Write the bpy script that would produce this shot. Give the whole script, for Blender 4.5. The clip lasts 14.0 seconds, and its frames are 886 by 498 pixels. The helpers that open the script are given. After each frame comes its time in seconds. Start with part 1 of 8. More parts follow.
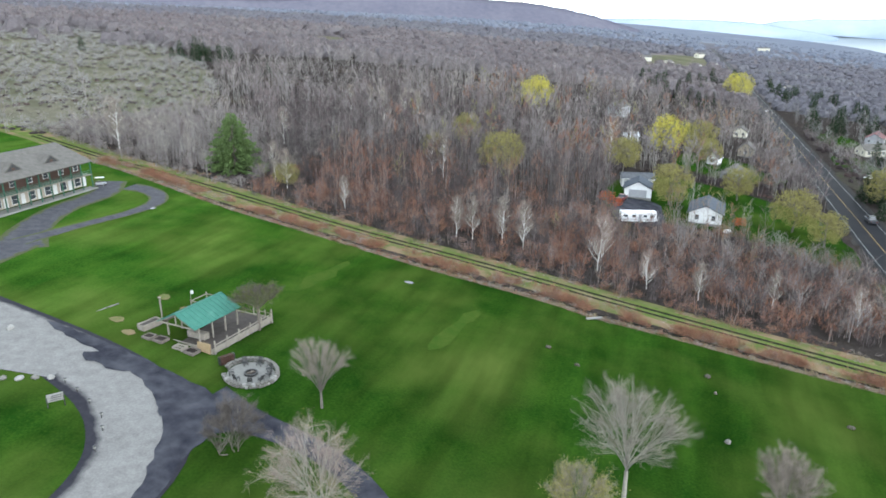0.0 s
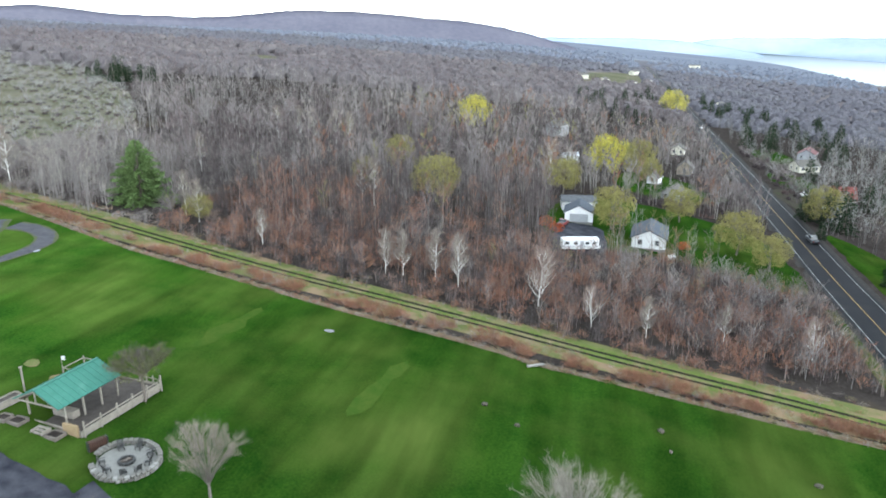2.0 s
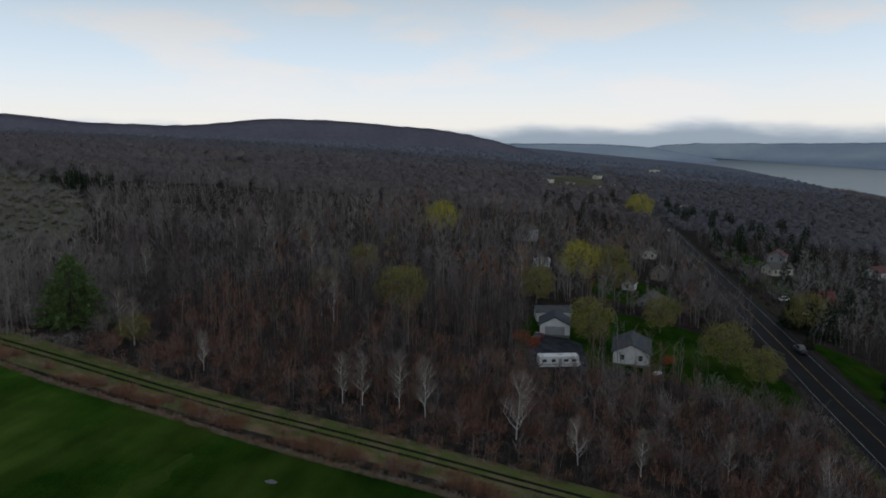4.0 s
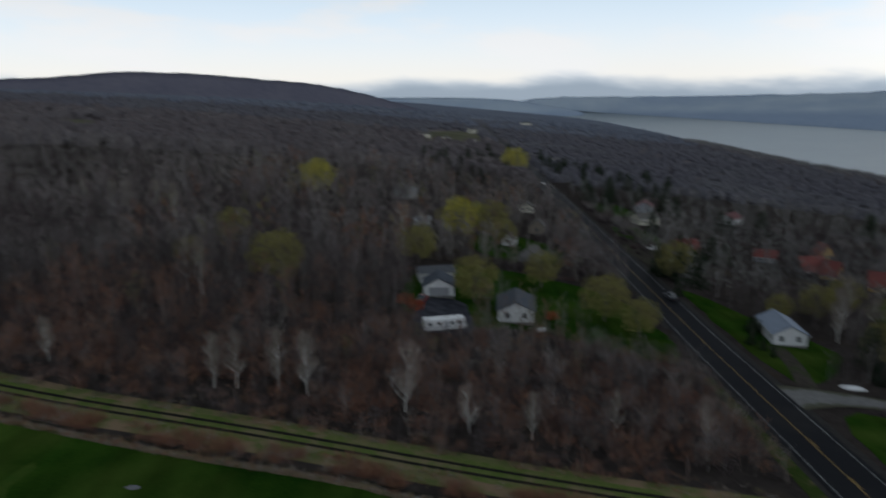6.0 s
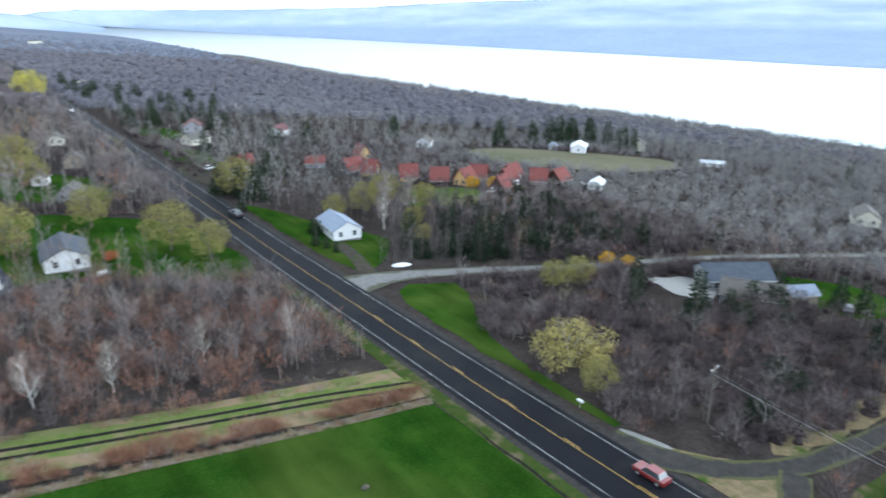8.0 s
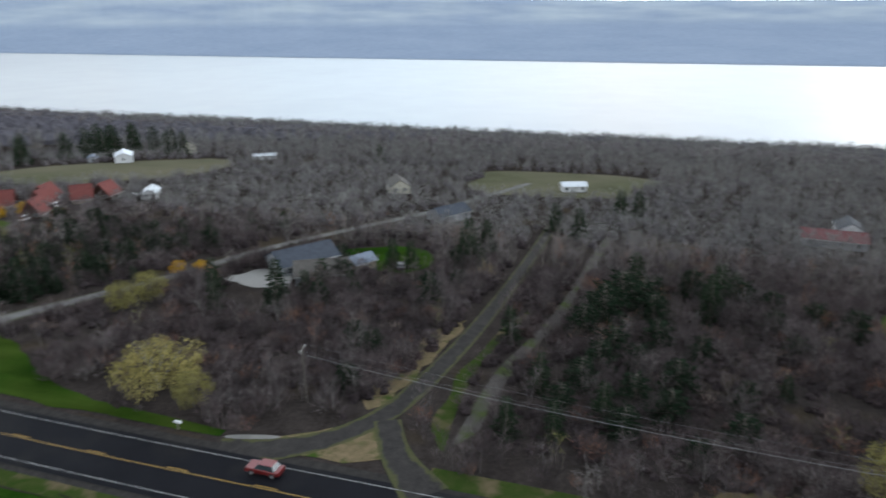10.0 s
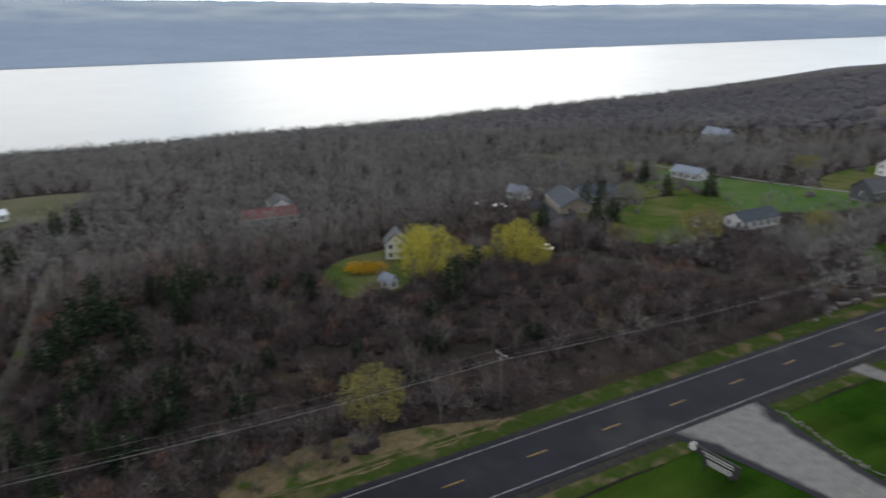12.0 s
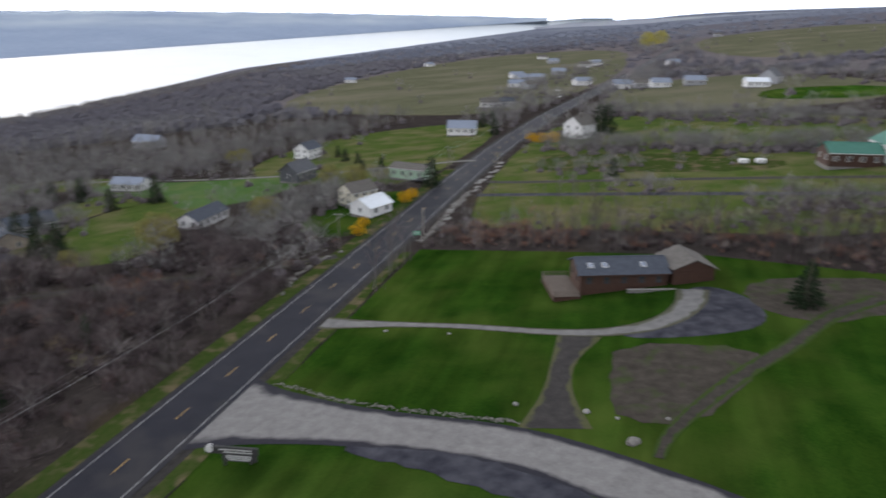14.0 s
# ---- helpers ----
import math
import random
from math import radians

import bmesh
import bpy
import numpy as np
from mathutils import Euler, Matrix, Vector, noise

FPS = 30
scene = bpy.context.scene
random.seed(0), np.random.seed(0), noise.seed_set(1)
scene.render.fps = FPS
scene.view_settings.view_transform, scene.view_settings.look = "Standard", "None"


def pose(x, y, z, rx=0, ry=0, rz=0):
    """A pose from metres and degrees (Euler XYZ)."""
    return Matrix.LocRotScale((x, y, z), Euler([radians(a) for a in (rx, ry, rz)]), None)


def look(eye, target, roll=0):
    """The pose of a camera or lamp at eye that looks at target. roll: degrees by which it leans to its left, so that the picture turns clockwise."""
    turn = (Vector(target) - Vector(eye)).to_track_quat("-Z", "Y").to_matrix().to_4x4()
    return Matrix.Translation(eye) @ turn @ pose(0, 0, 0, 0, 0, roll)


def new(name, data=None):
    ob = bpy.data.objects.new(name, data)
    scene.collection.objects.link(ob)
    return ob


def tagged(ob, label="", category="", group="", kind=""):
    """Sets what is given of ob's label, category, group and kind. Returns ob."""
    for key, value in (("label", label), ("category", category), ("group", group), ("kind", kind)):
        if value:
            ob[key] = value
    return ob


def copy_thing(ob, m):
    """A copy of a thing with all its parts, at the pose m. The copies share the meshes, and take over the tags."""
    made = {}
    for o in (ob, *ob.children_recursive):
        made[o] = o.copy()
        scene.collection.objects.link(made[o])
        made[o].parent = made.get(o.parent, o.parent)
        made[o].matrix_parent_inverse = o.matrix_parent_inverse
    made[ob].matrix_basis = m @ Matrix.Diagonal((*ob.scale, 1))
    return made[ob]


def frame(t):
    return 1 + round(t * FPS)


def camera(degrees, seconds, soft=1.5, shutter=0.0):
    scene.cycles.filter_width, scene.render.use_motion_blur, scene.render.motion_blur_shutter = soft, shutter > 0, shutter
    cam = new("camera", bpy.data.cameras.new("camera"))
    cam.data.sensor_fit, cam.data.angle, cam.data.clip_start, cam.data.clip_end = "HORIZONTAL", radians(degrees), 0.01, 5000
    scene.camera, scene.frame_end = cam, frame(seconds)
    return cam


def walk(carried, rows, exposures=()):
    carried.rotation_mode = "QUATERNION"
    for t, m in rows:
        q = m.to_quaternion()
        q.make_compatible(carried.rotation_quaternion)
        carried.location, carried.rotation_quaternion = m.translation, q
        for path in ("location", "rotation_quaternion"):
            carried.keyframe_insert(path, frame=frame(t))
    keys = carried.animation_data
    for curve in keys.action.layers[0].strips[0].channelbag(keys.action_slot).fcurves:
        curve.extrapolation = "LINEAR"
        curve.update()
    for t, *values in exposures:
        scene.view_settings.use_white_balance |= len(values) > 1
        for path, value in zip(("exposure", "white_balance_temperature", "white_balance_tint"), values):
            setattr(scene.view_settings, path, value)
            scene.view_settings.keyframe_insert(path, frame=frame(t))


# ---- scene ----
cam = camera(65.97, 14.0, soft=1.7, shutter=0.4)


def eye_row(t, x, y, z, rx, rz, roll):
    return (t, pose(x, y, z, rx, 0, rz) @ pose(0, 0, 0, 0, 0, roll))


PATH = [
    (0.0, 3.67, -33.03, 54.40, 71.70, 18.06, 0.19),
    (0.5, 3.68, -29.69, 54.38, 71.72, 17.92, 0.26),
    (0.6, 3.67, -29.02, 54.37, 71.73, 17.60, 0.26),
    (0.8, 3.64, -27.69, 54.36, 71.76, 15.60, 0.24),
    (0.9, 3.63, -27.02, 54.35, 71.78, 14.20, 0.23),
    (1.0, 3.61, -26.35, 54.34, 71.79, 13.55, 0.23),
    (1.5, 3.48, -22.99, 54.32, 71.82, 13.34, 0.22),
    (2.0, 3.18, -19.61, 54.34, 73.12, 13.33, 0.14),
    (2.5, 2.80, -16.19, 54.30, 75.30, 12.95, 0.11),
    (3.0, 2.23, -12.72, 54.31, 77.45, 10.83, 0.03),
    (3.5, 1.60, -9.32, 54.33, 79.60, 10.75, -0.04),
    (3.7, 1.38, -8.07, 54.35, 80.45, 10.77, -0.05),
    (4.7, 0.77, -2.90, 54.48, 83.00, 10.60, -0.16),
    (5.4, 0.34, -1.09, 54.57, 82.20, 9.60, -0.23),
    (5.8, 0.09, 0.55, 54.62, 79.83, 5.98, -0.28),
    (6.0, -0.01, 1.05, 54.59, 77.86, 0.50, -0.34),
    (6.5, -0.23, 2.03, 54.48, 72.85, -10.40, -0.10),
    (7.0, -0.25, 2.65, 54.30, 70.50, -20.19, 0.11),
    (7.2, -0.21, 2.83, 54.20, 70.52, -23.35, 0.08),
    (9.3, 2.18, 2.71, 52.89, 70.77, -58.20, -0.47),
    (9.5, 2.23, 2.64, 52.92, 70.75, -61.83, -0.42),
    (10.0, 2.16, 2.43, 53.10, 70.68, -72.52, -0.36),
    (10.5, 1.92, 2.19, 53.28, 70.58, -83.21, -0.31),
    (11.0, 1.99, 2.05, 53.30, 70.53, -95.42, -0.31),
    (11.5, 1.90, 2.06, 53.37, 70.47, -106.16, -0.32),
    (12.0, 1.85, 2.07, 53.38, 70.44, -118.32, -0.19),
    (12.5, 1.87, 2.10, 53.32, 70.48, -129.07, -0.09),
    (13.0, 2.01, 2.01, 53.14, 70.52, -141.16, -0.07),
    (13.5, 2.27, 1.70, 52.86, 70.66, -151.68, -0.04),
    (14.0, 2.51, 1.48, 52.67, 70.94, -163.74, 0.08),
]
walk(cam, [eye_row(*r) for r in PATH], exposures=[
    (0.0, 0.42, 6450, 7),
    (0.5, 0.54, 6450, 7),
    (1.0, 0.56, 6400, 6),
    (2.0, 0.52, 6400, 5),
    (2.3, 0.30, 6400, 6),
    (2.5, -0.25, 6350, 6),
    (3.0, -1.60, 6500, 10),
    (3.5, -2.42, 6450, 9),
    (5.8, -2.45, 6400, 9),
    (6.0, -2.35, 6350, 8),
    (6.2, -1.75, 6200, 8),
    (6.5, -1.10, 6050, 7),
    (7.0, 0.36, 5950, 6),
    (7.3, 0.40, 5950, 6),
    (9.3, -0.45, 6400, 10),
    (10.5, -0.74, 6700, 10),
    (12.0, -0.95, 7050, 12),
    (13.0, -0.92, 7150, 14),
    (14.0, -0.66, 6900, 17),
])

# ---- light ----
SUN_AZ, SUN_EL = 118.0, 16.0        # degrees clockwise from +y, degrees above the horizon
world = bpy.data.worlds.new("sky")
scene.world = world
world.use_nodes = True
wn, wl = world.node_tree.nodes, world.node_tree.links
wn.clear()
sky = wn.new("ShaderNodeTexSky")
sky.sky_type, sky.sun_disc = "NISHITA", False
sky.sun_elevation, sky.sun_rotation = radians(SUN_EL), radians(SUN_AZ)
sky.air_density, sky.dust_density, sky.ozone_density = 1.0, 0.6, 2.0
coord = wn.new("ShaderNodeTexCoord")
apart = wn.new("ShaderNodeSeparateXYZ")
wl.new(coord.outputs["Generated"], apart.inputs[0])


def sky_range(value, a, b, lo, hi, kind="SMOOTHSTEP"):
    r = wn.new("ShaderNodeMapRange")
    r.interpolation_type = kind
    for key, v in (("From Min", a), ("From Max", b), ("To Min", lo), ("To Max", hi)):
        r.inputs[key].default_value = v
    wl.new(value, r.inputs["Value"])
    return r.outputs["Result"]


def sky_mix(fac, a, b):
    m = wn.new("ShaderNodeMix")
    m.data_type = "RGBA"
    wl.new(fac, m.inputs["Factor"])
    for k, c in ((6, a), (7, b)):
        if isinstance(c, tuple):
            m.inputs[k].default_value = (*c, 1)
        else:
            wl.new(c, m.inputs[k])
    return m.outputs[2]


def sky_times(a, b):
    m = wn.new("ShaderNodeMath")
    m.operation = "MULTIPLY"
    wl.new(a, m.inputs[0])
    wl.new(b, m.inputs[1])
    return m.outputs[0]


# a thin high overcast: pale blue above, creamy and bright low down, with soft banks of cloud
stretch = wn.new("ShaderNodeMapping")
stretch.inputs["Scale"].default_value = (1.5, 1.5, 5.5)
stretch.inputs["Location"].default_value = (0.35, 0.1, 0.0)
wl.new(coord.outputs["Generated"], stretch.inputs["Vector"])
puffs = wn.new("ShaderNodeTexNoise")
puffs.inputs["Scale"].default_value, puffs.inputs["Detail"].default_value, puffs.inputs["Roughness"].default_value = 2.6, 7.0, 0.55
wl.new(stretch.outputs["Vector"], puffs.inputs["Vector"])
veil = sky_mix(sky_range(apart.outputs["Z"], 0.01, 0.14, 0.0, 1.0), (1.0, 0.95, 0.885), (0.80, 0.93, 1.06))
uneven = wn.new("ShaderNodeMath")
uneven.operation = "MULTIPLY_ADD"
uneven.inputs[1].default_value = -0.07
wl.new(puffs.outputs["Fac"], uneven.inputs[0])
wl.new(apart.outputs["Z"], uneven.inputs[2])
haze = sky_range(uneven.outputs[0], -0.022, 0.004, 0.0, 1.0)
cloud = sky_mix(sky_range(puffs.outputs["Fac"], 0.48, 0.64, 0.0, 0.85), veil, (0.96, 0.945, 0.95))
# the veiled sun brightens the clouds on its side of the sky, and the low sky is brightest
toward = wn.new("ShaderNodeVectorMath")
toward.operation = "DOT_PRODUCT"
toward.inputs[1].default_value = (math.sin(radians(SUN_AZ)), math.cos(radians(SUN_AZ)), 0.15)
wl.new(coord.outputs["Generated"], toward.inputs[0])
glow = sky_range(toward.outputs["Value"], -0.2, 1.0, 2.35, 4.1)
low_sky = sky_times(sky_range(apart.outputs["Z"], 0.05, 0.34, 2.3, 1.0), sky_range(haze, 0.0, 1.0, 0.46, 1.0, "LINEAR"))
clear_bg, cloud_bg, blend = wn.new("ShaderNodeBackground"), wn.new("ShaderNodeBackground"), wn.new("ShaderNodeMixShader")
clear_bg.inputs["Strength"].default_value = 0.15
blend.inputs["Fac"].default_value = 0.88
wl.new(sky_mix(haze, (0.74, 0.88, 1.06), cloud), cloud_bg.inputs["Color"])
wl.new(sky_times(glow, low_sky), cloud_bg.inputs["Strength"])
wout = wn.new("ShaderNodeOutputWorld")
wl.new(sky.outputs["Color"], clear_bg.inputs["Color"])
wl.new(clear_bg.outputs[0], blend.inputs[1])
wl.new(cloud_bg.outputs[0], blend.inputs[2])
wl.new(blend.outputs[0], wout.inputs["Surface"])

sun = new("sun", bpy.data.lights.new("sun", "SUN"))
sun.data.energy, sun.data.angle, sun.data.color = 0.6, radians(34), (1.0, 0.93, 0.82)
sun_dir = Vector((math.sin(radians(SUN_AZ)) * math.cos(radians(SUN_EL)), math.cos(radians(SUN_AZ)) * math.cos(radians(SUN_EL)), math.sin(radians(SUN_EL))))
sun.matrix_world = look(sun_dir * 300, (0, 0, 0))

# ---- materials ----
def surface(name, c1, c2, size=1.0, fine=8.0, rough=0.85, bump=0.0, metal=0.0, c3=None, amount=0.5, size3=None, coords="Object", spec=0.3, lo=0.35, hi=0.65, soft3=0.08):
    """Two colours mixed by noise of that size in metres, a third one in patches, and fine relief."""
    m = bpy.data.materials.new(name)
    m.use_nodes = True
    n, k = m.node_tree.nodes, m.node_tree.links
    b = n["Principled BSDF"]
    b.inputs["Roughness"].default_value, b.inputs["Metallic"].default_value = rough, metal
    b.inputs["Specular IOR Level"].default_value = spec
    if coords == "World":
        src = n.new("ShaderNodeNewGeometry").outputs["Position"]
    else:
        src = n.new("ShaderNodeTexCoord").outputs["Object"]

    def noise_at(s, detail=4.0):
        t = n.new("ShaderNodeTexNoise")
        t.inputs["Scale"].default_value, t.inputs["Detail"].default_value = 1.0 / s, detail
        k.new(src, t.inputs["Vector"])
        return t.outputs["Fac"]

    def remap(v, a, z):
        r = n.new("ShaderNodeMapRange")
        r.inputs["From Min"].default_value, r.inputs["From Max"].default_value = a, z
        k.new(v, r.inputs["Value"])
        return r.outputs["Result"]

    def mixed(f, a, z):
        x = n.new("ShaderNodeMix")
        x.data_type = "RGBA"
        k.new(f, x.inputs["Factor"])
        for i, c in ((6, a), (7, z)):
            if isinstance(c, tuple):
                x.inputs[i].default_value = (*c, 1)
            else:
                k.new(c, x.inputs[i])
        return x.outputs[2]

    big, small = noise_at(size), noise_at(size / fine, 6.0)
    add = n.new("ShaderNodeMath")
    add.operation = "MULTIPLY_ADD"
    k.new(small, add.inputs[0])
    add.inputs[1].default_value = 0.5
    half = n.new("ShaderNodeMath")
    half.operation = "MULTIPLY"
    half.inputs[1].default_value = 0.5
    k.new(big, half.inputs[0])
    k.new(half.outputs[0], add.inputs[2])
    col = mixed(remap(add.outputs[0], lo, hi), c1, c2)
    if c3:
        col = mixed(remap(noise_at(size3 or size * 3.1, 5.0), 1.0 - amount - soft3, 1.0 - amount + soft3), col, c3)
    k.new(col, b.inputs["Base Color"])
    if bump:
        bp = n.new("ShaderNodeBump")
        bp.inputs["Strength"].default_value, bp.inputs["Distance"].default_value = min(1.0, bump * 10), bump
        k.new(small, bp.inputs["Height"])
        k.new(bp.outputs["Normal"], b.inputs["Normal"])
    return m


def toned(name, colours, rough=0.9, attr="tint", jitter=0.35):
    """Colour by the tint that each plant carries, with jitter from twig to twig."""
    m = bpy.data.materials.new(name)
    m.use_nodes = True
    n, k = m.node_tree.nodes, m.node_tree.links
    b = n["Principled BSDF"]
    b.inputs["Roughness"].default_value, b.inputs["Specular IOR Level"].default_value = rough, 0.02
    a = n.new("ShaderNodeAttribute")
    a.attribute_name = attr
    g = n.new("ShaderNodeNewGeometry")
    r = n.new("ShaderNodeValToRGB")
    els = r.color_ramp.elements
    for i, (p, c) in enumerate(colours):
        e = els[i] if i < 2 else els.new(p)
        e.position, e.color = p, (*c, 1)
    k.new(a.outputs["Fac"], r.inputs["Fac"])
    hsv = n.new("ShaderNodeHueSaturation")
    mr = n.new("ShaderNodeMapRange")
    mr.inputs["To Min"].default_value, mr.inputs["To Max"].default_value = 1 - jitter, 1 + jitter
    k.new(g.outputs["Random Per Island"], mr.inputs["Value"])
    k.new(mr.outputs["Result"], hsv.inputs["Value"])
    k.new(r.outputs["Color"], hsv.inputs["Color"])
    k.new(hsv.outputs["Color"], b.inputs["Base Color"])
    return m


def banded(name, mid, edge, spread=0.25, patch=2.5, rough=0.9, inner=0.62):
    """A drive: one gravel in the middle, another at its edges, meeting in an uneven line."""
    m = surface(name, mid[0], mid[1], 1.4, 6, rough, 0.01, coords="World", spec=0.05)
    n, k = m.node_tree.nodes, m.node_tree.links
    b = n["Principled BSDF"]
    inside = b.inputs["Base Color"].links[0].from_socket
    a = n.new("ShaderNodeAttribute")
    a.attribute_name = "across"
    pos = n.new("ShaderNodeNewGeometry")
    t = n.new("ShaderNodeTexNoise")
    t.inputs["Scale"].default_value, t.inputs["Detail"].default_value = 1 / patch, 6
    k.new(pos.outputs["Position"], t.inputs["Vector"])
    s = n.new("ShaderNodeMath")
    s.operation = "MULTIPLY_ADD"
    k.new(t.outputs["Fac"], s.inputs[0])
    s.inputs[1].default_value = spread * 4
    k.new(a.outputs["Fac"], s.inputs[2])
    r = n.new("ShaderNodeMapRange")
    r.inputs["From Min"].default_value, r.inputs["From Max"].default_value = inner + spread * 2 - 0.06, inner + spread * 2 + 0.10
    k.new(s.outputs[0], r.inputs["Value"])
    x = n.new("ShaderNodeMix")
    x.data_type = "RGBA"
    k.new(r.outputs["Result"], x.inputs["Factor"])
    k.new(inside, x.inputs[6])
    f = n.new("ShaderNodeTexNoise")
    f.inputs["Scale"].default_value = 1.7
    k.new(pos.outputs["Position"], f.inputs["Vector"])
    e = n.new("ShaderNodeMix")
    e.data_type = "RGBA"
    e.inputs[6].default_value, e.inputs[7].default_value = (*edge[0], 1), (*edge[1], 1)
    k.new(f.outputs["Fac"], e.inputs["Factor"])
    k.new(e.outputs[2], x.inputs[7])
    k.new(x.outputs[2], b.inputs["Base Color"])
    return m


M = {}
M["litter"] = surface("leaf_litter", (0.0170, 0.0142, 0.0134), (0.0370, 0.0310, 0.0280), 5.0, 8, 0.95, 0.05, c3=(0.0400, 0.0310, 0.0200), amount=0.33, size3=18, coords="World", spec=0)
M["lawn"] = surface("mown_grass", (0.0056, 0.0200, 0.0026), (0.0156, 0.0368, 0.0050), 6.0, 20, 0.9, 0.03, c3=(0.0350, 0.0515, 0.0108), amount=0.40, size3=19, coords="World", spec=0.0, soft3=0.16, lo=0.38, hi=0.62)
turf = M["lawn"].node_tree
turf_mix = [n for n in turf.nodes if n.bl_idname == "ShaderNodeMix"][-1]
turf_pos, turf_map, turf_noise, turf_range, turf_hsv = (turf.nodes.new("ShaderNode" + k) for k in ("NewGeometry", "Mapping", "TexNoise", "MapRange", "HueSaturation"))
turf_map.inputs["Rotation"].default_value = (0, 0, radians(-14))
turf_map.inputs["Scale"].default_value = (0.30, 0.045, 0.1)
turf_noise.inputs["Scale"].default_value, turf_noise.inputs["Detail"].default_value = 1.0, 5.0
for key, v in (("From Min", 0.36), ("From Max", 0.64), ("To Min", 0.82), ("To Max", 1.20)):
    turf_range.inputs[key].default_value = v
turf.links.new(turf_pos.outputs["Position"], turf_map.inputs["Vector"])
turf.links.new(turf_map.outputs["Vector"], turf_noise.inputs["Vector"])
turf.links.new(turf_noise.outputs["Fac"], turf_range.inputs["Value"])
# the grass grows paler towards the lodge
turf_xyz, turf_west, turf_gain = (turf.nodes.new("ShaderNode" + k) for k in ("SeparateXYZ", "MapRange", "Math"))
turf_gain.operation = "MULTIPLY"
for key, v in (("From Min", -100.0), ("From Max", -42.0), ("To Min", 1.55), ("To Max", 1.0)):
    turf_west.inputs[key].default_value = v
turf.links.new(turf_pos.outputs["Position"], turf_xyz.inputs[0])
turf.links.new(turf_xyz.outputs["X"], turf_west.inputs["Value"])
turf.links.new(turf_range.outputs["Result"], turf_gain.inputs[0])
turf.links.new(turf_west.outputs["Result"], turf_gain.inputs[1])
turf.links.new(turf_gain.outputs[0], turf_hsv.inputs["Value"])
turf.links.new(turf_mix.outputs[2], turf_hsv.inputs["Color"])
turf.links.new(turf_hsv.outputs["Color"], turf.nodes["Principled BSDF"].inputs["Base Color"])
M["worn"] = surface("worn_grass", (0.023, 0.046, 0.008), (0.036, 0.054, 0.011), 4.0, 9, 0.9, 0.03, c3=(0.017, 0.043, 0.007), amount=0.40, size3=3, coords="World", spec=0.0, soft3=0.2)
M["fresh"] = surface("fresh_spring_grass", (0.0200, 0.0560, 0.0100), (0.0360, 0.0720, 0.0150), 5.0, 9, 0.9, 0.03, c3=(0.0500, 0.0720, 0.0170), amount=0.40, size3=14, coords="World", spec=0.03)
M["meadow"] = surface("meadow_grass", (0.026, 0.048, 0.011), (0.052, 0.068, 0.019), 7.0, 9, 0.9, 0.03, c3=(0.092, 0.080, 0.042), amount=0.42, size3=11, coords="World", spec=0.0, soft3=0.16)
M["straw"] = surface("dry_grass", (0.098, 0.092, 0.043), (0.056, 0.076, 0.024), 1.6, 8, 0.95, 0.05, c3=(0.140, 0.100, 0.064), amount=0.46, size3=5, coords="World", spec=0)
M["palestraw"] = surface("pale_dead_grass", (0.0768, 0.0624, 0.0408), (0.1152, 0.0936, 0.0648), 1.2, 6, 0.95, 0.05, c3=(0.0264, 0.0336, 0.0096), amount=0.42, size3=2.2, coords="World", spec=0)
M["verge"] = surface("verge_grass", (0.0150, 0.0330, 0.0065), (0.0360, 0.0430, 0.0150), 1.2, 8, 0.95, 0.05, c3=(0.080, 0.064, 0.038), amount=0.42, size3=4, coords="World", spec=0)
M["field"] = surface("crop_field", (0.056, 0.058, 0.036), (0.080, 0.080, 0.050), 14.0, 9, 0.95, coords="World", c3=(0.098, 0.090, 0.064), amount=0.42, size3=70, soft3=0.12, spec=0)
M["bare"] = surface("bare_soil", (0.0260, 0.0225, 0.0190), (0.0500, 0.0440, 0.0370), 1.6, 10, 0.95, 0.03, c3=(0.0300, 0.0440, 0.0150), amount=0.36, size3=3, coords="World", spec=0, soft3=0.12)
M["asphalt"] = surface("asphalt", (0.0098, 0.0102, 0.0142), (0.0156, 0.0162, 0.0212), 5.0, 40, 0.7, 0.004, c3=(0.0215, 0.0210, 0.0230), amount=0.42, size3=9, coords="World", spec=0.045)
# the northern stretch is freshly paved, the southern one worn paler
tar = M["asphalt"].node_tree
tar_mix = [n for n in tar.nodes if n.bl_idname == "ShaderNodeMix"][-1]
tar_pos, tar_xyz, tar_age, tar_tone = (tar.nodes.new("ShaderNode" + k) for k in ("NewGeometry", "SeparateXYZ", "MapRange", "HueSaturation"))
for key, v in (("From Min", -35.0), ("From Max", 35.0), ("To Min", 1.05), ("To Max", 0.45)):
    tar_age.inputs[key].default_value = v
tar.links.new(tar_pos.outputs["Position"], tar_xyz.inputs[0])
tar.links.new(tar_xyz.outputs["Y"], tar_age.inputs["Value"])
tar.links.new(tar_age.outputs["Result"], tar_tone.inputs["Value"])
tar.links.new(tar_mix.outputs[2], tar_tone.inputs["Color"])
tar.links.new(tar_tone.outputs["Color"], tar.nodes["Principled BSDF"].inputs["Base Color"])
M["shoulder"] = surface("shoulder_gravel", (0.0150, 0.0142, 0.0138), (0.0350, 0.0325, 0.0300), 1.0, 8, 0.95, 0.02, coords="World", spec=0.04)
M["millings"] = surface("dark_millings", (0.0105, 0.0110, 0.0160), (0.0240, 0.0245, 0.0320), 1.1, 9, 0.9, 0.01, c3=(0.050, 0.051, 0.060), amount=0.42, size3=2.4, coords="World", spec=0.05, soft3=0.22)
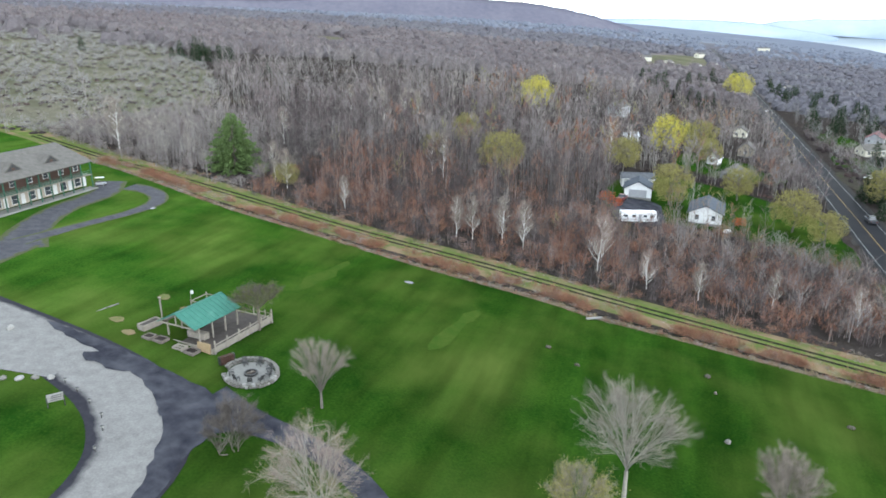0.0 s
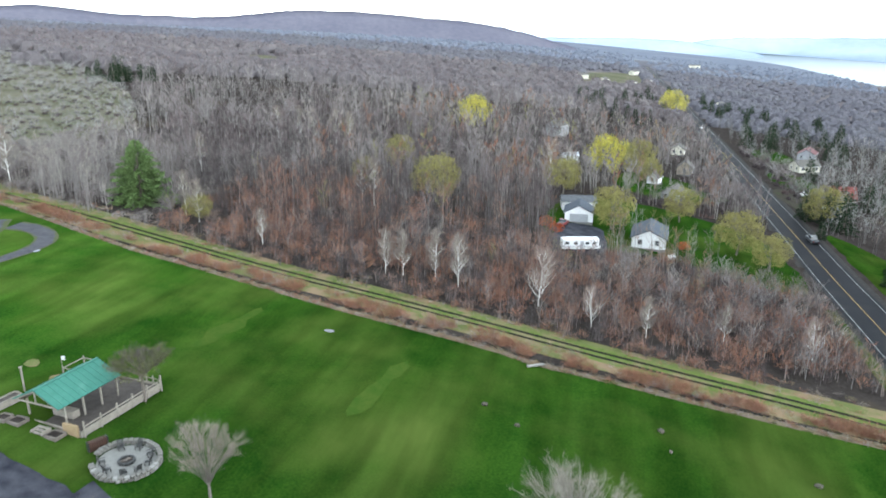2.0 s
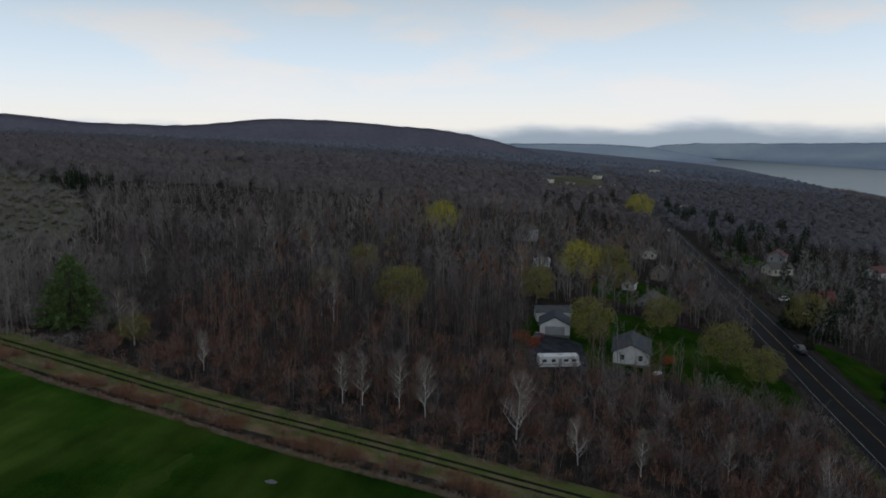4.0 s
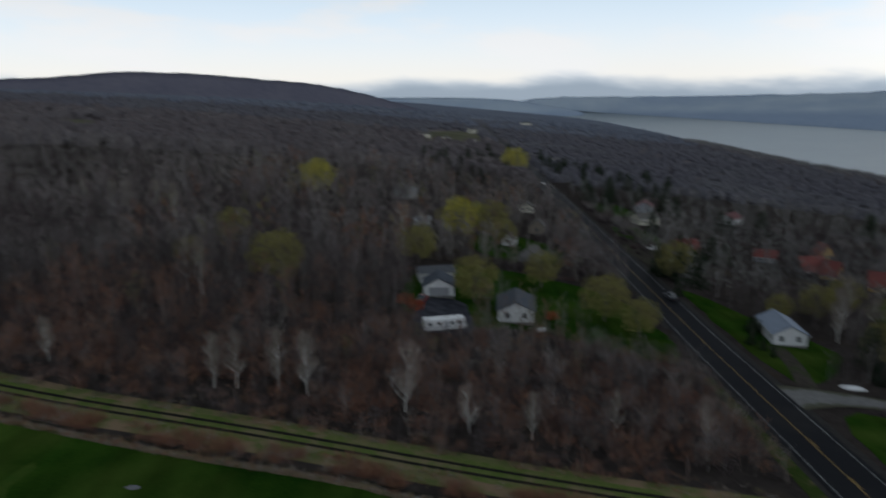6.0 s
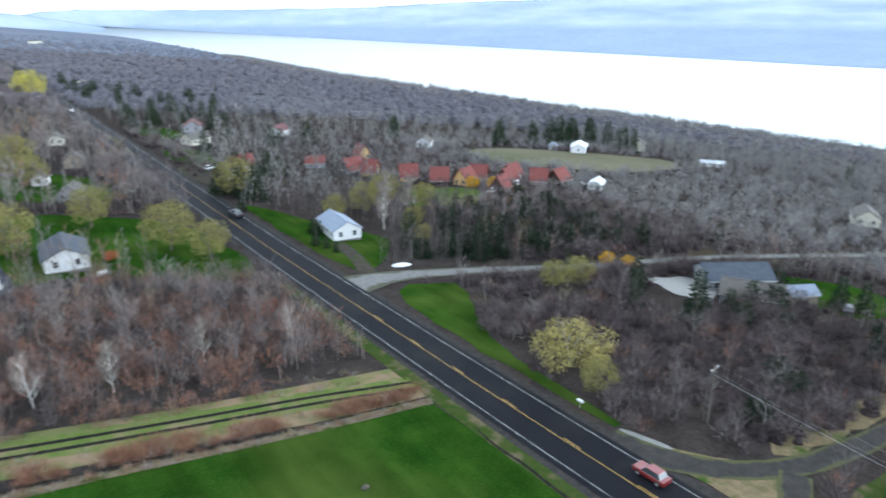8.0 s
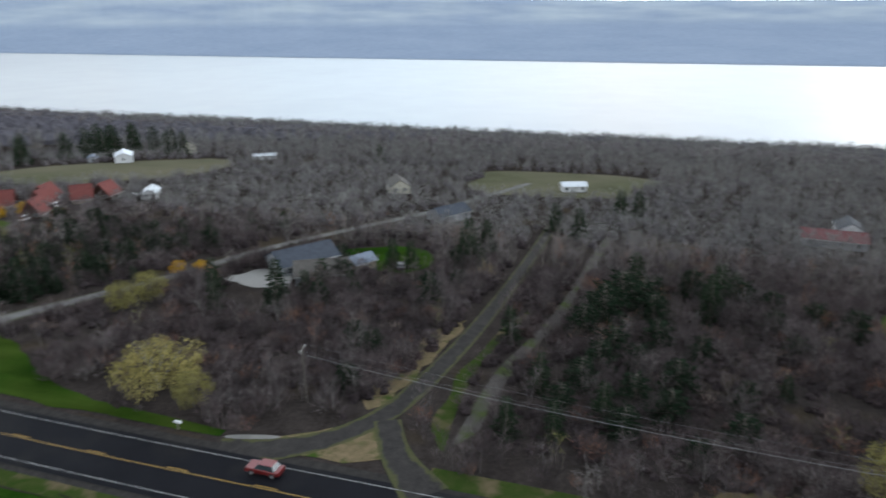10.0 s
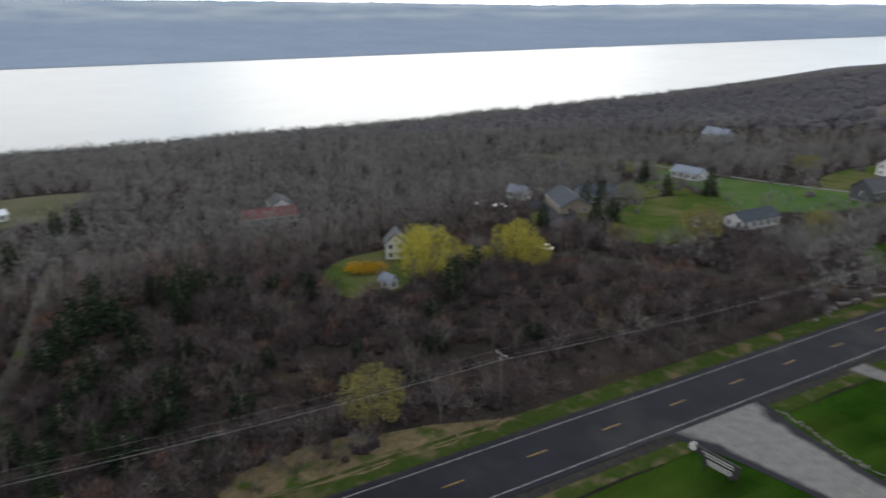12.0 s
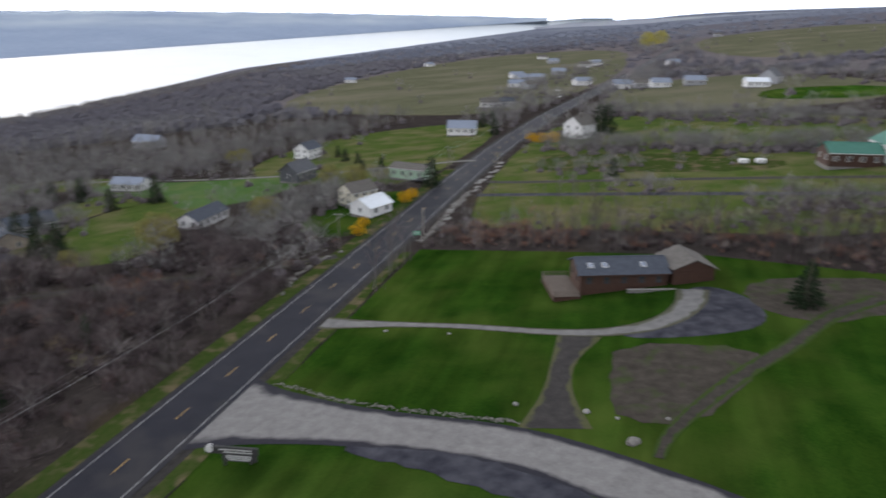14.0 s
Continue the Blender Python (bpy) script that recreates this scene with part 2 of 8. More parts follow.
M["oldtar"] = banded("worn_tar", ((0.030, 0.030, 0.036), (0.060, 0.059, 0.065)), ((0.030, 0.042, 0.015), (0.060, 0.062, 0.034)), inner=0.74, spread=0.2)
M["drive"] = banded("gravel_drive", ((0.098, 0.094, 0.092), (0.150, 0.145, 0.142)), ((0.0115, 0.0115, 0.0155), (0.026, 0.0255, 0.031)), spread=0.11, inner=0.74, patch=4.0)
M["lane"] = banded("gravel_lane", ((0.078, 0.076, 0.075), (0.135, 0.132, 0.129)), ((0.040, 0.042, 0.026), (0.062, 0.060, 0.044)), inner=0.66, spread=0.2)
M["dirtlane"] = banded("dirt_lane", ((0.0190, 0.0178, 0.0172), (0.0370, 0.0340, 0.0320)), ((0.030, 0.042, 0.0140), (0.066, 0.058, 0.0330)), inner=0.74, spread=0.24)
M["dirttrack"] = banded("dirt_track", ((0.0190, 0.0170, 0.0145), (0.0400, 0.0350, 0.0290)), ((0.0120, 0.0300, 0.0055), (0.0300, 0.0430, 0.0100)), inner=0.55, spread=0.3, patch=1.8)
M["rut"] = surface("wheel_rut", (0.009072, 0.008694, 0.008316), (0.02117, 0.01966, 0.01663), 1.2, 8, 0.95, 0.02, c3=(0.03402, 0.04536, 0.01663), amount=0.2, size3=3, coords="World", spec=0)
M["white_line"] = surface("white_road_paint", (0.15, 0.15, 0.15), (0.23, 0.23, 0.23), 0.5, 8, 0.6, coords="World", c3=(0.05, 0.05, 0.055), amount=0.42, size3=1.6)
M["yellow_line"] = surface("yellow_road_paint", (0.2167, 0.1275, 0.0255), (0.2677, 0.1658, 0.03825), 0.5, 8, 0.6, coords="World", c3=(0.1275, 0.08288, 0.03188), amount=0.3, size3=1.5)
M["bark"] = surface("grey_bark", (0.070, 0.061, 0.053), (0.125, 0.111, 0.097), 0.4, 5, 0.95, 0.02)
M["palebark"] = surface("pale_bark", (0.145, 0.132, 0.114), (0.225, 0.206, 0.180), 0.5, 5, 0.9, 0.02)
M["birchbark"] = surface("white_birch_bark", (0.38, 0.365, 0.34), (0.52, 0.505, 0.475), 0.5, 5, 0.85, 0.02, c3=(0.12, 0.11, 0.10), amount=0.22, size3=0.4)
M["darkbark"] = surface("dark_bark", (0.07, 0.058, 0.05), (0.13, 0.11, 0.095), 0.4, 5, 0.95, 0.02)
M["twigs"] = toned("bare_twigs", [(0.0, (0.04027, 0.0333, 0.03408)), (1.0, (0.1549, 0.1587, 0.05421)), (0.25, (0.0965, 0.0745, 0.0755)), (0.5, (0.1587, 0.1425, 0.1394)), (0.65, (0.213, 0.1859, 0.1665)), (0.75, (0.150, 0.072, 0.052)), (0.82, (0.190, 0.098, 0.064)), (0.9, (0.1781, 0.1432, 0.08518))])
M["stems"] = toned("bare_stems", [(0.0, (0.054, 0.04752, 0.04608)), (1.0, (0.1872, 0.1692, 0.144)), (0.3, (0.108, 0.0972, 0.0936)), (0.55, (0.1944, 0.18, 0.1728)), (0.8, (0.1512, 0.1188, 0.108))], jitter=0.25)
# undergrowth mounds, coloured dark to stand for shade inside the crowns
M["thicket"] = surface("undergrowth_inner_shade", (0.0200, 0.0160, 0.0165), (0.0500, 0.0400, 0.0410), 2.4, 5, 0.95, 0.2, c3=(0.0640, 0.0440, 0.0400), amount=0.38, size3=14, coords="World", spec=0)
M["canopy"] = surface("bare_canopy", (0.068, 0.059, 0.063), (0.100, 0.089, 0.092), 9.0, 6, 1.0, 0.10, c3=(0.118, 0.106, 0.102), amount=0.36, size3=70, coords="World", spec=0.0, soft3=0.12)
# far and remote woods: distance haze is painted into these base colours
M["farcanopy"] = surface("haze_grey_blue_far_woods", (0.066, 0.063, 0.075), (0.092, 0.088, 0.099), 26.0, 6, 1.0, 0.1, c3=(0.106, 0.106, 0.108), amount=0.34, size3=160, coords="World", spec=0.0, soft3=0.14)
M["remotecanopy"] = surface("haze_blue_remote_woods", (0.086, 0.095, 0.122), (0.112, 0.121, 0.147), 60.0, 6, 1.0, 0.0, c3=(0.140, 0.152, 0.168), amount=0.34, size3=300, coords="World", spec=0.0, soft3=0.14)
# pale grey bare twigs, lifted further by haze put into the colour
M["laketwigs"] = toned("pale_grey_hazed_twigs", [(0.0, (0.110, 0.109, 0.110)), (1.0, (0.236, 0.228, 0.214))], jitter=0.3)
# far and remote twigs carry the same painted haze, bluer with distance
M["fartwigs"] = toned("haze_grey_blue_far_twigs", [(0.0, (0.062, 0.060, 0.070)), (1.0, (0.108, 0.103, 0.104))], jitter=0.12)
M["remotetwigs"] = toned("haze_blue_remote_twigs", [(0.0, (0.086, 0.095, 0.122)), (1.0, (0.122, 0.131, 0.150))], jitter=0.1)
M["drystraw"] = surface("dry_straw", (0.150, 0.112, 0.070), (0.070, 0.060, 0.032), 0.9, 8, 0.95, 0.06, c3=(0.030, 0.050, 0.012), amount=0.42, size3=3.2, coords="World", spec=0.0)
M["trackgrass"] = surface("track_grass", (0.046, 0.076, 0.016), (0.088, 0.098, 0.034), 1.2, 8, 0.95, 0.04, c3=(0.120, 0.098, 0.056), amount=0.44, size3=4, coords="World", spec=0.0)
M["scrubgrass"] = surface("pale_rough_grass", (0.062, 0.058, 0.042), (0.112, 0.102, 0.078), 4.0, 8, 0.95, 0.05, c3=(0.046, 0.050, 0.028), amount=0.40, size3=16, coords="World", spec=0.0, soft3=0.14)
M["railbed"] = surface("stony_rail_bed", (0.04, 0.0368, 0.0344), (0.08, 0.0736, 0.0688), 1.6, 8, 0.95, 0.04, c3=(0.044, 0.0576, 0.0224), amount=0.42, size3=5, coords="World", spec=0)
M["paletwigs"] = toned("pale_twigs", [(0.0, (0.056, 0.048, 0.044)), (1.0, (0.225, 0.192, 0.130)), (0.5, (0.165, 0.142, 0.124)), (0.75, (0.195, 0.148, 0.130))], jitter=0.25)
M["needles"] = toned("needles", [(0.0, (0.014, 0.024, 0.014)), (1.0, (0.082, 0.122, 0.046)), (0.5, (0.028, 0.050, 0.021))], jitter=0.4)
M["leaves"] = toned("young_leaves", [(0.0, (0.330, 0.300, 0.045)), (1.0, (0.44, 0.264, 0.012)), (0.12, (0.262, 0.222, 0.084)), (0.30, (0.142, 0.132, 0.048)), (0.5, (0.080, 0.088, 0.030)), (0.75, (0.272, 0.068, 0.032))], jitter=0.35)
M["white"] = surface("white_siding", (0.46, 0.46, 0.47), (0.58, 0.58, 0.58), 2.0, 6, 0.7, c3=(0.38, 0.38, 0.37), amount=0.3, size3=1.4)
M["cream"] = surface("cream_siding", (0.40, 0.375, 0.30), (0.50, 0.47, 0.39), 2.0, 6, 0.7)
M["grey"] = surface("grey_siding", (0.19, 0.195, 0.21), (0.27, 0.275, 0.29), 2.0, 6, 0.75)
M["green"] = surface("pale_green_siding", (0.24, 0.36, 0.26), (0.31, 0.44, 0.33), 2.0, 6, 0.7)
M["brown"] = surface("stained_logs", (0.030, 0.0140, 0.0095), (0.050, 0.0230, 0.0150), 0.8, 6, 0.7, 0.02)
M["tan"] = surface("tan_stucco", (0.20, 0.165, 0.13), (0.29, 0.25, 0.20), 0.7, 6, 0.85, c3=(0.15, 0.12, 0.10), amount=0.3, size3=1.6)
M["gold"] = surface("ochre_siding", (0.52, 0.33, 0.12), (0.62, 0.42, 0.18), 1.0, 6, 0.8)
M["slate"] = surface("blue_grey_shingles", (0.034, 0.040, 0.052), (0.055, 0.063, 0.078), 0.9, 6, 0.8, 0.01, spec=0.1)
M["paleslate"] = surface("pale_blue_shingles", (0.115, 0.138, 0.182), (0.165, 0.192, 0.242), 0.9, 6, 0.75, 0.01)
M["charcoal"] = surface("charcoal_shingles", (0.045, 0.048, 0.055), (0.085, 0.088, 0.095), 0.9, 6, 0.85, 0.01, spec=0.1)
M["greyroof"] = surface("weathered_shingles", (0.06469, 0.05962, 0.05456), (0.0984, 0.09165, 0.08438), 0.9, 6, 0.85, 0.01, spec=0.1)
M["redroof"] = surface("red_roof_tiles", (0.105, 0.034, 0.031), (0.155, 0.052, 0.045), 0.8, 5, 0.8, 0.02, c3=(0.085, 0.036, 0.036), amount=0.4, size3=3.0, spec=0.1)
M["darkred"] = surface("dark_red_roof", (0.070, 0.024, 0.026), (0.11, 0.036, 0.038), 0.8, 5, 0.8)
M["whitemetal"] = surface("white_metal_roof", (0.40, 0.43, 0.47), (0.50, 0.53, 0.56), 1.5, 5, 0.45)
M["teal"] = surface("teal_metal_roof", (0.022, 0.092, 0.070), (0.034, 0.116, 0.090), 1.2, 8, 0.6, c3=(0.052, 0.130, 0.104), amount=0.3, size3=2.5, spec=0.15)
M["deckwood"] = surface("brown_deck_boards", (0.070, 0.056, 0.047), (0.115, 0.095, 0.080), 0.5, 8, 0.85, 0.01, spec=0.1)
M["timber"] = surface("weathered_timber", (0.1368, 0.1188, 0.1008), (0.2088, 0.1872, 0.162), 0.6, 8, 0.85, 0.01, spec=0.1)
M["rawwood"] = surface("new_timber", (0.18, 0.126, 0.069), (0.228, 0.168, 0.099), 0.6, 8, 0.8)
M["deckdark"] = surface("dark_mulch", (0.026, 0.021, 0.019), (0.052, 0.043, 0.037), 0.8, 6, 0.95)
M["stone"] = surface("field_stone", (0.070, 0.066, 0.060), (0.140, 0.132, 0.120), 0.5, 5, 0.9, 0.03, c3=(0.048, 0.043, 0.038), amount=0.36, size3=0.6)
M["brownstone"] = surface("mossy_stone", (0.036, 0.034, 0.026), (0.075, 0.066, 0.054), 0.4, 5, 0.95, 0.03, c3=(0.020, 0.034, 0.010), amount=0.4, size3=0.5, spec=0.05)
M["palestone"] = surface("pale_stone", (0.1417, 0.1365, 0.1286), (0.1995, 0.1943, 0.1837), 0.5, 5, 0.9, 0.03)
M["concrete"] = surface("pale_concrete", (0.1125, 0.1102, 0.1035), (0.153, 0.1485, 0.1417), 2.0, 8, 0.9, 0.005, spec=0.1)
M["darkmetal"] = surface("dark_metal", (0.035, 0.035, 0.035), (0.06, 0.06, 0.06), 0.4, 4, 0.5, metal=0.6)
M["greenpaint"] = surface("green_paint", (0.0135, 0.0585, 0.03825), (0.0225, 0.0765, 0.0495), 0.5, 4, 0.55)
M["redpaint"] = surface("red_car_paint", (0.102, 0.0072, 0.0084), (0.132, 0.0108, 0.0108), 0.7, 4, 0.3, spec=0.6)
M["whitepaint"] = surface("white_car_paint", (0.72, 0.72, 0.72), (0.80, 0.80, 0.80), 0.7, 4, 0.3, spec=0.6)
M["darkpaint"] = surface("dark_car_paint", (0.022, 0.024, 0.030), (0.035, 0.037, 0.044), 0.7, 4, 0.3, spec=0.6)
M["rubber"] = surface("tyre_rubber", (0.02, 0.02, 0.02), (0.035, 0.035, 0.035), 0.3, 4, 0.9)
M["glass"] = surface("window_glass", (0.025, 0.03, 0.036), (0.045, 0.052, 0.06), 1.0, 4, 0.12, spec=0.8)
M["trim"] = surface("white_trim", (0.391, 0.391, 0.3825), (0.459, 0.459, 0.4505), 0.8, 4, 0.6)
M["wire"] = surface("pale_wire", (0.16, 0.16, 0.165), (0.22, 0.22, 0.225), 0.5, 4, 0.5)
M["signgreen"] = surface("green_sign", (0.02, 0.22, 0.12), (0.03, 0.27, 0.15), 0.5, 4, 0.5)
M["puddle"] = surface("puddle_water", (0.05, 0.055, 0.06), (0.06, 0.065, 0.07), 2.0, 4, 0.10, spec=0.4)
# far ranges: the air's haze is mixed into these base colours
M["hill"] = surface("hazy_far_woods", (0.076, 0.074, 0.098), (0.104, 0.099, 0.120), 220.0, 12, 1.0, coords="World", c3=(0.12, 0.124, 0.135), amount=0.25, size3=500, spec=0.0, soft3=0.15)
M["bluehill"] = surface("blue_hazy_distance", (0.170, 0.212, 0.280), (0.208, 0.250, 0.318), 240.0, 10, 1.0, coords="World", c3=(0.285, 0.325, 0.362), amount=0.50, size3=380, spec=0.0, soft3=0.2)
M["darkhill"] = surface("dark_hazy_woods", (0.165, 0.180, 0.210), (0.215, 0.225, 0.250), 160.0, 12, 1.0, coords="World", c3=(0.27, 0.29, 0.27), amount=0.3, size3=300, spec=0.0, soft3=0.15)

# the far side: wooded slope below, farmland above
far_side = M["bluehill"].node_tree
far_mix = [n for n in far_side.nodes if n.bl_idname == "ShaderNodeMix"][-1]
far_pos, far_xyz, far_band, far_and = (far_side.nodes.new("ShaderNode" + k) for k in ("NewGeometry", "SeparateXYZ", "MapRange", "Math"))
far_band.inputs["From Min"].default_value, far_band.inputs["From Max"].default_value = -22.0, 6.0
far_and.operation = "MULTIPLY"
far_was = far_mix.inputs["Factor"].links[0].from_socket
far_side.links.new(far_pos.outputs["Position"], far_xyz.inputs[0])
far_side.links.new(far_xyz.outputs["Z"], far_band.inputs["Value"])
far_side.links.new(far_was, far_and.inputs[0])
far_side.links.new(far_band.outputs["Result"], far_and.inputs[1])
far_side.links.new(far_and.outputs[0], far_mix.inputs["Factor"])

water = surface("lake_water", (0.09, 0.115, 0.135), (0.12, 0.145, 0.16), 400.0, 6, 0.33, coords="World", spec=0.26)
wv, wk = water.node_tree.nodes, water.node_tree.links
rip = wv.new("ShaderNodeTexNoise")
rip.inputs["Scale"].default_value, rip.inputs["Detail"].default_value = 0.12, 5
rip_map = wv.new("ShaderNodeMapping")
rip_map.inputs["Scale"].default_value = (1.0, 0.35, 1.0)
rip_pos = wv.new("ShaderNodeNewGeometry")
rip_bump = wv.new("ShaderNodeBump")
rip_bump.inputs["Strength"].default_value, rip_bump.inputs["Distance"].default_value = 0.04, 0.3
wk.new(rip_pos.outputs["Position"], rip_map.inputs["Vector"])
wk.new(rip_map.outputs["Vector"], rip.inputs["Vector"])
wk.new(rip.outputs["Fac"], rip_bump.inputs["Height"])
wk.new(rip_bump.outputs["Normal"], wv["Principled BSDF"].inputs["Normal"])
M["water"] = water

# ---- shape of the land ----
def smooth(a, b, x):
    t = np.clip((x - a) / (b - a), 0, 1)
    return t * t * (3 - 2 * t)


def road_x(y):
    y = np.asarray(y, float)
    q = np.maximum(-200 - y, 0)
    return 60 - 1.1 * smooth(-20, 80, y) + np.maximum(y - 150, 0) * 0.0165 - np.where(q < 225, 2.67e-4 * q * q, 13.5 + 0.12 * (q - 225))


def bank(y):
    """How far from the road the bluff above the lake begins."""
    y = np.asarray(y, float)
    return 430 + 0.42 * np.clip(-y - 250, 0, 1600) + 0.16 * np.maximum(y - 1000, 0)


def land(x, y):
    """Height of the ground: level at the road, rising to one side and falling to the lake on the other."""
    u = np.asarray(x, float) - road_x(np.clip(y, -600, 900))
    w = np.sqrt(np.maximum(np.abs(u) - 5.5, 0) ** 2 + 4.0) - 2.0
    return np.where(u < 0, 130 * (1 - np.exp(-0.12 * w / 130)), -0.09 * w - smooth(0, 470, u - bank(y)) * 75)


def gz(x, y):
    return float(land(x, y))


HUB = np.array((2.0, 0.0, 53.0))
LAKE_Z = -110.0


def drawn_in(p):
    """Distance beyond 1.8 km is shortened towards the hub, so that the horizon stays within reach."""
    d = np.asarray(p, float) - HUB
    r = np.maximum(np.linalg.norm(d, axis=1), 1e-6)
    far = 1800 + 2900 * (1 - np.exp(-np.maximum(r - 1800, 0) / 2900))
    return HUB + d * (np.where(r > 1800, far, r) / r)[:, None]


# ---- mesh helpers ----
def link_mesh(name, verts, faces, mats, index=None, attrs=None, flat=True):
    """One mesh object from arrays; faces is an (n, 3) or (n, 4) array."""
    me = bpy.data.meshes.new(name)
    verts, faces = np.asarray(verts, np.float32), np.asarray(faces, np.int32)
    k = faces.shape[1]
    me.vertices.add(len(verts))
    me.vertices.foreach_set("co", verts.ravel())
    me.loops.add(faces.size)
    me.loops.foreach_set("vertex_index", faces.ravel())
    me.polygons.add(len(faces))
    me.polygons.foreach_set("loop_start", np.arange(0, faces.size, k, dtype=np.int32))
    for m in mats:
        me.materials.append(m)
    if index is not None:
        me.polygons.foreach_set("material_index", np.asarray(index, np.int32))
    me.polygons.foreach_set("use_smooth", np.full(len(faces), not flat))
    for key, values in (attrs or {}).items():
        me.attributes.new(key, "FLOAT", "POINT").data.foreach_set("value", np.asarray(values, np.float32))
    me.update(calc_edges=True)
    return new(name, me)


def part(name, bm, material, parent, label=""):
    me = bpy.data.meshes.new(name)
    bm.to_mesh(me)
    bm.free()
    me.materials.append(material)
    ob = new(name, me)
    ob.parent = parent
    if label:
        tagged(ob, label)
    return ob


def thing(name, x, y, rot, label, category, group="", z=None):
    ob = new(name)
    ob.matrix_world = pose(x, y, gz(x, y) if z is None else z, 0, 0, rot)
    ob.empty_display_size = 0.5
    return tagged(ob, label, category, group)


def box(bm, cx, cy, cz, sx, sy, sz, rx=0, ry=0, rz=0, bevel=0.0):
    r = bmesh.ops.create_cube(bm, size=1.0, matrix=pose(cx, cy, cz, rx, ry, rz) @ Matrix.Diagonal((sx, sy, sz, 1)))
    if bevel:
        edges = list({e for v in r["verts"] for e in v.link_edges})
        bmesh.ops.bevel(bm, geom=edges, offset=bevel, segments=1, affect="EDGES", profile=0.5)
    return bm


def cubed(*a, **k):
    return box(bmesh.new(), *a, **k)


def rod(bm, p0, p1, r0, r1=None, n=8):
    p0, p1 = Vector(p0), Vector(p1)
    d = p1 - p0
    m = Matrix.Translation((p0 + p1) / 2) @ d.to_track_quat("Z", "Y").to_matrix().to_4x4()
    bmesh.ops.create_cone(bm, cap_ends=True, segments=n, radius1=r0, radius2=r0 if r1 is None else r1, depth=d.length, matrix=m)
    return bm


def rodded(*a, **k):
    return rod(bmesh.new(), *a, **k)


def prism(bm, outline, z0, z1):
    """An upright prism over a closed outline of (x, y)."""
    low = [bm.verts.new((x, y, z0)) for x, y in outline]
    top = [bm.verts.new((x, y, z1)) for x, y in outline]
    n = len(outline)
    bm.faces.new(low[::-1])
    bm.faces.new(top)
    for i in range(n):
        bm.faces.new((low[i], low[(i + 1) % n], top[(i + 1) % n], top[i]))
    return bm


def swept(bm, profile, axis_from, axis_to):
    """A profile of (y, z) carried along x."""
    a = [bm.verts.new((axis_from, y, z)) for y, z in profile]
    b = [bm.verts.new((axis_to, y, z)) for y, z in profile]
    n = len(profile)
    bm.faces.new(a)
    bm.faces.new(b[::-1])
    for i in range(n):
        bm.faces.new((a[(i + 1) % n], a[i], b[i], b[(i + 1) % n]))
    return bm


def inside(poly, x, y):
    x, y = np.asarray(x, float), np.asarray(y, float)
    hit = np.zeros(x.shape, bool)
    for (x0, y0), (x1, y1) in zip(poly, poly[1:] + poly[:1]):
        if y0 != y1:
            hit ^= ((y0 > y) != (y1 > y)) & (x < (x1 - x0) * (y - y0) / (y1 - y0) + x0)
    return hit


def rounded(points, closed=False, turns=2):
    """Corner-cutting: the same line with its bends smoothed."""
    p = [np.array(q, float) for q in points]
    for _ in range(turns):
        q = [] if closed else [p[0]]
        for a, b in zip(p, p[1:] + (p[:1] if closed else [])):
            q += [a * 0.75 + b * 0.25, a * 0.25 + b * 0.75]
        p = q if closed else q + [p[-1]]
    return p


def draped(name, outline, material, lift=0.06, step=4.0, label="", category="ground", bend=2, wobble=0.0):
    """A sheet over the land inside a closed outline."""
    from mathutils.geometry import delaunay_2d_cdt
    edge = rounded(outline, True, bend) if bend else [np.array(q, float) for q in outline]
    line = []
    rng = random.Random(len(outline) * 7 + int(abs(outline[0][0]) * 10))
    for a, b in zip(edge, edge[1:] + edge[:1]):
        k = max(1, int(np.linalg.norm(b - a) / step))
        line += [a + (b - a) * i / k + np.array((rng.uniform(-1, 1), rng.uniform(-1, 1))) * wobble for i in range(k)]
    ring = [tuple(q) for q in line]
    xs, ys = [q[0] for q in ring], [q[1] for q in ring]
    gx, gy = np.meshgrid(np.arange(min(xs) + step / 2, max(xs), step), np.arange(min(ys) + step / 2, max(ys), step))
    ok = inside(ring, gx.ravel(), gy.ravel())
    pts = [Vector(q) for q in ring] + [Vector(q) for q in zip(gx.ravel()[ok], gy.ravel()[ok])]
    n = len(ring)
    v, _, f, *_ = delaunay_2d_cdt(pts, [(i, (i + 1) % n) for i in range(n)], [list(range(n))], 1, 1e-4)
    co = np.array([(q.x, q.y) for q in v])
    co = np.column_stack((co, land(co[:, 0], co[:, 1]) + lift))
    faces = np.array([t if (co[t[1]] - co[t[0]])[0] * (co[t[2]] - co[t[0]])[1] - (co[t[1]] - co[t[0]])[1] * (co[t[2]] - co[t[0]])[0] > 0 else t[::-1] for t in f])
    ob = link_mesh(name, co, faces, [material], flat=False)
    return tagged(ob, label, category, kind="structure")


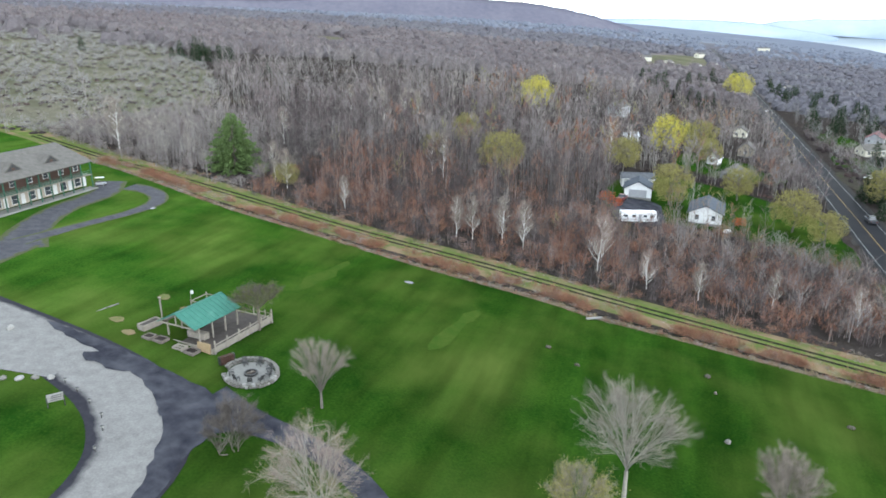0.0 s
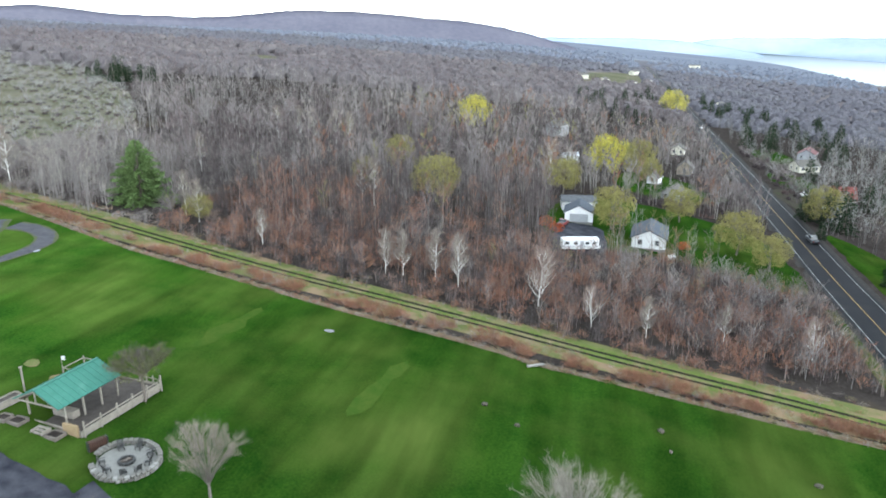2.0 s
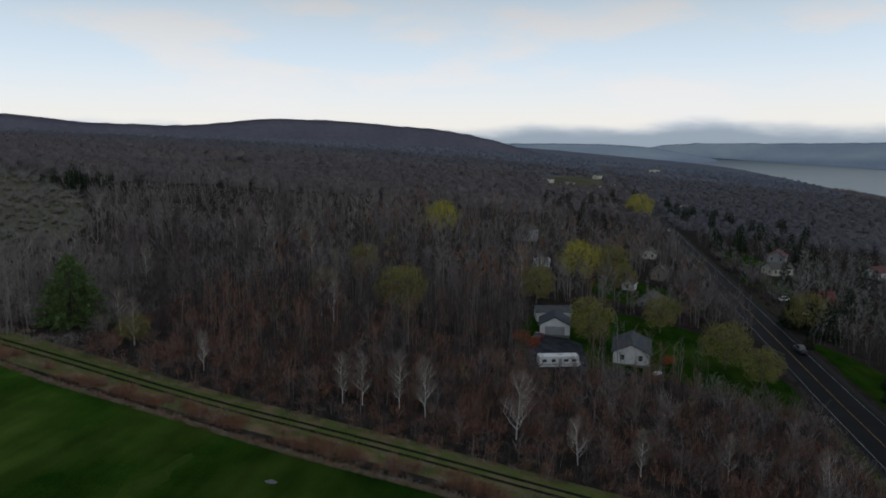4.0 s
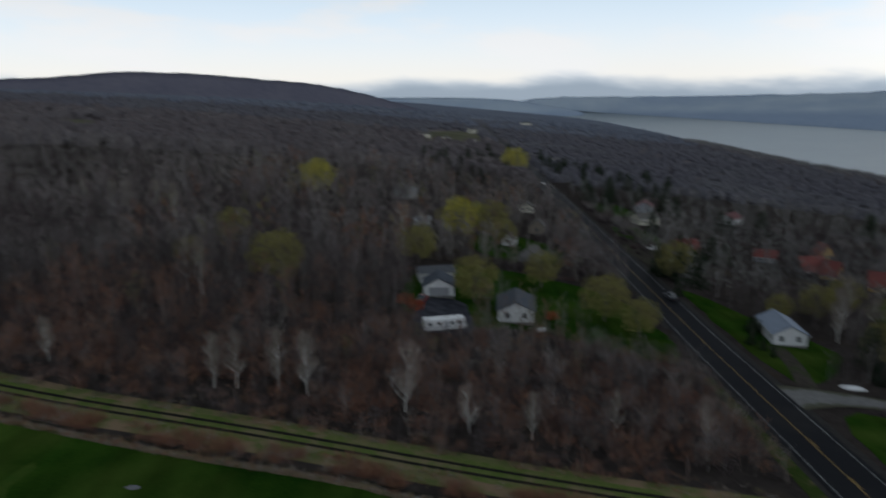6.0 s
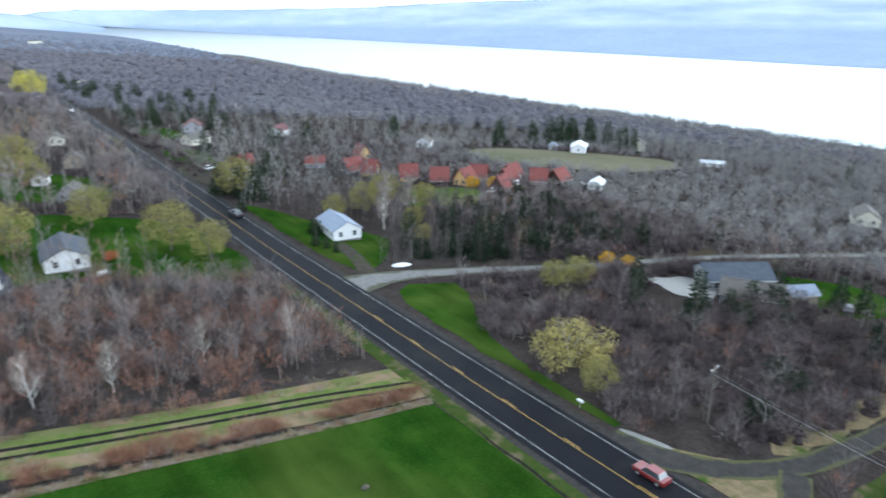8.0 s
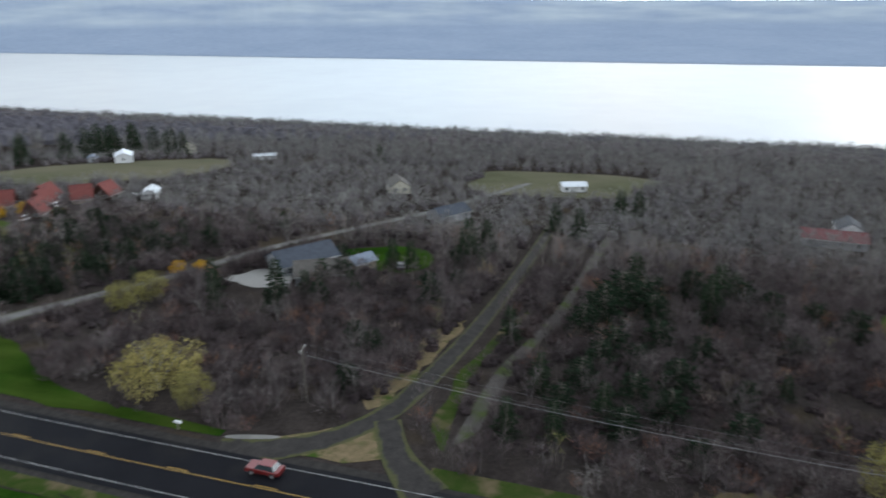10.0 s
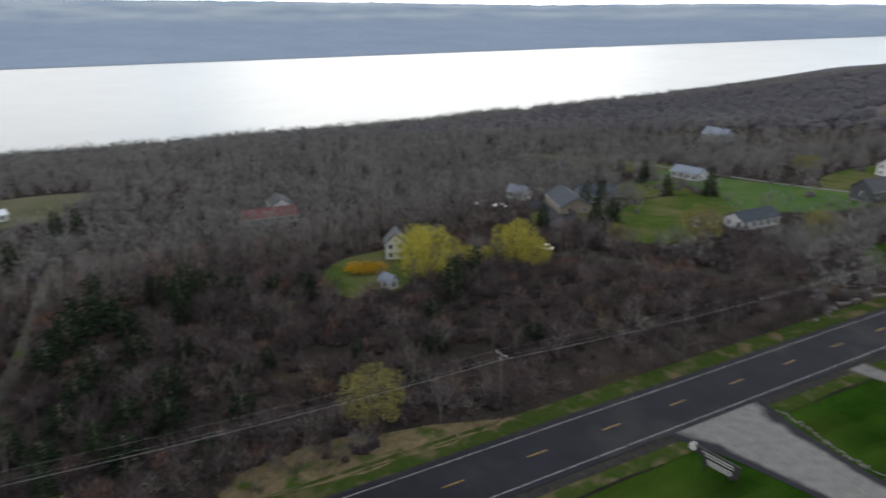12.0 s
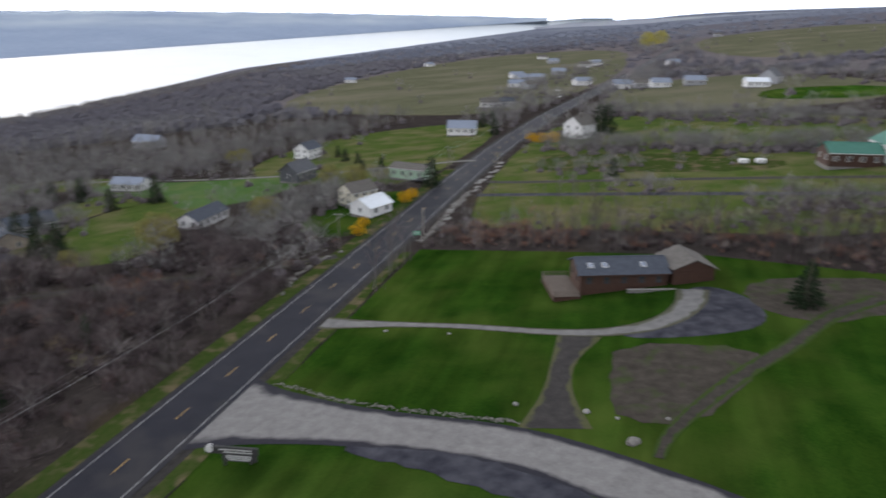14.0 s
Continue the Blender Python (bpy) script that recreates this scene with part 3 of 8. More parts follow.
def ribbon(name, points, width, material, lift=0.08, step=2.0, label="", category="road", bend=2, cells=8, kind="structure", flat=False):
    """A strip along a line; width may change from point to point; across runs from 0 in the middle to 1 at the edges."""
    w = width if isinstance(width, (list, tuple)) else [width] * len(points)
    line = rounded([(x, y, k) for (x, y), k in zip(points, w)], False, bend)
    dense = []
    for a, b in zip(line, line[1:]):
        k = max(1, int(np.linalg.norm((b - a)[:2]) / step))
        dense += [a + (b - a) * i / k for i in range(k)]
    dense = np.array(dense + [line[-1]])
    d = np.gradient(dense[:, :2], axis=0)
    d /= np.maximum(np.linalg.norm(d, axis=1), 1e-6)[:, None]
    side = np.column_stack((-d[:, 1], d[:, 0]))
    s = np.linspace(-1, 1, cells + 1)
    xy = dense[:, None, :2] + side[:, None, :] * (s[None, :, None] * dense[:, None, 2:3] / 2)
    n, m = len(dense), cells + 1
    zz = land(xy[..., 0], xy[..., 1])
    co = np.concatenate((xy, (zz + lift)[..., None]), axis=2).reshape(-1, 3)
    i, j = np.meshgrid(np.arange(n - 1), np.arange(m - 1), indexing="ij")
    a = (i * m + j).ravel()
    faces = np.column_stack((a, a + m, a + m + 1, a + 1))[:, ::-1]
    ob = link_mesh(name, co, faces, [material], attrs={"across": np.tile(np.abs(s), n)}, flat=False)
    return tagged(ob, label, category, kind=kind)


# ---- the land, the lake and the far hills ----
rings = np.concatenate((np.linspace(0.5, 40, 24), 40 * (9000 / 40) ** np.linspace(0.026, 1, 150)))
angles = np.linspace(0, 2 * np.pi, 361)[:-1]
rr, aa = np.meshgrid(rings, angles, indexing="ij")
gx, gy = rr * np.sin(aa), rr * np.cos(aa)
co = drawn_in(np.column_stack((gx.ravel(), gy.ravel(), land(gx, gy).ravel())))
i, j = np.meshgrid(np.arange(len(rings) - 1), np.arange(360), indexing="ij")
quad = np.column_stack(((i * 360 + j).ravel(), (i * 360 + (j + 1) % 360).ravel(), ((i + 1) * 360 + (j + 1) % 360).ravel(), ((i + 1) * 360 + j).ravel()))
# the outer rings take the woods colours with haze painted in
tagged(link_mesh("ground", co, quad, [M["litter"], M["canopy"], M["farcanopy"], M["remotecanopy"]], np.repeat(np.digitize(rings[:-1], (520, 1350, 2300)), 360), flat=False), "brown leaf litter and rough grass under bare woods, haze-tinted far off", "ground", kind="structure")

# the lake reaches from under the wooded bank to the opposite shore
FAR_SHORE = 2330.0
az = np.radians(np.linspace(3.0, 177.0, 240))
far_r = np.minimum(FAR_SHORE / np.sin(az), 26000.0)
near_r = np.minimum(560.0 / np.sin(az), far_r * 0.98)
s = np.linspace(0, 1, 60) ** 1.6
lr = near_r[:, None] + (far_r - near_r)[:, None] * s[None, :]
lx, ly = HUB[0] + lr * np.sin(az)[:, None], HUB[1] + lr * np.cos(az)[:, None]
co = drawn_in(np.column_stack((lx.ravel(), ly.ravel(), np.full(lx.size, LAKE_Z))))
i, j = np.meshgrid(np.arange(239), np.arange(59), indexing="ij")
a = (i * 60 + j).ravel()
tagged(link_mesh("water", co, np.column_stack((a, a + 1, a + 61, a + 60))[:, ::-1], [M["water"]], flat=False), "long pale lake under a bright overcast sky", "lake", kind="structure")


def hill(name, crest, base, r0, depth, material, label, rough=0.05, rows=9, seed=0):
    """A far range seen from the hub: crest and base are (azimuth, elevation) in degrees, r0 its distance."""
    az0, az1 = crest[0][0], crest[-1][0]
    n = int(abs(az1 - az0) * 8) + 2
    a = np.linspace(az0, az1, n)
    wob = np.array([noise.fractal(Vector((t * 0.9, seed * 7.3, 0)), 1.0, 2.0, 5) for t in a])
    top = np.interp(a, *zip(*crest))
    for _ in range(3):
        top = np.convolve(np.pad(top, 6, mode="edge"), np.ones(13) / 13, mode="valid")
    top = top + wob * rough
    low = np.interp(a, *zip(*base))
    rad = np.interp(a, *zip(*r0)) if isinstance(r0, list) else np.full(n, float(r0))
    reach = depth if depth else 4730 - rad
    out = []
    for k in range(rows):
        f = k / (rows - 1)
        bump = np.array([noise.fractal(Vector((t * 0.5, f * 3, seed + 2.0)), 1.0, 2.0, 4) for t in a]) * rough * 1.2 * (f * (1 - f) * 4)
        el = np.radians(low + (top - low) * f ** 0.8 + bump)
        r = rad + reach * f
        out.append(np.column_stack((HUB[0] + r * np.sin(np.radians(a)), HUB[1] + r * np.cos(np.radians(a)), HUB[2] + r * np.tan(el))))
    # the back slope
    r = rad + reach * 1.02
    out.append(np.column_stack((HUB[0] + r * np.sin(np.radians(a)), HUB[1] + r * np.cos(np.radians(a)), HUB[2] + r * np.tan(np.radians(low - 1)))))
    co = np.concatenate(out)
    i, j = np.meshgrid(np.arange(rows), np.arange(n - 1), indexing="ij")
    q = (i * n + j).ravel()
    return tagged(link_mesh(name, co, np.column_stack((q, q + 1, q + n + 1, q + n)), [material], flat=False), label, "hills", kind="structure")


shore_r = [(t, min(1800 + 2900 * (1 - math.exp(-max(FAR_SHORE / math.sin(radians(t)) - 1800, 0) / 2900)), 4650)) for t in range(4, 175, 3)]
shore_el = [(t, -math.degrees(math.atan2(163 * math.sin(radians(t)), FAR_SHORE))) for t in range(4, 175, 3)]
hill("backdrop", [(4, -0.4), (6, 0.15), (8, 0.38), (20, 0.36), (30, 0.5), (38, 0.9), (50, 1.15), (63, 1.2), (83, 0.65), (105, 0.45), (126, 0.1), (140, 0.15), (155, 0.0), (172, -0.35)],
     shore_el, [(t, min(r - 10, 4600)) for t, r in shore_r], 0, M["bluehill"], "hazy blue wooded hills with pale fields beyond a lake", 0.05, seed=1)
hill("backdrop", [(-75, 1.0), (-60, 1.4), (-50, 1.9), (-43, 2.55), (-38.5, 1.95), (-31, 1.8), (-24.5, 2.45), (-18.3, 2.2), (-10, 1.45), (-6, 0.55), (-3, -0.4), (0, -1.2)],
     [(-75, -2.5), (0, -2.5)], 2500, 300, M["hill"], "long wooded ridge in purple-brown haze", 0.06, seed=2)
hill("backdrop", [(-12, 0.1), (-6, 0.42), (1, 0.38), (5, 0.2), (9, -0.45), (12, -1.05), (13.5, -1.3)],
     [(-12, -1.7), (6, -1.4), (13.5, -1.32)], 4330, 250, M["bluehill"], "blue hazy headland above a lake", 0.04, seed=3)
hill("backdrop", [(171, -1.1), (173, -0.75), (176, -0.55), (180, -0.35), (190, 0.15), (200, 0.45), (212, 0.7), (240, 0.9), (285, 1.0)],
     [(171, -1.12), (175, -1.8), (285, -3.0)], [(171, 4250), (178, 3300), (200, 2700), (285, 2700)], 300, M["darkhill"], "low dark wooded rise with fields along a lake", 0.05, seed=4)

# ---- roads, lawns and drives ----
ys = np.concatenate((np.arange(-1500, -200, 25), np.arange(-200, 200, 10), np.arange(200, 1800, 40)))
CENTRE = [(float(road_x(y)), float(y)) for y in ys]
ribbon("road_shoulder", CENTRE, 12.8, M["shoulder"], 0.03, 6, "dark gravel shoulders of a country highway", "road", bend=1, cells=8)
ribbon("road", CENTRE, 9.9, M["asphalt"], 0.10, 6, "two-lane blue-black asphalt highway", "road", bend=1, cells=6)
for side in (-1, 1):
    ribbon("road_line", [(x + side * 4.05, y) for x, y in CENTRE], 0.12, M["white_line"], 0.125, 6, "white edge line on asphalt", "road marking", bend=1, cells=1)
ribbon("road_line", [(x - 0.16, y) for x, y in CENTRE if y > 20], 0.12, M["yellow_line"], 0.125, 6, "solid yellow centre line on asphalt", "road marking", bend=1, cells=1)
dash = None
for k in range(-28, 16):
    y = -55.0 + 12.19 * k
    if y > 110:
        break
    x = float(road_x(y))
    if dash is None:
        d = new("road_dash", bpy.data.meshes.new("road_dash"))
        b = cubed(0, 0, 0, 0.13, 3.05, 0.006)
        b.to_mesh(d.data)
        b.free()
        d.data.materials.append(M["yellow_line"])
        dash = tagged(d, "yellow centre dash on asphalt", "road marking", "centre dashes", "structure")
        dash.matrix_world = pose(x + 0.16, y, 0.128)
    else:
        copy_thing(dash, pose(x + 0.16, y, 0.128))

FIELD_N = [(50, 73.6), (36, 74.0), (21.6, 74.8), (6, 76.2), (-6, 76.6), (-12, 78.8), (-38.4, 81.6), (-65, 86.6), (-86, 90), (-118, 99.4), (-135, 103), (-165, 111)]
LAWN = FIELD_N + [(-215, 120), (-215, -130), (-44, -122.5), (-12, -135), (16, -138.5), (50, -142), (51, -60), (50.5, 60)]
draped("lawn", LAWN, M["lawn"], 0.05, 4.0, "bright green mown lawn on a gentle slope", "lawn", bend=0)
# worn paler streaks in the grass
for poly in ([(-54, 60), (-51.6, 59.4), (-49.4, 76.4), (-51.8, 77)], [(-27, 53), (-25, 52), (-22, 69), (-24.4, 70)]):
    draped("grass_patch", poly, M["worn"], 0.075, 1.6, "paler worn streak in mown grass", "lawn", wobble=0.7)
for poly in ([(-69.5, 47), (-67, 46), (-66.5, 48), (-69, 49)], [(-64, 45), (-62, 44.5), (-61.5, 46.5), (-63.5, 47)], [(-70, 37.5), (-67.6, 37), (-67.2, 39), (-69.6, 39.4)], [(-66, 35.2), (-63.6, 34.8), (-63.2, 36.6), (-65.6, 37)]):
    poly = [(x * 0.8 + poly[0][0] * 0.2, y * 0.8 + poly[0][1] * 0.2) for x, y in poly]
    draped("soil_patch", poly, M["straw"], 0.09, 1.0, "round worn patch in grass", "ground", wobble=0.15)

# the straw bank, the old rail grade and its two ruts
TRACK = [(51, 79.3), (36, 81.8), (20, 83.2), (1.5, 85.4), (-15.5, 88), (-35, 90.7), (-57, 93.2), (-83, 98.4), (-113.7, 104.5), (-131, 107), (-148, 111), (-167, 115.5), (-230, 132)]
ribbon("track_bank", [(x, y - 0.5) for x, y in TRACK], [14, 11, 9.6, 9.6, 9.6, 9.8, 10, 11, 12, 12, 12, 12, 12], M["straw"], 0.03, 3, "straw-coloured bank with dry grass", "ground", cells=10)
ribbon("track_grass", TRACK, 5.2, M["trackgrass"], 0.07, 3, "grassy old rail grade", "track", cells=6)
for off in (-0.95, 0.95):
    ribbon("wheel_rut", [(x, y + off) for x, y in TRACK[:-1]], 0.75, M["rut"], 0.10, 3, "dark wheel rut in a grassy track", "track", cells=2)
ribbon("dry_grass", [(x, y + 0.35) for x, y in FIELD_N[:-1]], 1.3, M["palestraw"], 0.075, 2, "pale dead grass along a field edge", "ground", cells=3, bend=1)
ribbon("ditch", [(50.5, 75.2), (36, 75.6), (21.6, 76.4), (6, 77.9), (-6, 78.4), (-12, 80.4), (-38, 83.2), (-65, 88.2), (-86, 91.6), (-118, 100.6)], 0.55, M["rut"], 0.09, 2, "dark ditch along a field edge", "ground", cells=2)
for y0, y1 in ((-140, -105), (-94, -80), (-55, 66)):
    ribbon("ditch", [(50.9 + 0.35 * math.sin(y * 0.7), y) for y in range(y0, y1, 5)], [0.15] + [0.5] * (len(range(y0, y1, 5)) - 2) + [0.15], M["rut"], 0.095, 2, "dark ditch beside a highway verge", "ground", cells=2)
ribbon("verge", [(52.2 - (0.5 if y > 30 else 0), y) for y in range(-140, 135, 15)], 2.6, M["verge"], 0.07, 3, "rough grass verge beside a highway", "ground", cells=3)
ribbon("verge", [(67.2, y) for y in range(-230, 40, 15)], 3.6, M["verge"], 0.05, 3, "narrow green verge beside a highway", "ground", cells=3)
ribbon("verge", [(67.6, 54), (67.8, 64), (68.0, 72)], [1.5, 2.5, 2.6], M["lawn"], 0.06, 3, "green grass beside a highway", "lawn", cells=4)
for poly in ([(66, 56), (66, 32), (72, 30), (78, 33.5), (74, 40), (69, 47)], [(67.4, -8), (67.4, -46), (69.5, -44), (74.5, -29), (78, -14), (73, -5)], [(79, 37), (95, 35.5), (120, 34), (121, 37.5), (96, 41), (82, 41)]):
    draped("dry_grass", poly, M["drystraw"], 0.05, 2.0, "dry straw grass beside a road", "ground", wobble=0.5)

# drives
MAIN = [(56.5, -69.3), (50, -69.2), (35, -68.2), (15, -67), (3, -62.6), (-10, -56.5), (-26, -45), (-38, -27), (-43, -8), (-43.6, 9), (-46.5, 17.5), (-54, 24.3), (-66, 27.8), (-79, 30.5), (-98, 33), (-125, 38)]
ribbon("driveway", MAIN, [20, 14, 8.2, 8.0, 8.0, 8, 8, 8, 8, 9.5, 11, 11.5, 10.5, 8.5, 8, 8], M["drive"], 0.09, 1.5, "pale gravel driveway with dark edges", "driveway", cells=10)
ribbon("driveway", [(-46, 26.5), (-40, 25.6), (-30, 24.6), (-22.5, 21.3), (-13, 13), (-6, 4)], [8, 4.4, 3.0, 3.0, 3.0, 3], M["millings"], 0.13, 1.5, "dark asphalt-millings lane", "driveway", cells=5)
draped("driveway", [(-40.6, 6), (-42.4, 12), (-46.2, 20.3), (-52.6, 26), (-62, 29.4), (-72, 31.2), (-78, 33.6), (-68, 32.6), (-58, 31), (-47, 28.6), (-38, 27), (-35.4, 24.0), (-41.0, 22.6), (-41.6, 17.4), (-39.4, 10.8), (-39.0, 6)], M["millings"], 0.145, 1.2, "dark asphalt-millings margin of a driveway", "driveway", bend=1, wobble=0.25)
draped("driveway", [(-63, 22.5), (-68, 21.8), (-90, 17), (-90, 30), (-72, 31)], M["drive"], 0.11, 2.0, "pale gravel turning area", "driveway")
ribbon("driveway", [(54.3, -99.6), (41, -99.8), (28, -99.6), (13, -97.6), (3.5, -98.2), (-4, -102.5), (-8, -110), (-8.4, -116.5)], [5, 2.0, 1.9, 2.3, 3.2, 4.2, 5, 5.5], M["lane"], 0.10, 1.5, "thin pale gravel house drive", "driveway", cells=6)
draped("driveway", [(3.5, -96), (1, -101), (-4.5, -105.5), (-7, -117), (-11.7, -118.5), (-18, -112), (-19, -102), (-9.4, -97.4)], M["millings"], 0.07, 2.0, "dark asphalt parking apron before a house", "driveway")
ribbon("driveway", [(9, -97), (10.6, -88), (10.2, -79), (9.4, -70.5)], [7, 3.2, 3.6, 9], M["dirtlane"], 0.08, 1.5, "dark dirt link between two drives", "driveway", cells=6)
draped("garden_bed", [(3.8, -95), (-16.7, -94.5), (-14.5, -85), (-6.5, -72.6), (1.7, -72.8), (3.6, -80.6)], M["bare"], 0.09, 1.5, "bare raked soil plot with sparse weeds", "garden bed", bend=1, wobble=0.3)
ribbon("dirt_track", [(-36, -113), (-27.0, -105.6), (-20.1, -94.4), (-14.4, -88.0), (-8.3, -79.0), (-3.5, -70.6), (-2.5, -66)], [3.4, 3.0, 2.6, 2.8, 2.4, 1.8, 1.4], M["dirttrack"], 0.10, 1.5, "dark dirt track worn across a lawn", "track", cells=6)
draped("soil_patch", [(-24, -123), (-40, -122), (-42, -110), (-33, -106), (-27, -103), (-21, -105), (-16, -112), (-17, -119)], M["bare"], 0.075, 1.5, "bare worn soil around a yard", "ground", wobble=0.5)
draped("soil_patch", [(34, -64.5), (16, -63.5), (4, -58.8), (-3, -55), (4, -54), (20, -59.5), (34, -62.5)], M["millings"], 0.10, 1.5, "dark churned soil beside a driveway", "ground", wobble=0.4)
ribbon("driveway", [(-101, 51), (-107, 58), (-112.5, 71), (-113, 84), (-119, 92)], [9, 7, 5.5, 6, 7], M["oldtar"], 0.09, 2, "dark drive in front of a lodge", "driveway", cells=5)
ribbon("driveway", [(-103.5, 53), (-101.8, 66), (-99.6, 78), (-100.8, 87), (-107, 91.5), (-113, 91)], [4, 2.6, 2.8, 4, 5, 6], M["oldtar"], 0.11, 2, "looping dark drive on a lawn", "driveway", cells=5)
ribbon("driveway", [(-98, 33.5), (-101, 42), (-103, 53)], [7, 7, 8], M["oldtar"], 0.10, 2, "dark drive on a lawn", "driveway", cells=5)
# roads on the lake side
ribbon("side_road", [(63.5, 121), (75, 122), (94, 117.2), (110, 111.6), (122, 107.8), (129, 106.5), (157, 100.6), (188, 88.7), (219, 75.5), (300, 55)], [11, 6, 4.8, 4.4, 4.2, 4, 4, 4, 4, 4], M["lane"], 0.09, 2, "pale gravel side road", "road", cells=6)
ribbon("side_road", [(63.5, 52), (68, 42), (77.5, 35.6), (92, 33.3), (118, 31.6), (162, 31.2), (215, 32)], [6.5, 4.4, 4.0, 3.7, 3.4, 3.2, 3.2], M["dirtlane"], 0.09, 2, "dark dirt lane through scrub", "road", cells=6)
ribbon("side_road", [(63.5, 24), (70, 30.5), (78, 34.6)], [6, 4.0, 3.8], M["dirtlane"], 0.11, 2, "dark dirt lane fork", "road", cells=6)
ribbon("side_road", [(75, 24), (80, 22.8), (88, 23.4), (100, 22.4), (112, 20.9), (124, 18.2), (140, 17.4), (162, 15.7), (215, 13)], [0.6, 3.0, 2.0, 3.2, 1.8, 3.0, 1.8, 2.6, 2], M["railbed"], 0.07, 2, "old stony rail bed", "road", cells=6)
ribbon("verge", [(73, 25), (80, 27.6), (88, 27.4), (96, 28.6), (105, 27.4), (116, 26.6), (130, 24)], [0.6, 3.4, 1.6, 3.0, 1.2, 2.4, 0.5], M["verge"], 0.06, 2, "green grass strip between two lanes", "lawn", cells=3)
ribbon("side_road", [(70, 126), (73.5, 138), (75, 150)], [4, 3.5, 4], M["bare"], 0.08, 2, "short dirt house drive", "driveway", cells=4)
ribbon("side_road", [(49, -194.5), (20, -190.5), (-10, -186), (-54, -179.6), (-120, -172)], 3.4, M["millings"], 0.09, 3, "narrow paved lane across a meadow", "road", cells=4)
ribbon("side_road", [(50, -213), (43.6, -210.2), (18, -207), (-8.8, -204), (-60, -197)], 3.4, M["dirtlane"], 0.09, 3, "narrow dark lane across a meadow", "road", cells=4)
ribbon("side_road", [(62, -246), (84, -238), (118, -226), (164, -220), (211, -225), (295, -208)], 3.0, M["lane"], 0.11, 3, "pale lane across a meadow", "road", cells=4)
ribbon("side_road", [(67, -133), (85, -120), (110, -112), (140, -96), (150, -84)], 3.4, M["dirtlane"], 0.09, 3, "dirt lane through scrub", "road", cells=4)
draped("pavement", [(70, 222), (82, 222), (88, 250), (74, 266), (66, 262), (66, 240)], M["bare"], 0.08, 4, "bare gravel lots beside a highway", "ground")

MEADOWS = [
    ("lawn", [(-13, 157), (-10, 190), (0, 205), (18, 204), (33, 198), (50, 185), (52, 138), (44, 136), (33, 141), (21, 149), (8, 147), (-6, 147)]),
    ("lawn", [(66.2, 60), (66.2, 117), (85, 114), (81, 103), (75, 95), (71, 86), (69.3, 76), (68.4, 66)]),
    ("lawn", [(6, 226), (10, 262), (30, 264), (46, 240), (48, 224), (26, 214)]),
    ("lawn", [(1, 356), (20, 342), (18, 305), (0, 318)]),
    ("lawn", [(70, 268), (86, 262), (90, 300), (74, 312)]),
    ("lawn", [(76, 335), (98, 340), (94, 384), (78, 376)]),
    ("lawn", [(67, 188), (66.5, 128), (73, 127), (84, 140), (90, 150), (78, 172), (70, 200)]),
    ("meadow", [(121.7, 196), (136, 204), (160, 196), (141, 175), (113, 176)]),
    ("lawn", [(152, 94), (176, 64), (158, 52), (146, 58), (147, 68)]),
    ("meadow", [(128, -42), (150, -43), (162, -54), (163, -76), (150, -84), (138, -80), (134, -62), (127, -55)]),
    ("meadow", [(125, -122), (146, -122), (156, -140), (172, -170), (156, -196), (134, -205), (124, -196), (134, -172), (130, -150), (118, -136)]),
    ("fresh", [(157, -191), (141, -174), (118, -187), (117, -222), (145, -223), (164, -217), (205, -219), (207, -206), (190, -199), (172, -194)]),
    ("meadow", [(300, -214), (215, -231), (190, -224), (200, -206), (290, -198)]),
    ("meadow", [(70, -205), (66, -330), (90, -360), (150, -330), (165, -260), (140, -215), (100, -206)]),
    ("meadow", [(156, -112), (176, -122), (188, -160), (200, -196), (176, -196), (160, -182), (173, -170), (158, -140), (148, -124)]),
    ("lawn", [(66, -150), (66, -196), (88, -196), (92, -160), (80, -146)]),
    ("meadow", [(50, -160), (49, -330), (20, -360), (-60, -330), (-95, -280), (-95, -165), (-44, -145), (-18, -149), (18, -156)]),
    ("verge", [(48, -228), (46, -262), (-40, -234), (-38, -206)]),
    ("field", [(-40, -345), (30, -380), (25, -560), (-90, -560), (-130, -420), (-100, -350)]),
    ("lawn", [(-52, -380), (-110, -360), (-120, -420), (-60, -440)]),
    ("field", [(60, -420), (110, -380), (330, -520), (380, -900), (300, -1300), (40, -1200), (20, -700)]),
    ("field", [(-60, -700), (-260, -640), (-420, -1400), (-60, -1400)]),
    ("field", [(262, 66), (284, 82), (310, 78), (336, 86), (346, 10), (322, -6), (302, 12), (276, 8)]),
    ("field", [(206, 236), (212, 282), (250, 284), (292, 252), (318, 226), (298, 206), (258, 200)]),
    ("field", [(-40, 850), (-20, 800), (45, 830), (55, 1250), (-30, 1100)]),
    ("field", [(-330, 560), (-270, 520), (-300, 640), (-360, 660)]),
]
for key, poly in MEADOWS:
    size = max(abs(poly[0][0] - q[0]) + abs(poly[0][1] - q[1]) for q in poly)
    draped("lawn" if key in ("lawn", "fresh") else "meadow" if key == "meadow" else "field", poly, M[key], 0.10 if key == "fresh" else 0.05, 4.0 if size < 160 else 14.0,
           {"lawn": "short green house lawn", "fresh": "bright green spring grass before houses", "meadow": "yellow-green spring meadow", "verge": "rough green grass strip", "field": "pale dry farm field"}[key], "grass" if key == "verge" else "lawn" if key == "fresh" else key, wobble=0.6)
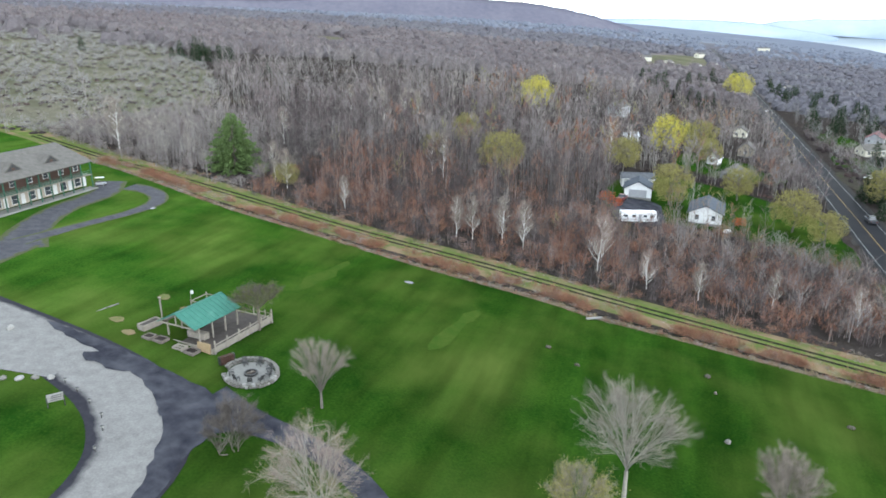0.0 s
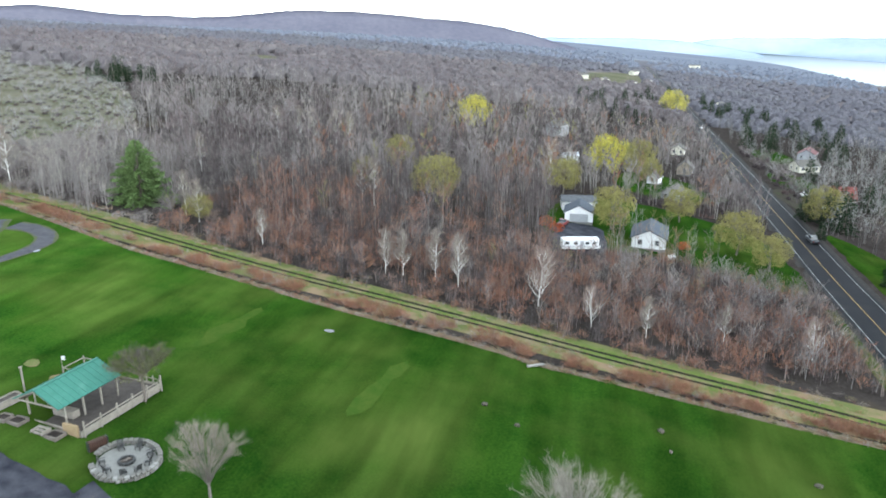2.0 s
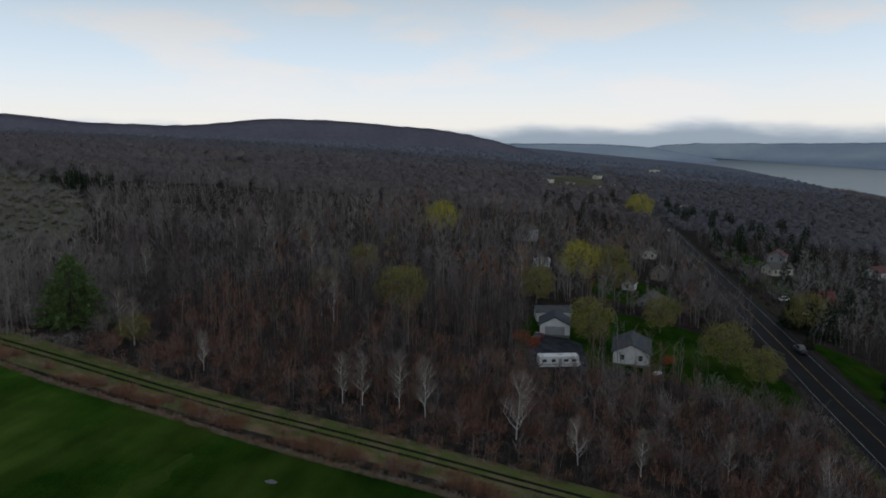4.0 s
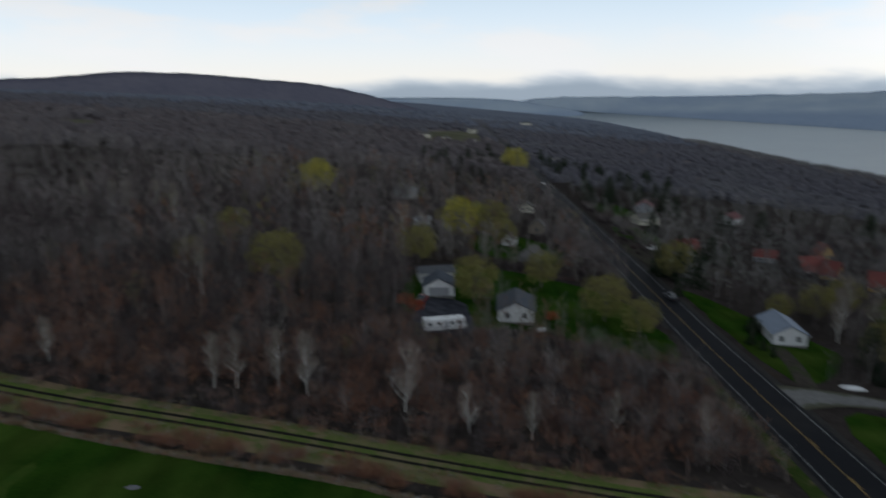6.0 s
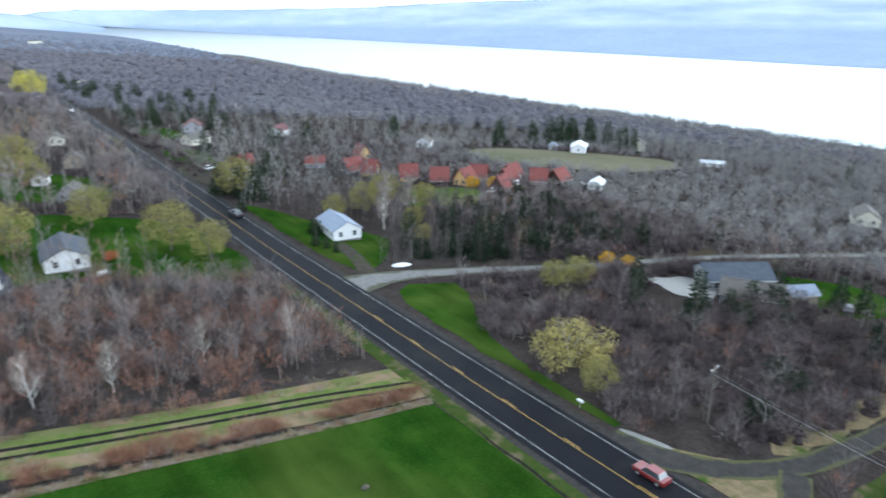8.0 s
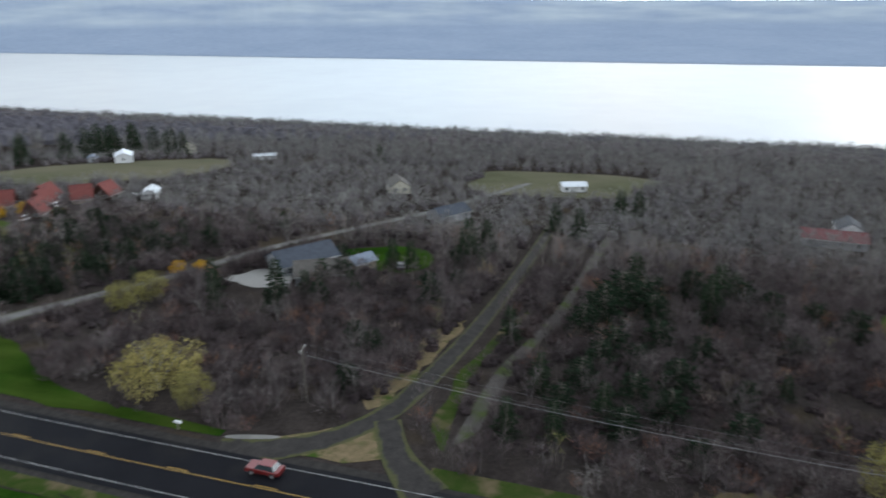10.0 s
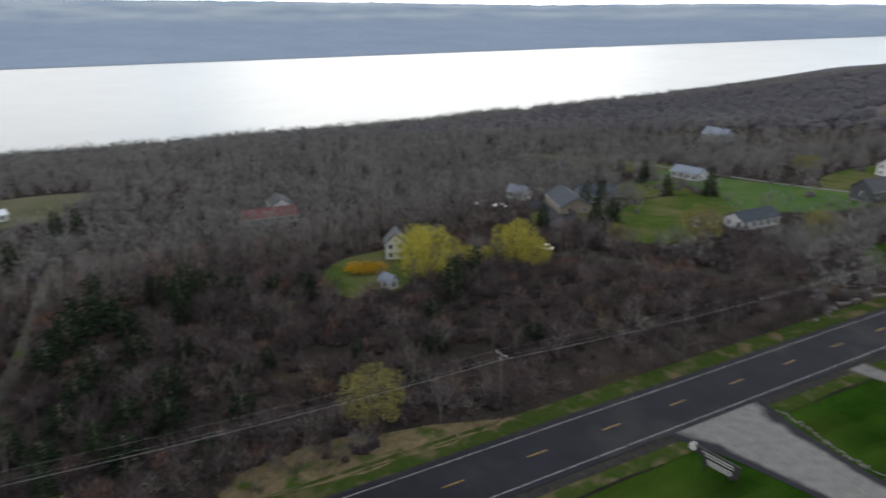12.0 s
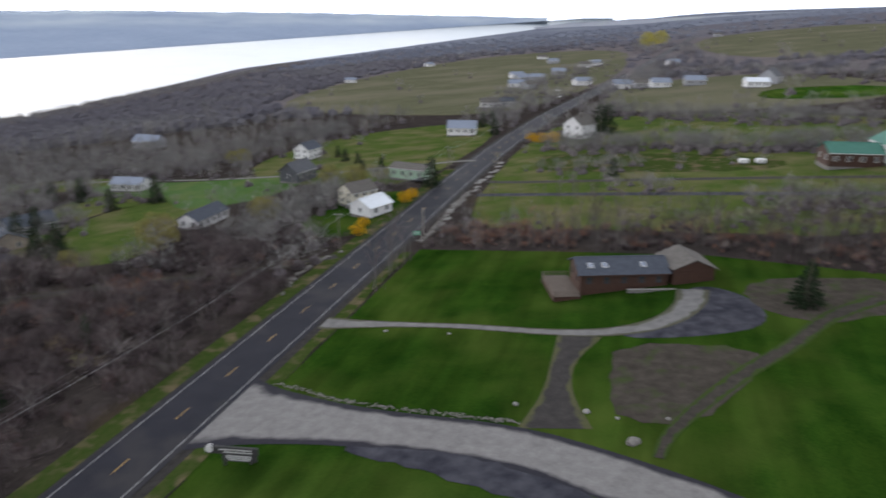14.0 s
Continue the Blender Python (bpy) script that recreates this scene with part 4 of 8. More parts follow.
draped("driveway", [(-8, 147), (-8.5, 165), (-2, 167), (4, 166), (6, 150), (4, 140), (-6, 140)], M["millings"], 0.11, 2.0, "dark asphalt yard before a garage", "driveway", wobble=0.4)
draped("patio", [(127, 96), (138.5, 91), (134, 81), (126, 77.5), (124, 84)], M["palestone"], 0.10, 1.5, "pale gravel patio beside a house", "patio", bend=0, wobble=0.5)
draped("driveway", [(146, -110), (158, -112), (166, -124), (176, -128), (190, -130), (192, -137), (170, -134), (156, -130), (147, -120)], M["millings"], 0.10, 2.0, "grey asphalt yard before a house", "driveway", wobble=0.4)
draped("puddle", [(-38.6, 73.4), (-37.2, 73.0), (-36.4, 73.8), (-37.6, 74.4)], M["puddle"], 0.085, 0.6, "small puddle reflecting the sky", "puddle")
draped("puddle", [(-98.6, 80.2), (-97.9, 80.8), (-98.1, 82), (-98.9, 81.6)], M["puddle"], 0.16, 0.6, "small bright puddle beside a drive", "puddle")
draped("puddle", [(66.4, 53), (68.6, 46), (69.6, 46.6), (67.4, 53.5)], M["concrete"], 0.13, 0.6, "pale wet gravel beside a road", "ground")
rnd = random.Random(21)
for k in range(16):
    y = -162 - k * 5.4 + rnd.uniform(-1.5, 1.5)
    x = float(road_x(y)) - rnd.uniform(7.4, 9.4)
    a, b = rnd.uniform(0.7, 1.6), rnd.uniform(1.2, 2.6)
    draped("gravel_patch", [(x - a, y - b), (x + a * 0.8, y - b * 0.7), (x + a, y + b), (x - a * 0.7, y + b * 0.8)], M["concrete"], 0.10, 0.8, "pale gravel patch on a road shoulder", "ground", wobble=0.2)
for poly in ([(-66.7, 28.7), (-63.2, 30.2), (-58.3, 29.6), (-56.6, 28.7), (-58.4, 27.3), (-63.0, 27.2)], [(-54.3, 28.0), (-51.3, 26.2), (-48.1, 22.9), (-48.2, 21.6), (-50.7, 24.1)]):
    draped("wet_stain", poly, M["millings"], 0.16, 0.8, "dark damp stain on a gravel driveway", "driveway", bend=1, wobble=0.35)

# ---- plants ----
def tubes(segs, sides=4):
    """Tapered tubes from rows of (x0, y0, z0, x1, y1, z1, r0, r1)."""
    s = np.array(segs, float)
    d = s[:, 3:6] - s[:, :3]
    d /= np.maximum(np.linalg.norm(d, axis=1), 1e-6)[:, None]
    ref = np.where(np.abs(d[:, 2:3]) > 0.9, np.array([[1.0, 0, 0]]), np.array([[0, 0, 1.0]]))
    u = np.cross(d, ref)
    u /= np.linalg.norm(u, axis=1)[:, None]
    v = np.cross(d, u)
    t = np.arange(sides) * 2 * np.pi / sides
    ring = u[:, None, :] * np.cos(t)[None, :, None] + v[:, None, :] * np.sin(t)[None, :, None]
    a = s[:, None, :3] + ring * s[:, None, 6:7]
    b = s[:, None, 3:6] + ring * s[:, None, 7:8]
    co = np.concatenate((a, b), axis=1).reshape(-1, 3)
    k = np.arange(len(s))[:, None] * 2 * sides
    i = np.arange(sides)[None, :]
    j = (i + 1) % sides
    q = np.stack((k + i, k + j, k + sides + j, k + sides + i), axis=-1).reshape(-1, 4)
    return co, np.concatenate((q[:, [0, 1, 2]], q[:, [0, 2, 3]]))


def slivers(rng, base, way, length, width, spread=0.6):
    """Thin triangles: twigs that start at base and point roughly along way."""
    n = len(base)
    d = way + rng.normal(0, spread, (n, 3))
    d /= np.maximum(np.linalg.norm(d, axis=1), 1e-6)[:, None]
    side = np.cross(d, rng.normal(0, 1, (n, 3)))
    side /= np.maximum(np.linalg.norm(side, axis=1), 1e-6)[:, None]
    w = np.asarray(width).reshape(-1, 1) if np.ndim(width) else width
    ln = (length * rng.uniform(0.6, 1.3, n))[:, None]
    co = np.stack((base - side * w / 2, base + side * w / 2, base + d * ln), axis=1).reshape(-1, 3)
    return co, np.arange(3 * n).reshape(-1, 3)


def blades(rng, centre, size, flat=0.5):
    """Small quads of any turn, as two triangles: leaves or needle tufts."""
    n = len(centre)
    u = rng.normal(0, 1, (n, 3))
    u[:, 2] *= flat
    u /= np.linalg.norm(u, axis=1)[:, None]
    v = np.cross(u, rng.normal(0, 1, (n, 3)))
    v /= np.maximum(np.linalg.norm(v, axis=1), 1e-6)[:, None]
    sz = np.broadcast_to(size, n)[:, None] * rng.uniform(0.6, 1.4, (n, 1))
    u, v = u * sz, v * sz * 0.6
    co = np.stack((centre - u, centre + v * 0.9, centre + u, centre - v), axis=1).reshape(-1, 3)
    k = np.arange(n)[:, None] * 4
    return co, np.concatenate((k + np.array([[0, 1, 2]]), k + np.array([[0, 2, 3]])))


def branching(seed, height, spread, first=0.3, boughs=7, levels=3, bend=0.25, rise=0.6, trunk=0.035, kids=4, lean=0.0):
    """A leafless tree: tube rows and its tips (place and direction)."""
    rng = random.Random(seed)
    segs, tips = [], []

    def limb(p, d, length, r, level):
        n = 4 if level == 0 else 3
        pts = [p]
        for i in range(n):
            d = (d + Vector((rng.gauss(0, bend), rng.gauss(0, bend), rng.gauss(0, bend * 0.5) + (0.10 if level else 0.0))) * (0.35 if level == 0 else 1)).normalized()
            q = p + d * (length / n)
            k0, k1 = 1 - i / n * 0.75, 1 - (i + 1) / n * 0.75
            segs.append((*p, *q, max(r * k0, 0.012), max(r * k1, 0.010)))
            p = q
            pts.append(p)
        if level >= levels:
            tips.append((p, d))
            tips.append((pts[-2], d))
            return
        count = boughs if level == 0 else kids
        for i in range(count):
            f = (first + (1 - first) * (i + rng.random()) / count) if level == 0 else 0.3 + 0.7 * (i + rng.random()) / count
            x = min(f * n, n - 1e-3)
            k = int(x)
            at = pts[k].lerp(pts[k + 1], x - k)
            turn = rng.random() * 6.283 + i * 2.4
            out = Vector((math.cos(turn), math.sin(turn), 0))
            up = rise + (0.5 * f if level == 0 else 0.15)
            dd = (out + Vector((0, 0, up)) + d * (0.3 if level == 0 else 0.9)).normalized()
            ll = spread * (1.15 - 0.55 * f) * rng.uniform(0.75, 1.2) if level == 0 else length * rng.uniform(0.42, 0.68)
            limb(at, dd, ll, r * (0.55 - 0.25 * f) if level == 0 else r * 0.5, level + 1)
        tips.append((p, d))

    limb(Vector((0, 0, -0.3)), Vector((lean, 0, 1)).normalized(), height * 0.82, height * trunk, 0)
    return segs, tips


def tip_arrays(tips):
    return np.array([tuple(p) for p, _ in tips]), np.array([tuple(d) for _, d in tips])


def plant(name, trunk_name, crown_name, wood, crown, bark, crown_mat, tint, sides=5):
    """Meshes for one kind of tree: a trunk with its limbs, and a crown."""
    ob = new(name)
    ob.empty_display_size = 1
    co, f = tubes(wood, sides)
    t = link_mesh(trunk_name, co, f, [bark], flat=False)
    t.parent = ob
    c = link_mesh(crown_name, crown[0], crown[1], [crown_mat], attrs={"tint": np.full(len(crown[0]), tint)})
    c.parent = ob
    return ob


def bare_tree(name, seed, height, spread, bark, tint, twig=0.8, per=14, width=0.03, leaves=0, leaf=0.16, leaf_tint=0.4, **k):
    segs, tips = branching(seed, height, spread, **k)
    p, d = tip_arrays(tips)
    rng = np.random.default_rng(seed)
    base = np.repeat(p, per, 0) + rng.normal(0, 0.19 * spread / 3, (len(p) * per, 3))
    crown = slivers(rng, base, np.repeat(d, per, 0) + (0, 0, 0.25), twig, width)
    ob = plant(name, "trunk", "crown", segs, crown, bark, M["paletwigs"], tint)
    if leaves:
        at = np.repeat(p, leaves, 0) + rng.normal(0, 0.42, (len(p) * leaves, 3))
        c = blades(rng, at, leaf)
        b = link_mesh("foliage", c[0], c[1], [M["leaves"]], attrs={"tint": np.full(len(c[0]), leaf_tint)})
        b.parent = ob
    return ob


def fan_tree(name, seed, height, wide, bark, tint, first=0.22, limbs=24, subs=7, per=16, twig=0.8, width=0.02, squash=1.0, lean=0.0, stems=1, trunk=0.022, leaves=0, leaf=0.07, leaf_tint=0.3, edge=0.0, reach=1.4, scatter_out=0.15):
    """A bare tree whose limbs fan out from a short trunk to an even dome of fine twigs."""
    rng = np.random.default_rng(seed)
    segs, tips, ways = [], [], []
    r0 = height * trunk
    roots = [np.array((rng.normal(0, 0.35), rng.normal(0, 0.35), -0.3)) if stems > 1 else np.array((0.0, 0.0, -0.3)) for _ in range(stems)]
    forks = [r * (1.0, 1.0, 0.0) + np.array((lean * height * 0.3 + (rng.normal(0, 0.7) if stems > 1 else 0.0), rng.normal(0, 0.7) if stems > 1 else 0.0, height * first * rng.uniform(0.9, 1.2))) for r in roots]
    for r, f in zip(roots, forks):
        segs.append((*r, *f, r0 / math.sqrt(stems), r0 * 0.75 / math.sqrt(stems)))

    def curve(a, b, c, ra, rb, n):
        pts = [a * (1 - t) ** 2 + b * 2 * t * (1 - t) + c * t * t for t in np.linspace(0, 1, n + 1)]
        for k in range(n):
            segs.append((*pts[k], *pts[k + 1], ra + (rb - ra) * k / n, ra + (rb - ra) * (k + 1) / n))
        return pts

    for i in range(limbs):
        q = math.sqrt((i + 0.5) / limbs) * reach
        a = i * 2.4 + rng.uniform(-0.3, 0.3)
        swell = 1 + 0.14 * math.sin(2 * a + seed) + 0.10 * math.sin(3 * a + seed * 2) + rng.normal(0, 0.05)
        top = height * (first + (1 - first) * (0.16 + 0.84 * max(math.cos(q), 0.0) ** (0.75 * squash)))
        end = np.array((math.cos(a) * math.sin(q) / math.sin(reach) * wide * swell + lean * height * 0.4, math.sin(a) * math.sin(q) / math.sin(reach) * wide * swell, top * (1 + rng.normal(0, 0.03))))
        fork = forks[i % stems] + np.array((0, 0, height * 0.12 * (1 - q / reach) * rng.uniform(0.3, 1.2)))
        mid = fork + (end - fork) * (0.42, 0.42, 0.62) + rng.normal(0, wide * scatter_out * 0.4, 3)
        line = curve(fork, mid, end, r0 * 0.24, 0.014, 5)
        for k in range(subs):
            t = 1.4 + 3.4 * (k + rng.random()) / subs
            j = int(t)
            at = line[j] + (line[j + 1] - line[j]) * (t - j)
            out = end + rng.normal(0, wide * scatter_out, 3) * (1, 1, 0.75)
            out = at + (out - at) * rng.uniform(0.55, 0.95)
            bend = (at + out) / 2 + rng.normal(0, wide * 0.04, 3) + np.array((0, 0, -0.04 * wide))
            sub = curve(at, bend, out, 0.014 + r0 * 0.04, 0.008, 2)
            w = sub[2] - sub[1]
            w = w / max(np.linalg.norm(w), 1e-6)
            for b in (sub[1], sub[1] * 0.5 + sub[2] * 0.5, sub[2]):
                tips.append(b)
                ways.append(w)
    p, d = np.array(tips), np.array(ways)
    base = np.repeat(p, per, 0) + rng.normal(0, 0.09 * wide / 3, (len(p) * per, 3))
    crown = slivers(rng, base, np.repeat(d, per, 0) + (0, 0, 0.2), twig, width, 0.5)
    ob = plant(name, "trunk", "crown", segs, crown, bark, M["paletwigs"], tint)
    if leaves:
        far = p[np.hypot(p[:, 0], p[:, 1]) > wide * edge]
        at = np.repeat(far, leaves, 0) + rng.normal(0, 0.35, (len(far) * leaves, 3))
        c = blades(rng, at, leaf)
        b = link_mesh("foliage", c[0], c[1], [M["leaves"]], attrs={"tint": np.full(len(c[0]), leaf_tint)})
        b.parent = ob
    return ob


def leafy_tree(name, seed, height, wide, tint, leaves=3600, leaf=0.10, low=0.12, lumps=16, droop=0.0, bark=None, trunk=0.03):
    """A tree in young leaf: limbs inside, and clusters of small leaves that make a lumpy dome."""
    segs, _ = branching(seed, height * 0.9, wide * 0.95, first=0.15, boughs=8, levels=2, kids=3, rise=0.6, trunk=trunk)
    rng = np.random.default_rng(seed)
    mid = height * (1 + low) / 2
    turn = np.arange(lumps) * 2.4 + rng.uniform(0, 0.5, lumps)
    up = np.linspace(-0.85, 0.95, lumps)
    flat = np.sqrt(1 - up ** 2) * rng.uniform(0.62, 0.85, lumps)
    core = np.column_stack((np.cos(turn) * flat * wide, np.sin(turn) * flat * wide, mid + up * height * (1 - low) / 2 * 0.78))
    rad = wide * rng.uniform(0.26, 0.46, lumps)
    k = rng.integers(0, lumps, leaves)
    d = rng.normal(0, 1, (leaves, 3))
    d /= np.linalg.norm(d, axis=1)[:, None]
    at = core[k] + d * (rad[k] * rng.uniform(0.25, 1.0, leaves) ** 0.45)[:, None] * (1, 1, 0.8)
    at[:, 2] -= np.abs(rng.normal(0, droop, leaves)) if droop else 0
    at[:, 2] = np.maximum(at[:, 2], 0.3)
    way = d * 0.5 + (0, 0, -0.9 if droop else 0.35)
    return plant(name, "trunk", "crown", segs, slivers(rng, at, way, leaf * 4.2, leaf * 1.5, 0.5), bark or M["bark"], M["leaves"], tint, 3)


def conifer(name, seed, height, spread, tint, tiers=16, tufts=26, size=0.35, ragged=0.25, low=0.08, taper=1.0):
    rng = np.random.default_rng(seed)
    segs = [(0, 0, -0.3, 0, 0, height * 0.5, height * 0.022, height * 0.015), (0, 0, height * 0.5, 0, 0, height * 0.97, height * 0.015, 0.02)]
    pts, ways = [], []
    for i in range(tiers):
        f = i / tiers
        z = height * (low + (0.97 - low) * f)
        reach = spread * (1 - f) ** taper + 0.15
        n = max(4, int(9 * (1 - f * 0.5)))
        a0 = rng.uniform(0, 6.28)
        for j in range(n):
            a = a0 + j * 6.283 / n + rng.normal(0, 0.2)
            ln = reach * rng.uniform(1 - ragged, 1 + ragged * 0.5)
            q = np.array((math.cos(a) * ln, math.sin(a) * ln, z - ln * 0.10 + rng.normal(0, 0.1)))
            segs.append((0, 0, z, *q, 0.05, 0.015))
            m = max(4, int(tufts * ln / spread))
            s = rng.uniform(0.1, 1.0, m)[:, None] ** 0.7
            pts.append(np.array((0, 0, z)) * (1 - s) + q * s + rng.normal(0, size * 0.35, (m, 3)) * (1, 1, 0.6))
            ways.append(np.tile((math.cos(a) * 0.8, math.sin(a) * 0.8, 0.1), (m, 1)))
    pts, ways = np.concatenate(pts), np.concatenate(ways)
    return plant(name, "trunk", "needles", segs, slivers(rng, pts, ways, size * 1.5, size * 0.55, 0.55), M["darkbark"], M["needles"], tint, 3)


def set_tree(ob, x, y, rot=0.0, scale=1.0, label="", category="tree", group=""):
    ob.matrix_world = pose(x, y, gz(x, y), 0, 0, rot) @ Matrix.Scale(scale, 4)
    return tagged(ob, label, category, group)


def again(ob, x, y, rot=0.0, scale=1.0, label="", group=""):
    c = copy_thing(ob, pose(x, y, gz(x, y), 0, 0, rot))
    c.scale = (scale, scale, scale)
    return tagged(c, label, "", group)


# trees that stand alone on the lawn
set_tree(fan_tree("lawn_tree", 3, 8.5, 3.6, M["bark"], 0.60, 0.27, 30, 6, 9, 0.85, 0.015, reach=1.0, scatter_out=0.12), -32.9, 31.7, 20, 1.0, "bare young tree with fine upright branches on a lawn")
set_tree(fan_tree("lawn_tree", 11, 13.0, 5.5, M["palebark"], 0.46, 0.30, 19, 19, 14, 0.75, 0.016, 0.8, leaves=1, leaf=0.05, leaf_tint=0.35, edge=0.8, reach=1.3, scatter_out=0.2), 3.2, 31.4, 50, 1.0, "large bare maple with pale trunk and wide crown")
set_tree(fan_tree("lawn_tree", 17, 6.8, 3.7, M["bark"], 0.55, 0.12, 26, 7, 10, 0.6, 0.018, 0.9, leaves=14, leaf=0.070, leaf_tint=0.26, edge=0.35, reach=1.2), -0.8, 24.6, 0, 1.0, "small tree in yellow-green bud on a lawn")
set_tree(fan_tree("lawn_tree", 23, 8.8, 3.3, M["bark"], 0.58, 0.10, 22, 12, 13, 0.7, 0.018, 0.6, reach=1.2, scatter_out=0.2), 19.2, 34.2, 0, 1.0, "bare dense oval tree on a lawn")
set_tree(fan_tree("lawn_tree", 29, 6.0, 3.4, M["darkbark"], 0.08, 0.06, 24, 7, 18, 0.7, 0.018, 1.0, stems=3, reach=1.3), -37.0, 20.3, 0, 1.0, "dark bare shrubby tree beside a lane")
set_tree(fan_tree("lawn_tree", 31, 8.4, 5.0, M["palebark"], 0.70, 0.10, 17, 16, 12, 0.7, 0.018, 1.0, stems=4, trunk=0.026, leaves=3, leaf=0.06, leaf_tint=0.30, edge=0.75, reach=1.3, scatter_out=0.25), -25.4, 15.4, 70, 1.0, "pale bare tree with several stems beside a lane")
set_tree(fan_tree("lawn_tree", 37, 6.9, 3.5, M["darkbark"], 0.05, 0.42, 24, 8, 12, 0.5, 0.022, 0.6, trunk=0.035, leaves=6, leaf=0.08, leaf_tint=0.5, edge=0.25, reach=1.35), -50.0, 45.2, 0, 1.0, "old flat-topped apple tree in early bud beside a pavilion")

# pale birches along the edge of the woods
birch = bare_tree("birch", 41, 11.0, 2.1, M["birchbark"], 0.55, 0.9, 15, 0.032, first=0.2, boughs=20, rise=0.35, levels=2, kids=4, bend=0.1, trunk=0.011)
set_tree(birch, -22.8, 103.0, 0, 1.05, "pale bare birch at the edge of woods", "tree", "pale trees at the wood edge")
reddish = bare_tree("birch", 43, 11.5, 3.2, M["birchbark"], 0.74, 0.9, 14, 0.035, first=0.16, boughs=20, rise=0.5, levels=2, kids=4, bend=0.12, trunk=0.012)
set_tree(reddish, -7.0, 101.0, 40, 1.05, "bare tree with pale stem and reddish twigs", "tree", "pale trees at the wood edge")
BIRCHES = [(-22.8, 103.0, 1.05), (-7.0, 101.0, 1.05)]
for x, y, s, r, src in [(-27.7, 104.5, 1.0, 80, birch), (-34.1, 103.4, 0.92, 160, birch), (-37.5, 102.6, 0.9, 220, birch), (-65.8, 106.3, 0.75, 30, birch), (-139.8, 118.0, 1.35, 100, birch), (-110.8, 156, 1.1, 10, birch),
                        (-84.5, 112.6, 0.95, 140, birch), (-90, 116, 1.0, 260, birch), (-56, 150, 1.25, 33, birch), (-60, 152, 1.2, 133, birch), (12.5, 96, 0.75, 75, birch), (3, 96, 0.7, 175, reddish), (-15.2, 221, 1.35, 95, reddish),
                        (93, 157, 1.25, 40, birch), (41, 101, 0.72, 200, reddish), (26, 100, 0.75, 120, birch), (-90, 222, 1.25, 5, birch), (-97, 226, 1.3, 95, birch), (-104, 221, 1.25, 145, birch), (-112, 226, 1.2, 195, birch), (-118, 220, 1.2, 295, birch), (-93, 230, 1.2, 45, birch), (102, 170, 1.35, 20, birch), (107, 166, 1.25, 120, birch)]:
    BIRCHES.append((x, y, s))
    again(src, x, y, r, s, "pale bare birch at the edge of woods" if src is birch else "bare tree with pale stem and reddish twigs", "pale trees at the wood edge")

# the big pine, and other evergreens
set_tree(conifer("pine_tree", 51, 15.5, 8.0, 1.0, 24, 240, 0.48, 0.40, 0.02, 0.72), -104.0, 119.5, 0, 1.0, "full green pine at the edge of bare woods")
set_tree(conifer("spruce_tree", 53, 8.2, 2.9, 0.12, 18, 60, 0.28, 0.2, 0.03, 0.9), -24.8, -110.2, 0, 1.0, "dark green spruce on a lawn")
dark = set_tree(conifer("evergreen_tree", 57, 9.0, 2.7, 0.12, 14, 24, 0.42, 0.4, 0.01, 0.62), 67.4, 214, 0, 1.2, "dark green conifer among bare trees", "tree", "scattered evergreens")
EVERGREENS = [(81, 236, 1.15), (85, 238.5, 1.0), (94, 241, 1.15), (98, 238, 0.95), (75, 202, 1.45), (72, 208, 1.2), (65.6, 190, 0.6), (69.5, 150.6, 0.55), (70.5, 147, 0.4), (71, 143, 0.35), (79, 18, 0.75), (81, 12, 0.7), (112.5, 24.5, 0.85), (137, -11, 1.2), (146, -16, 1.0),
              (150, 62, 0.9), (170, 48, 1.2), (174, 44, 1.1), (122, 78, 1.0), (128, 70, 0.9), (106, 132, 1.3), (128, 136, 1.3), (140, 140, 1.2), (150, 132, 1.3), (160, 122, 1.2), (90, 140, 1.1), (103, 158, 1.3), (112, 152, 1.4), (121, 137, 1.2), (143, 130, 1.3), (142, 117, 1.1), (156, 128, 1.2), (172, 116, 1.2), (118, 112, 0.8), (180, 110, 1.1), (94, 16, 0.8), (87, 6, 0.8), (145, -13, 1.2), (152, 4, 1.1), (104, -20, 0.5), (99, -34, 0.5), (60.5, 700, 1.6), (40, 690, 1.5),
              (121, -66, 1.0), (117, -62, 1.1), (124, -72, 1.0), (113, -60, 0.9), (92, -84, 0.5), (96, -88, 0.5), (150, -110, 0.9), (156, -114, 0.9), (168, -140, 1.1), (172, -150, 1.0), (200, 22, 1.1), (206, 30, 1.1), (235, 12, 1.2), (240, 6, 1.1),
              (66, -203, 1.15), (110, -246, 0.6), (118, -252, 0.65), (126, -262, 0.6), (96, -236, 0.55), (102, -232, 0.5), (68, -308, 0.9), (20, -296, 1.6), (17, -300, 1.5), (10, -212, 0.7), (80, -335, 0.9), (76, -340, 0.9),
              (-262, 322, 1.2), (-290, 352, 1.3), (-300, 372, 1.1), (-206, 302, 0.8), (-330, 300, 0.9), (-352, 398, 1.2), (20, 270, 1.0), (-30, 300, 1.0), (-12, 296, 1.0), (98, 420, 1.3), (104, 440, 1.3), (112, 400, 1.3), (120, 460, 1.4), (130, 430, 1.2), (92, 470, 1.3), (140, 480, 1.4), (150, 520, 1.3), (115, 520, 1.4), (-12, 480, 1.3), (-2, 500, 1.4), (8, 470, 1.3), (16, 520, 1.4), (-20, 560, 1.4), (28, 560, 1.4), (36, 600, 1.3),
              (250, 292, 1.6), (256, 298, 1.7), (330, 140, 1.3), (205, 330, 1.4), (215, 345, 1.3)]
rnd = random.Random(12)
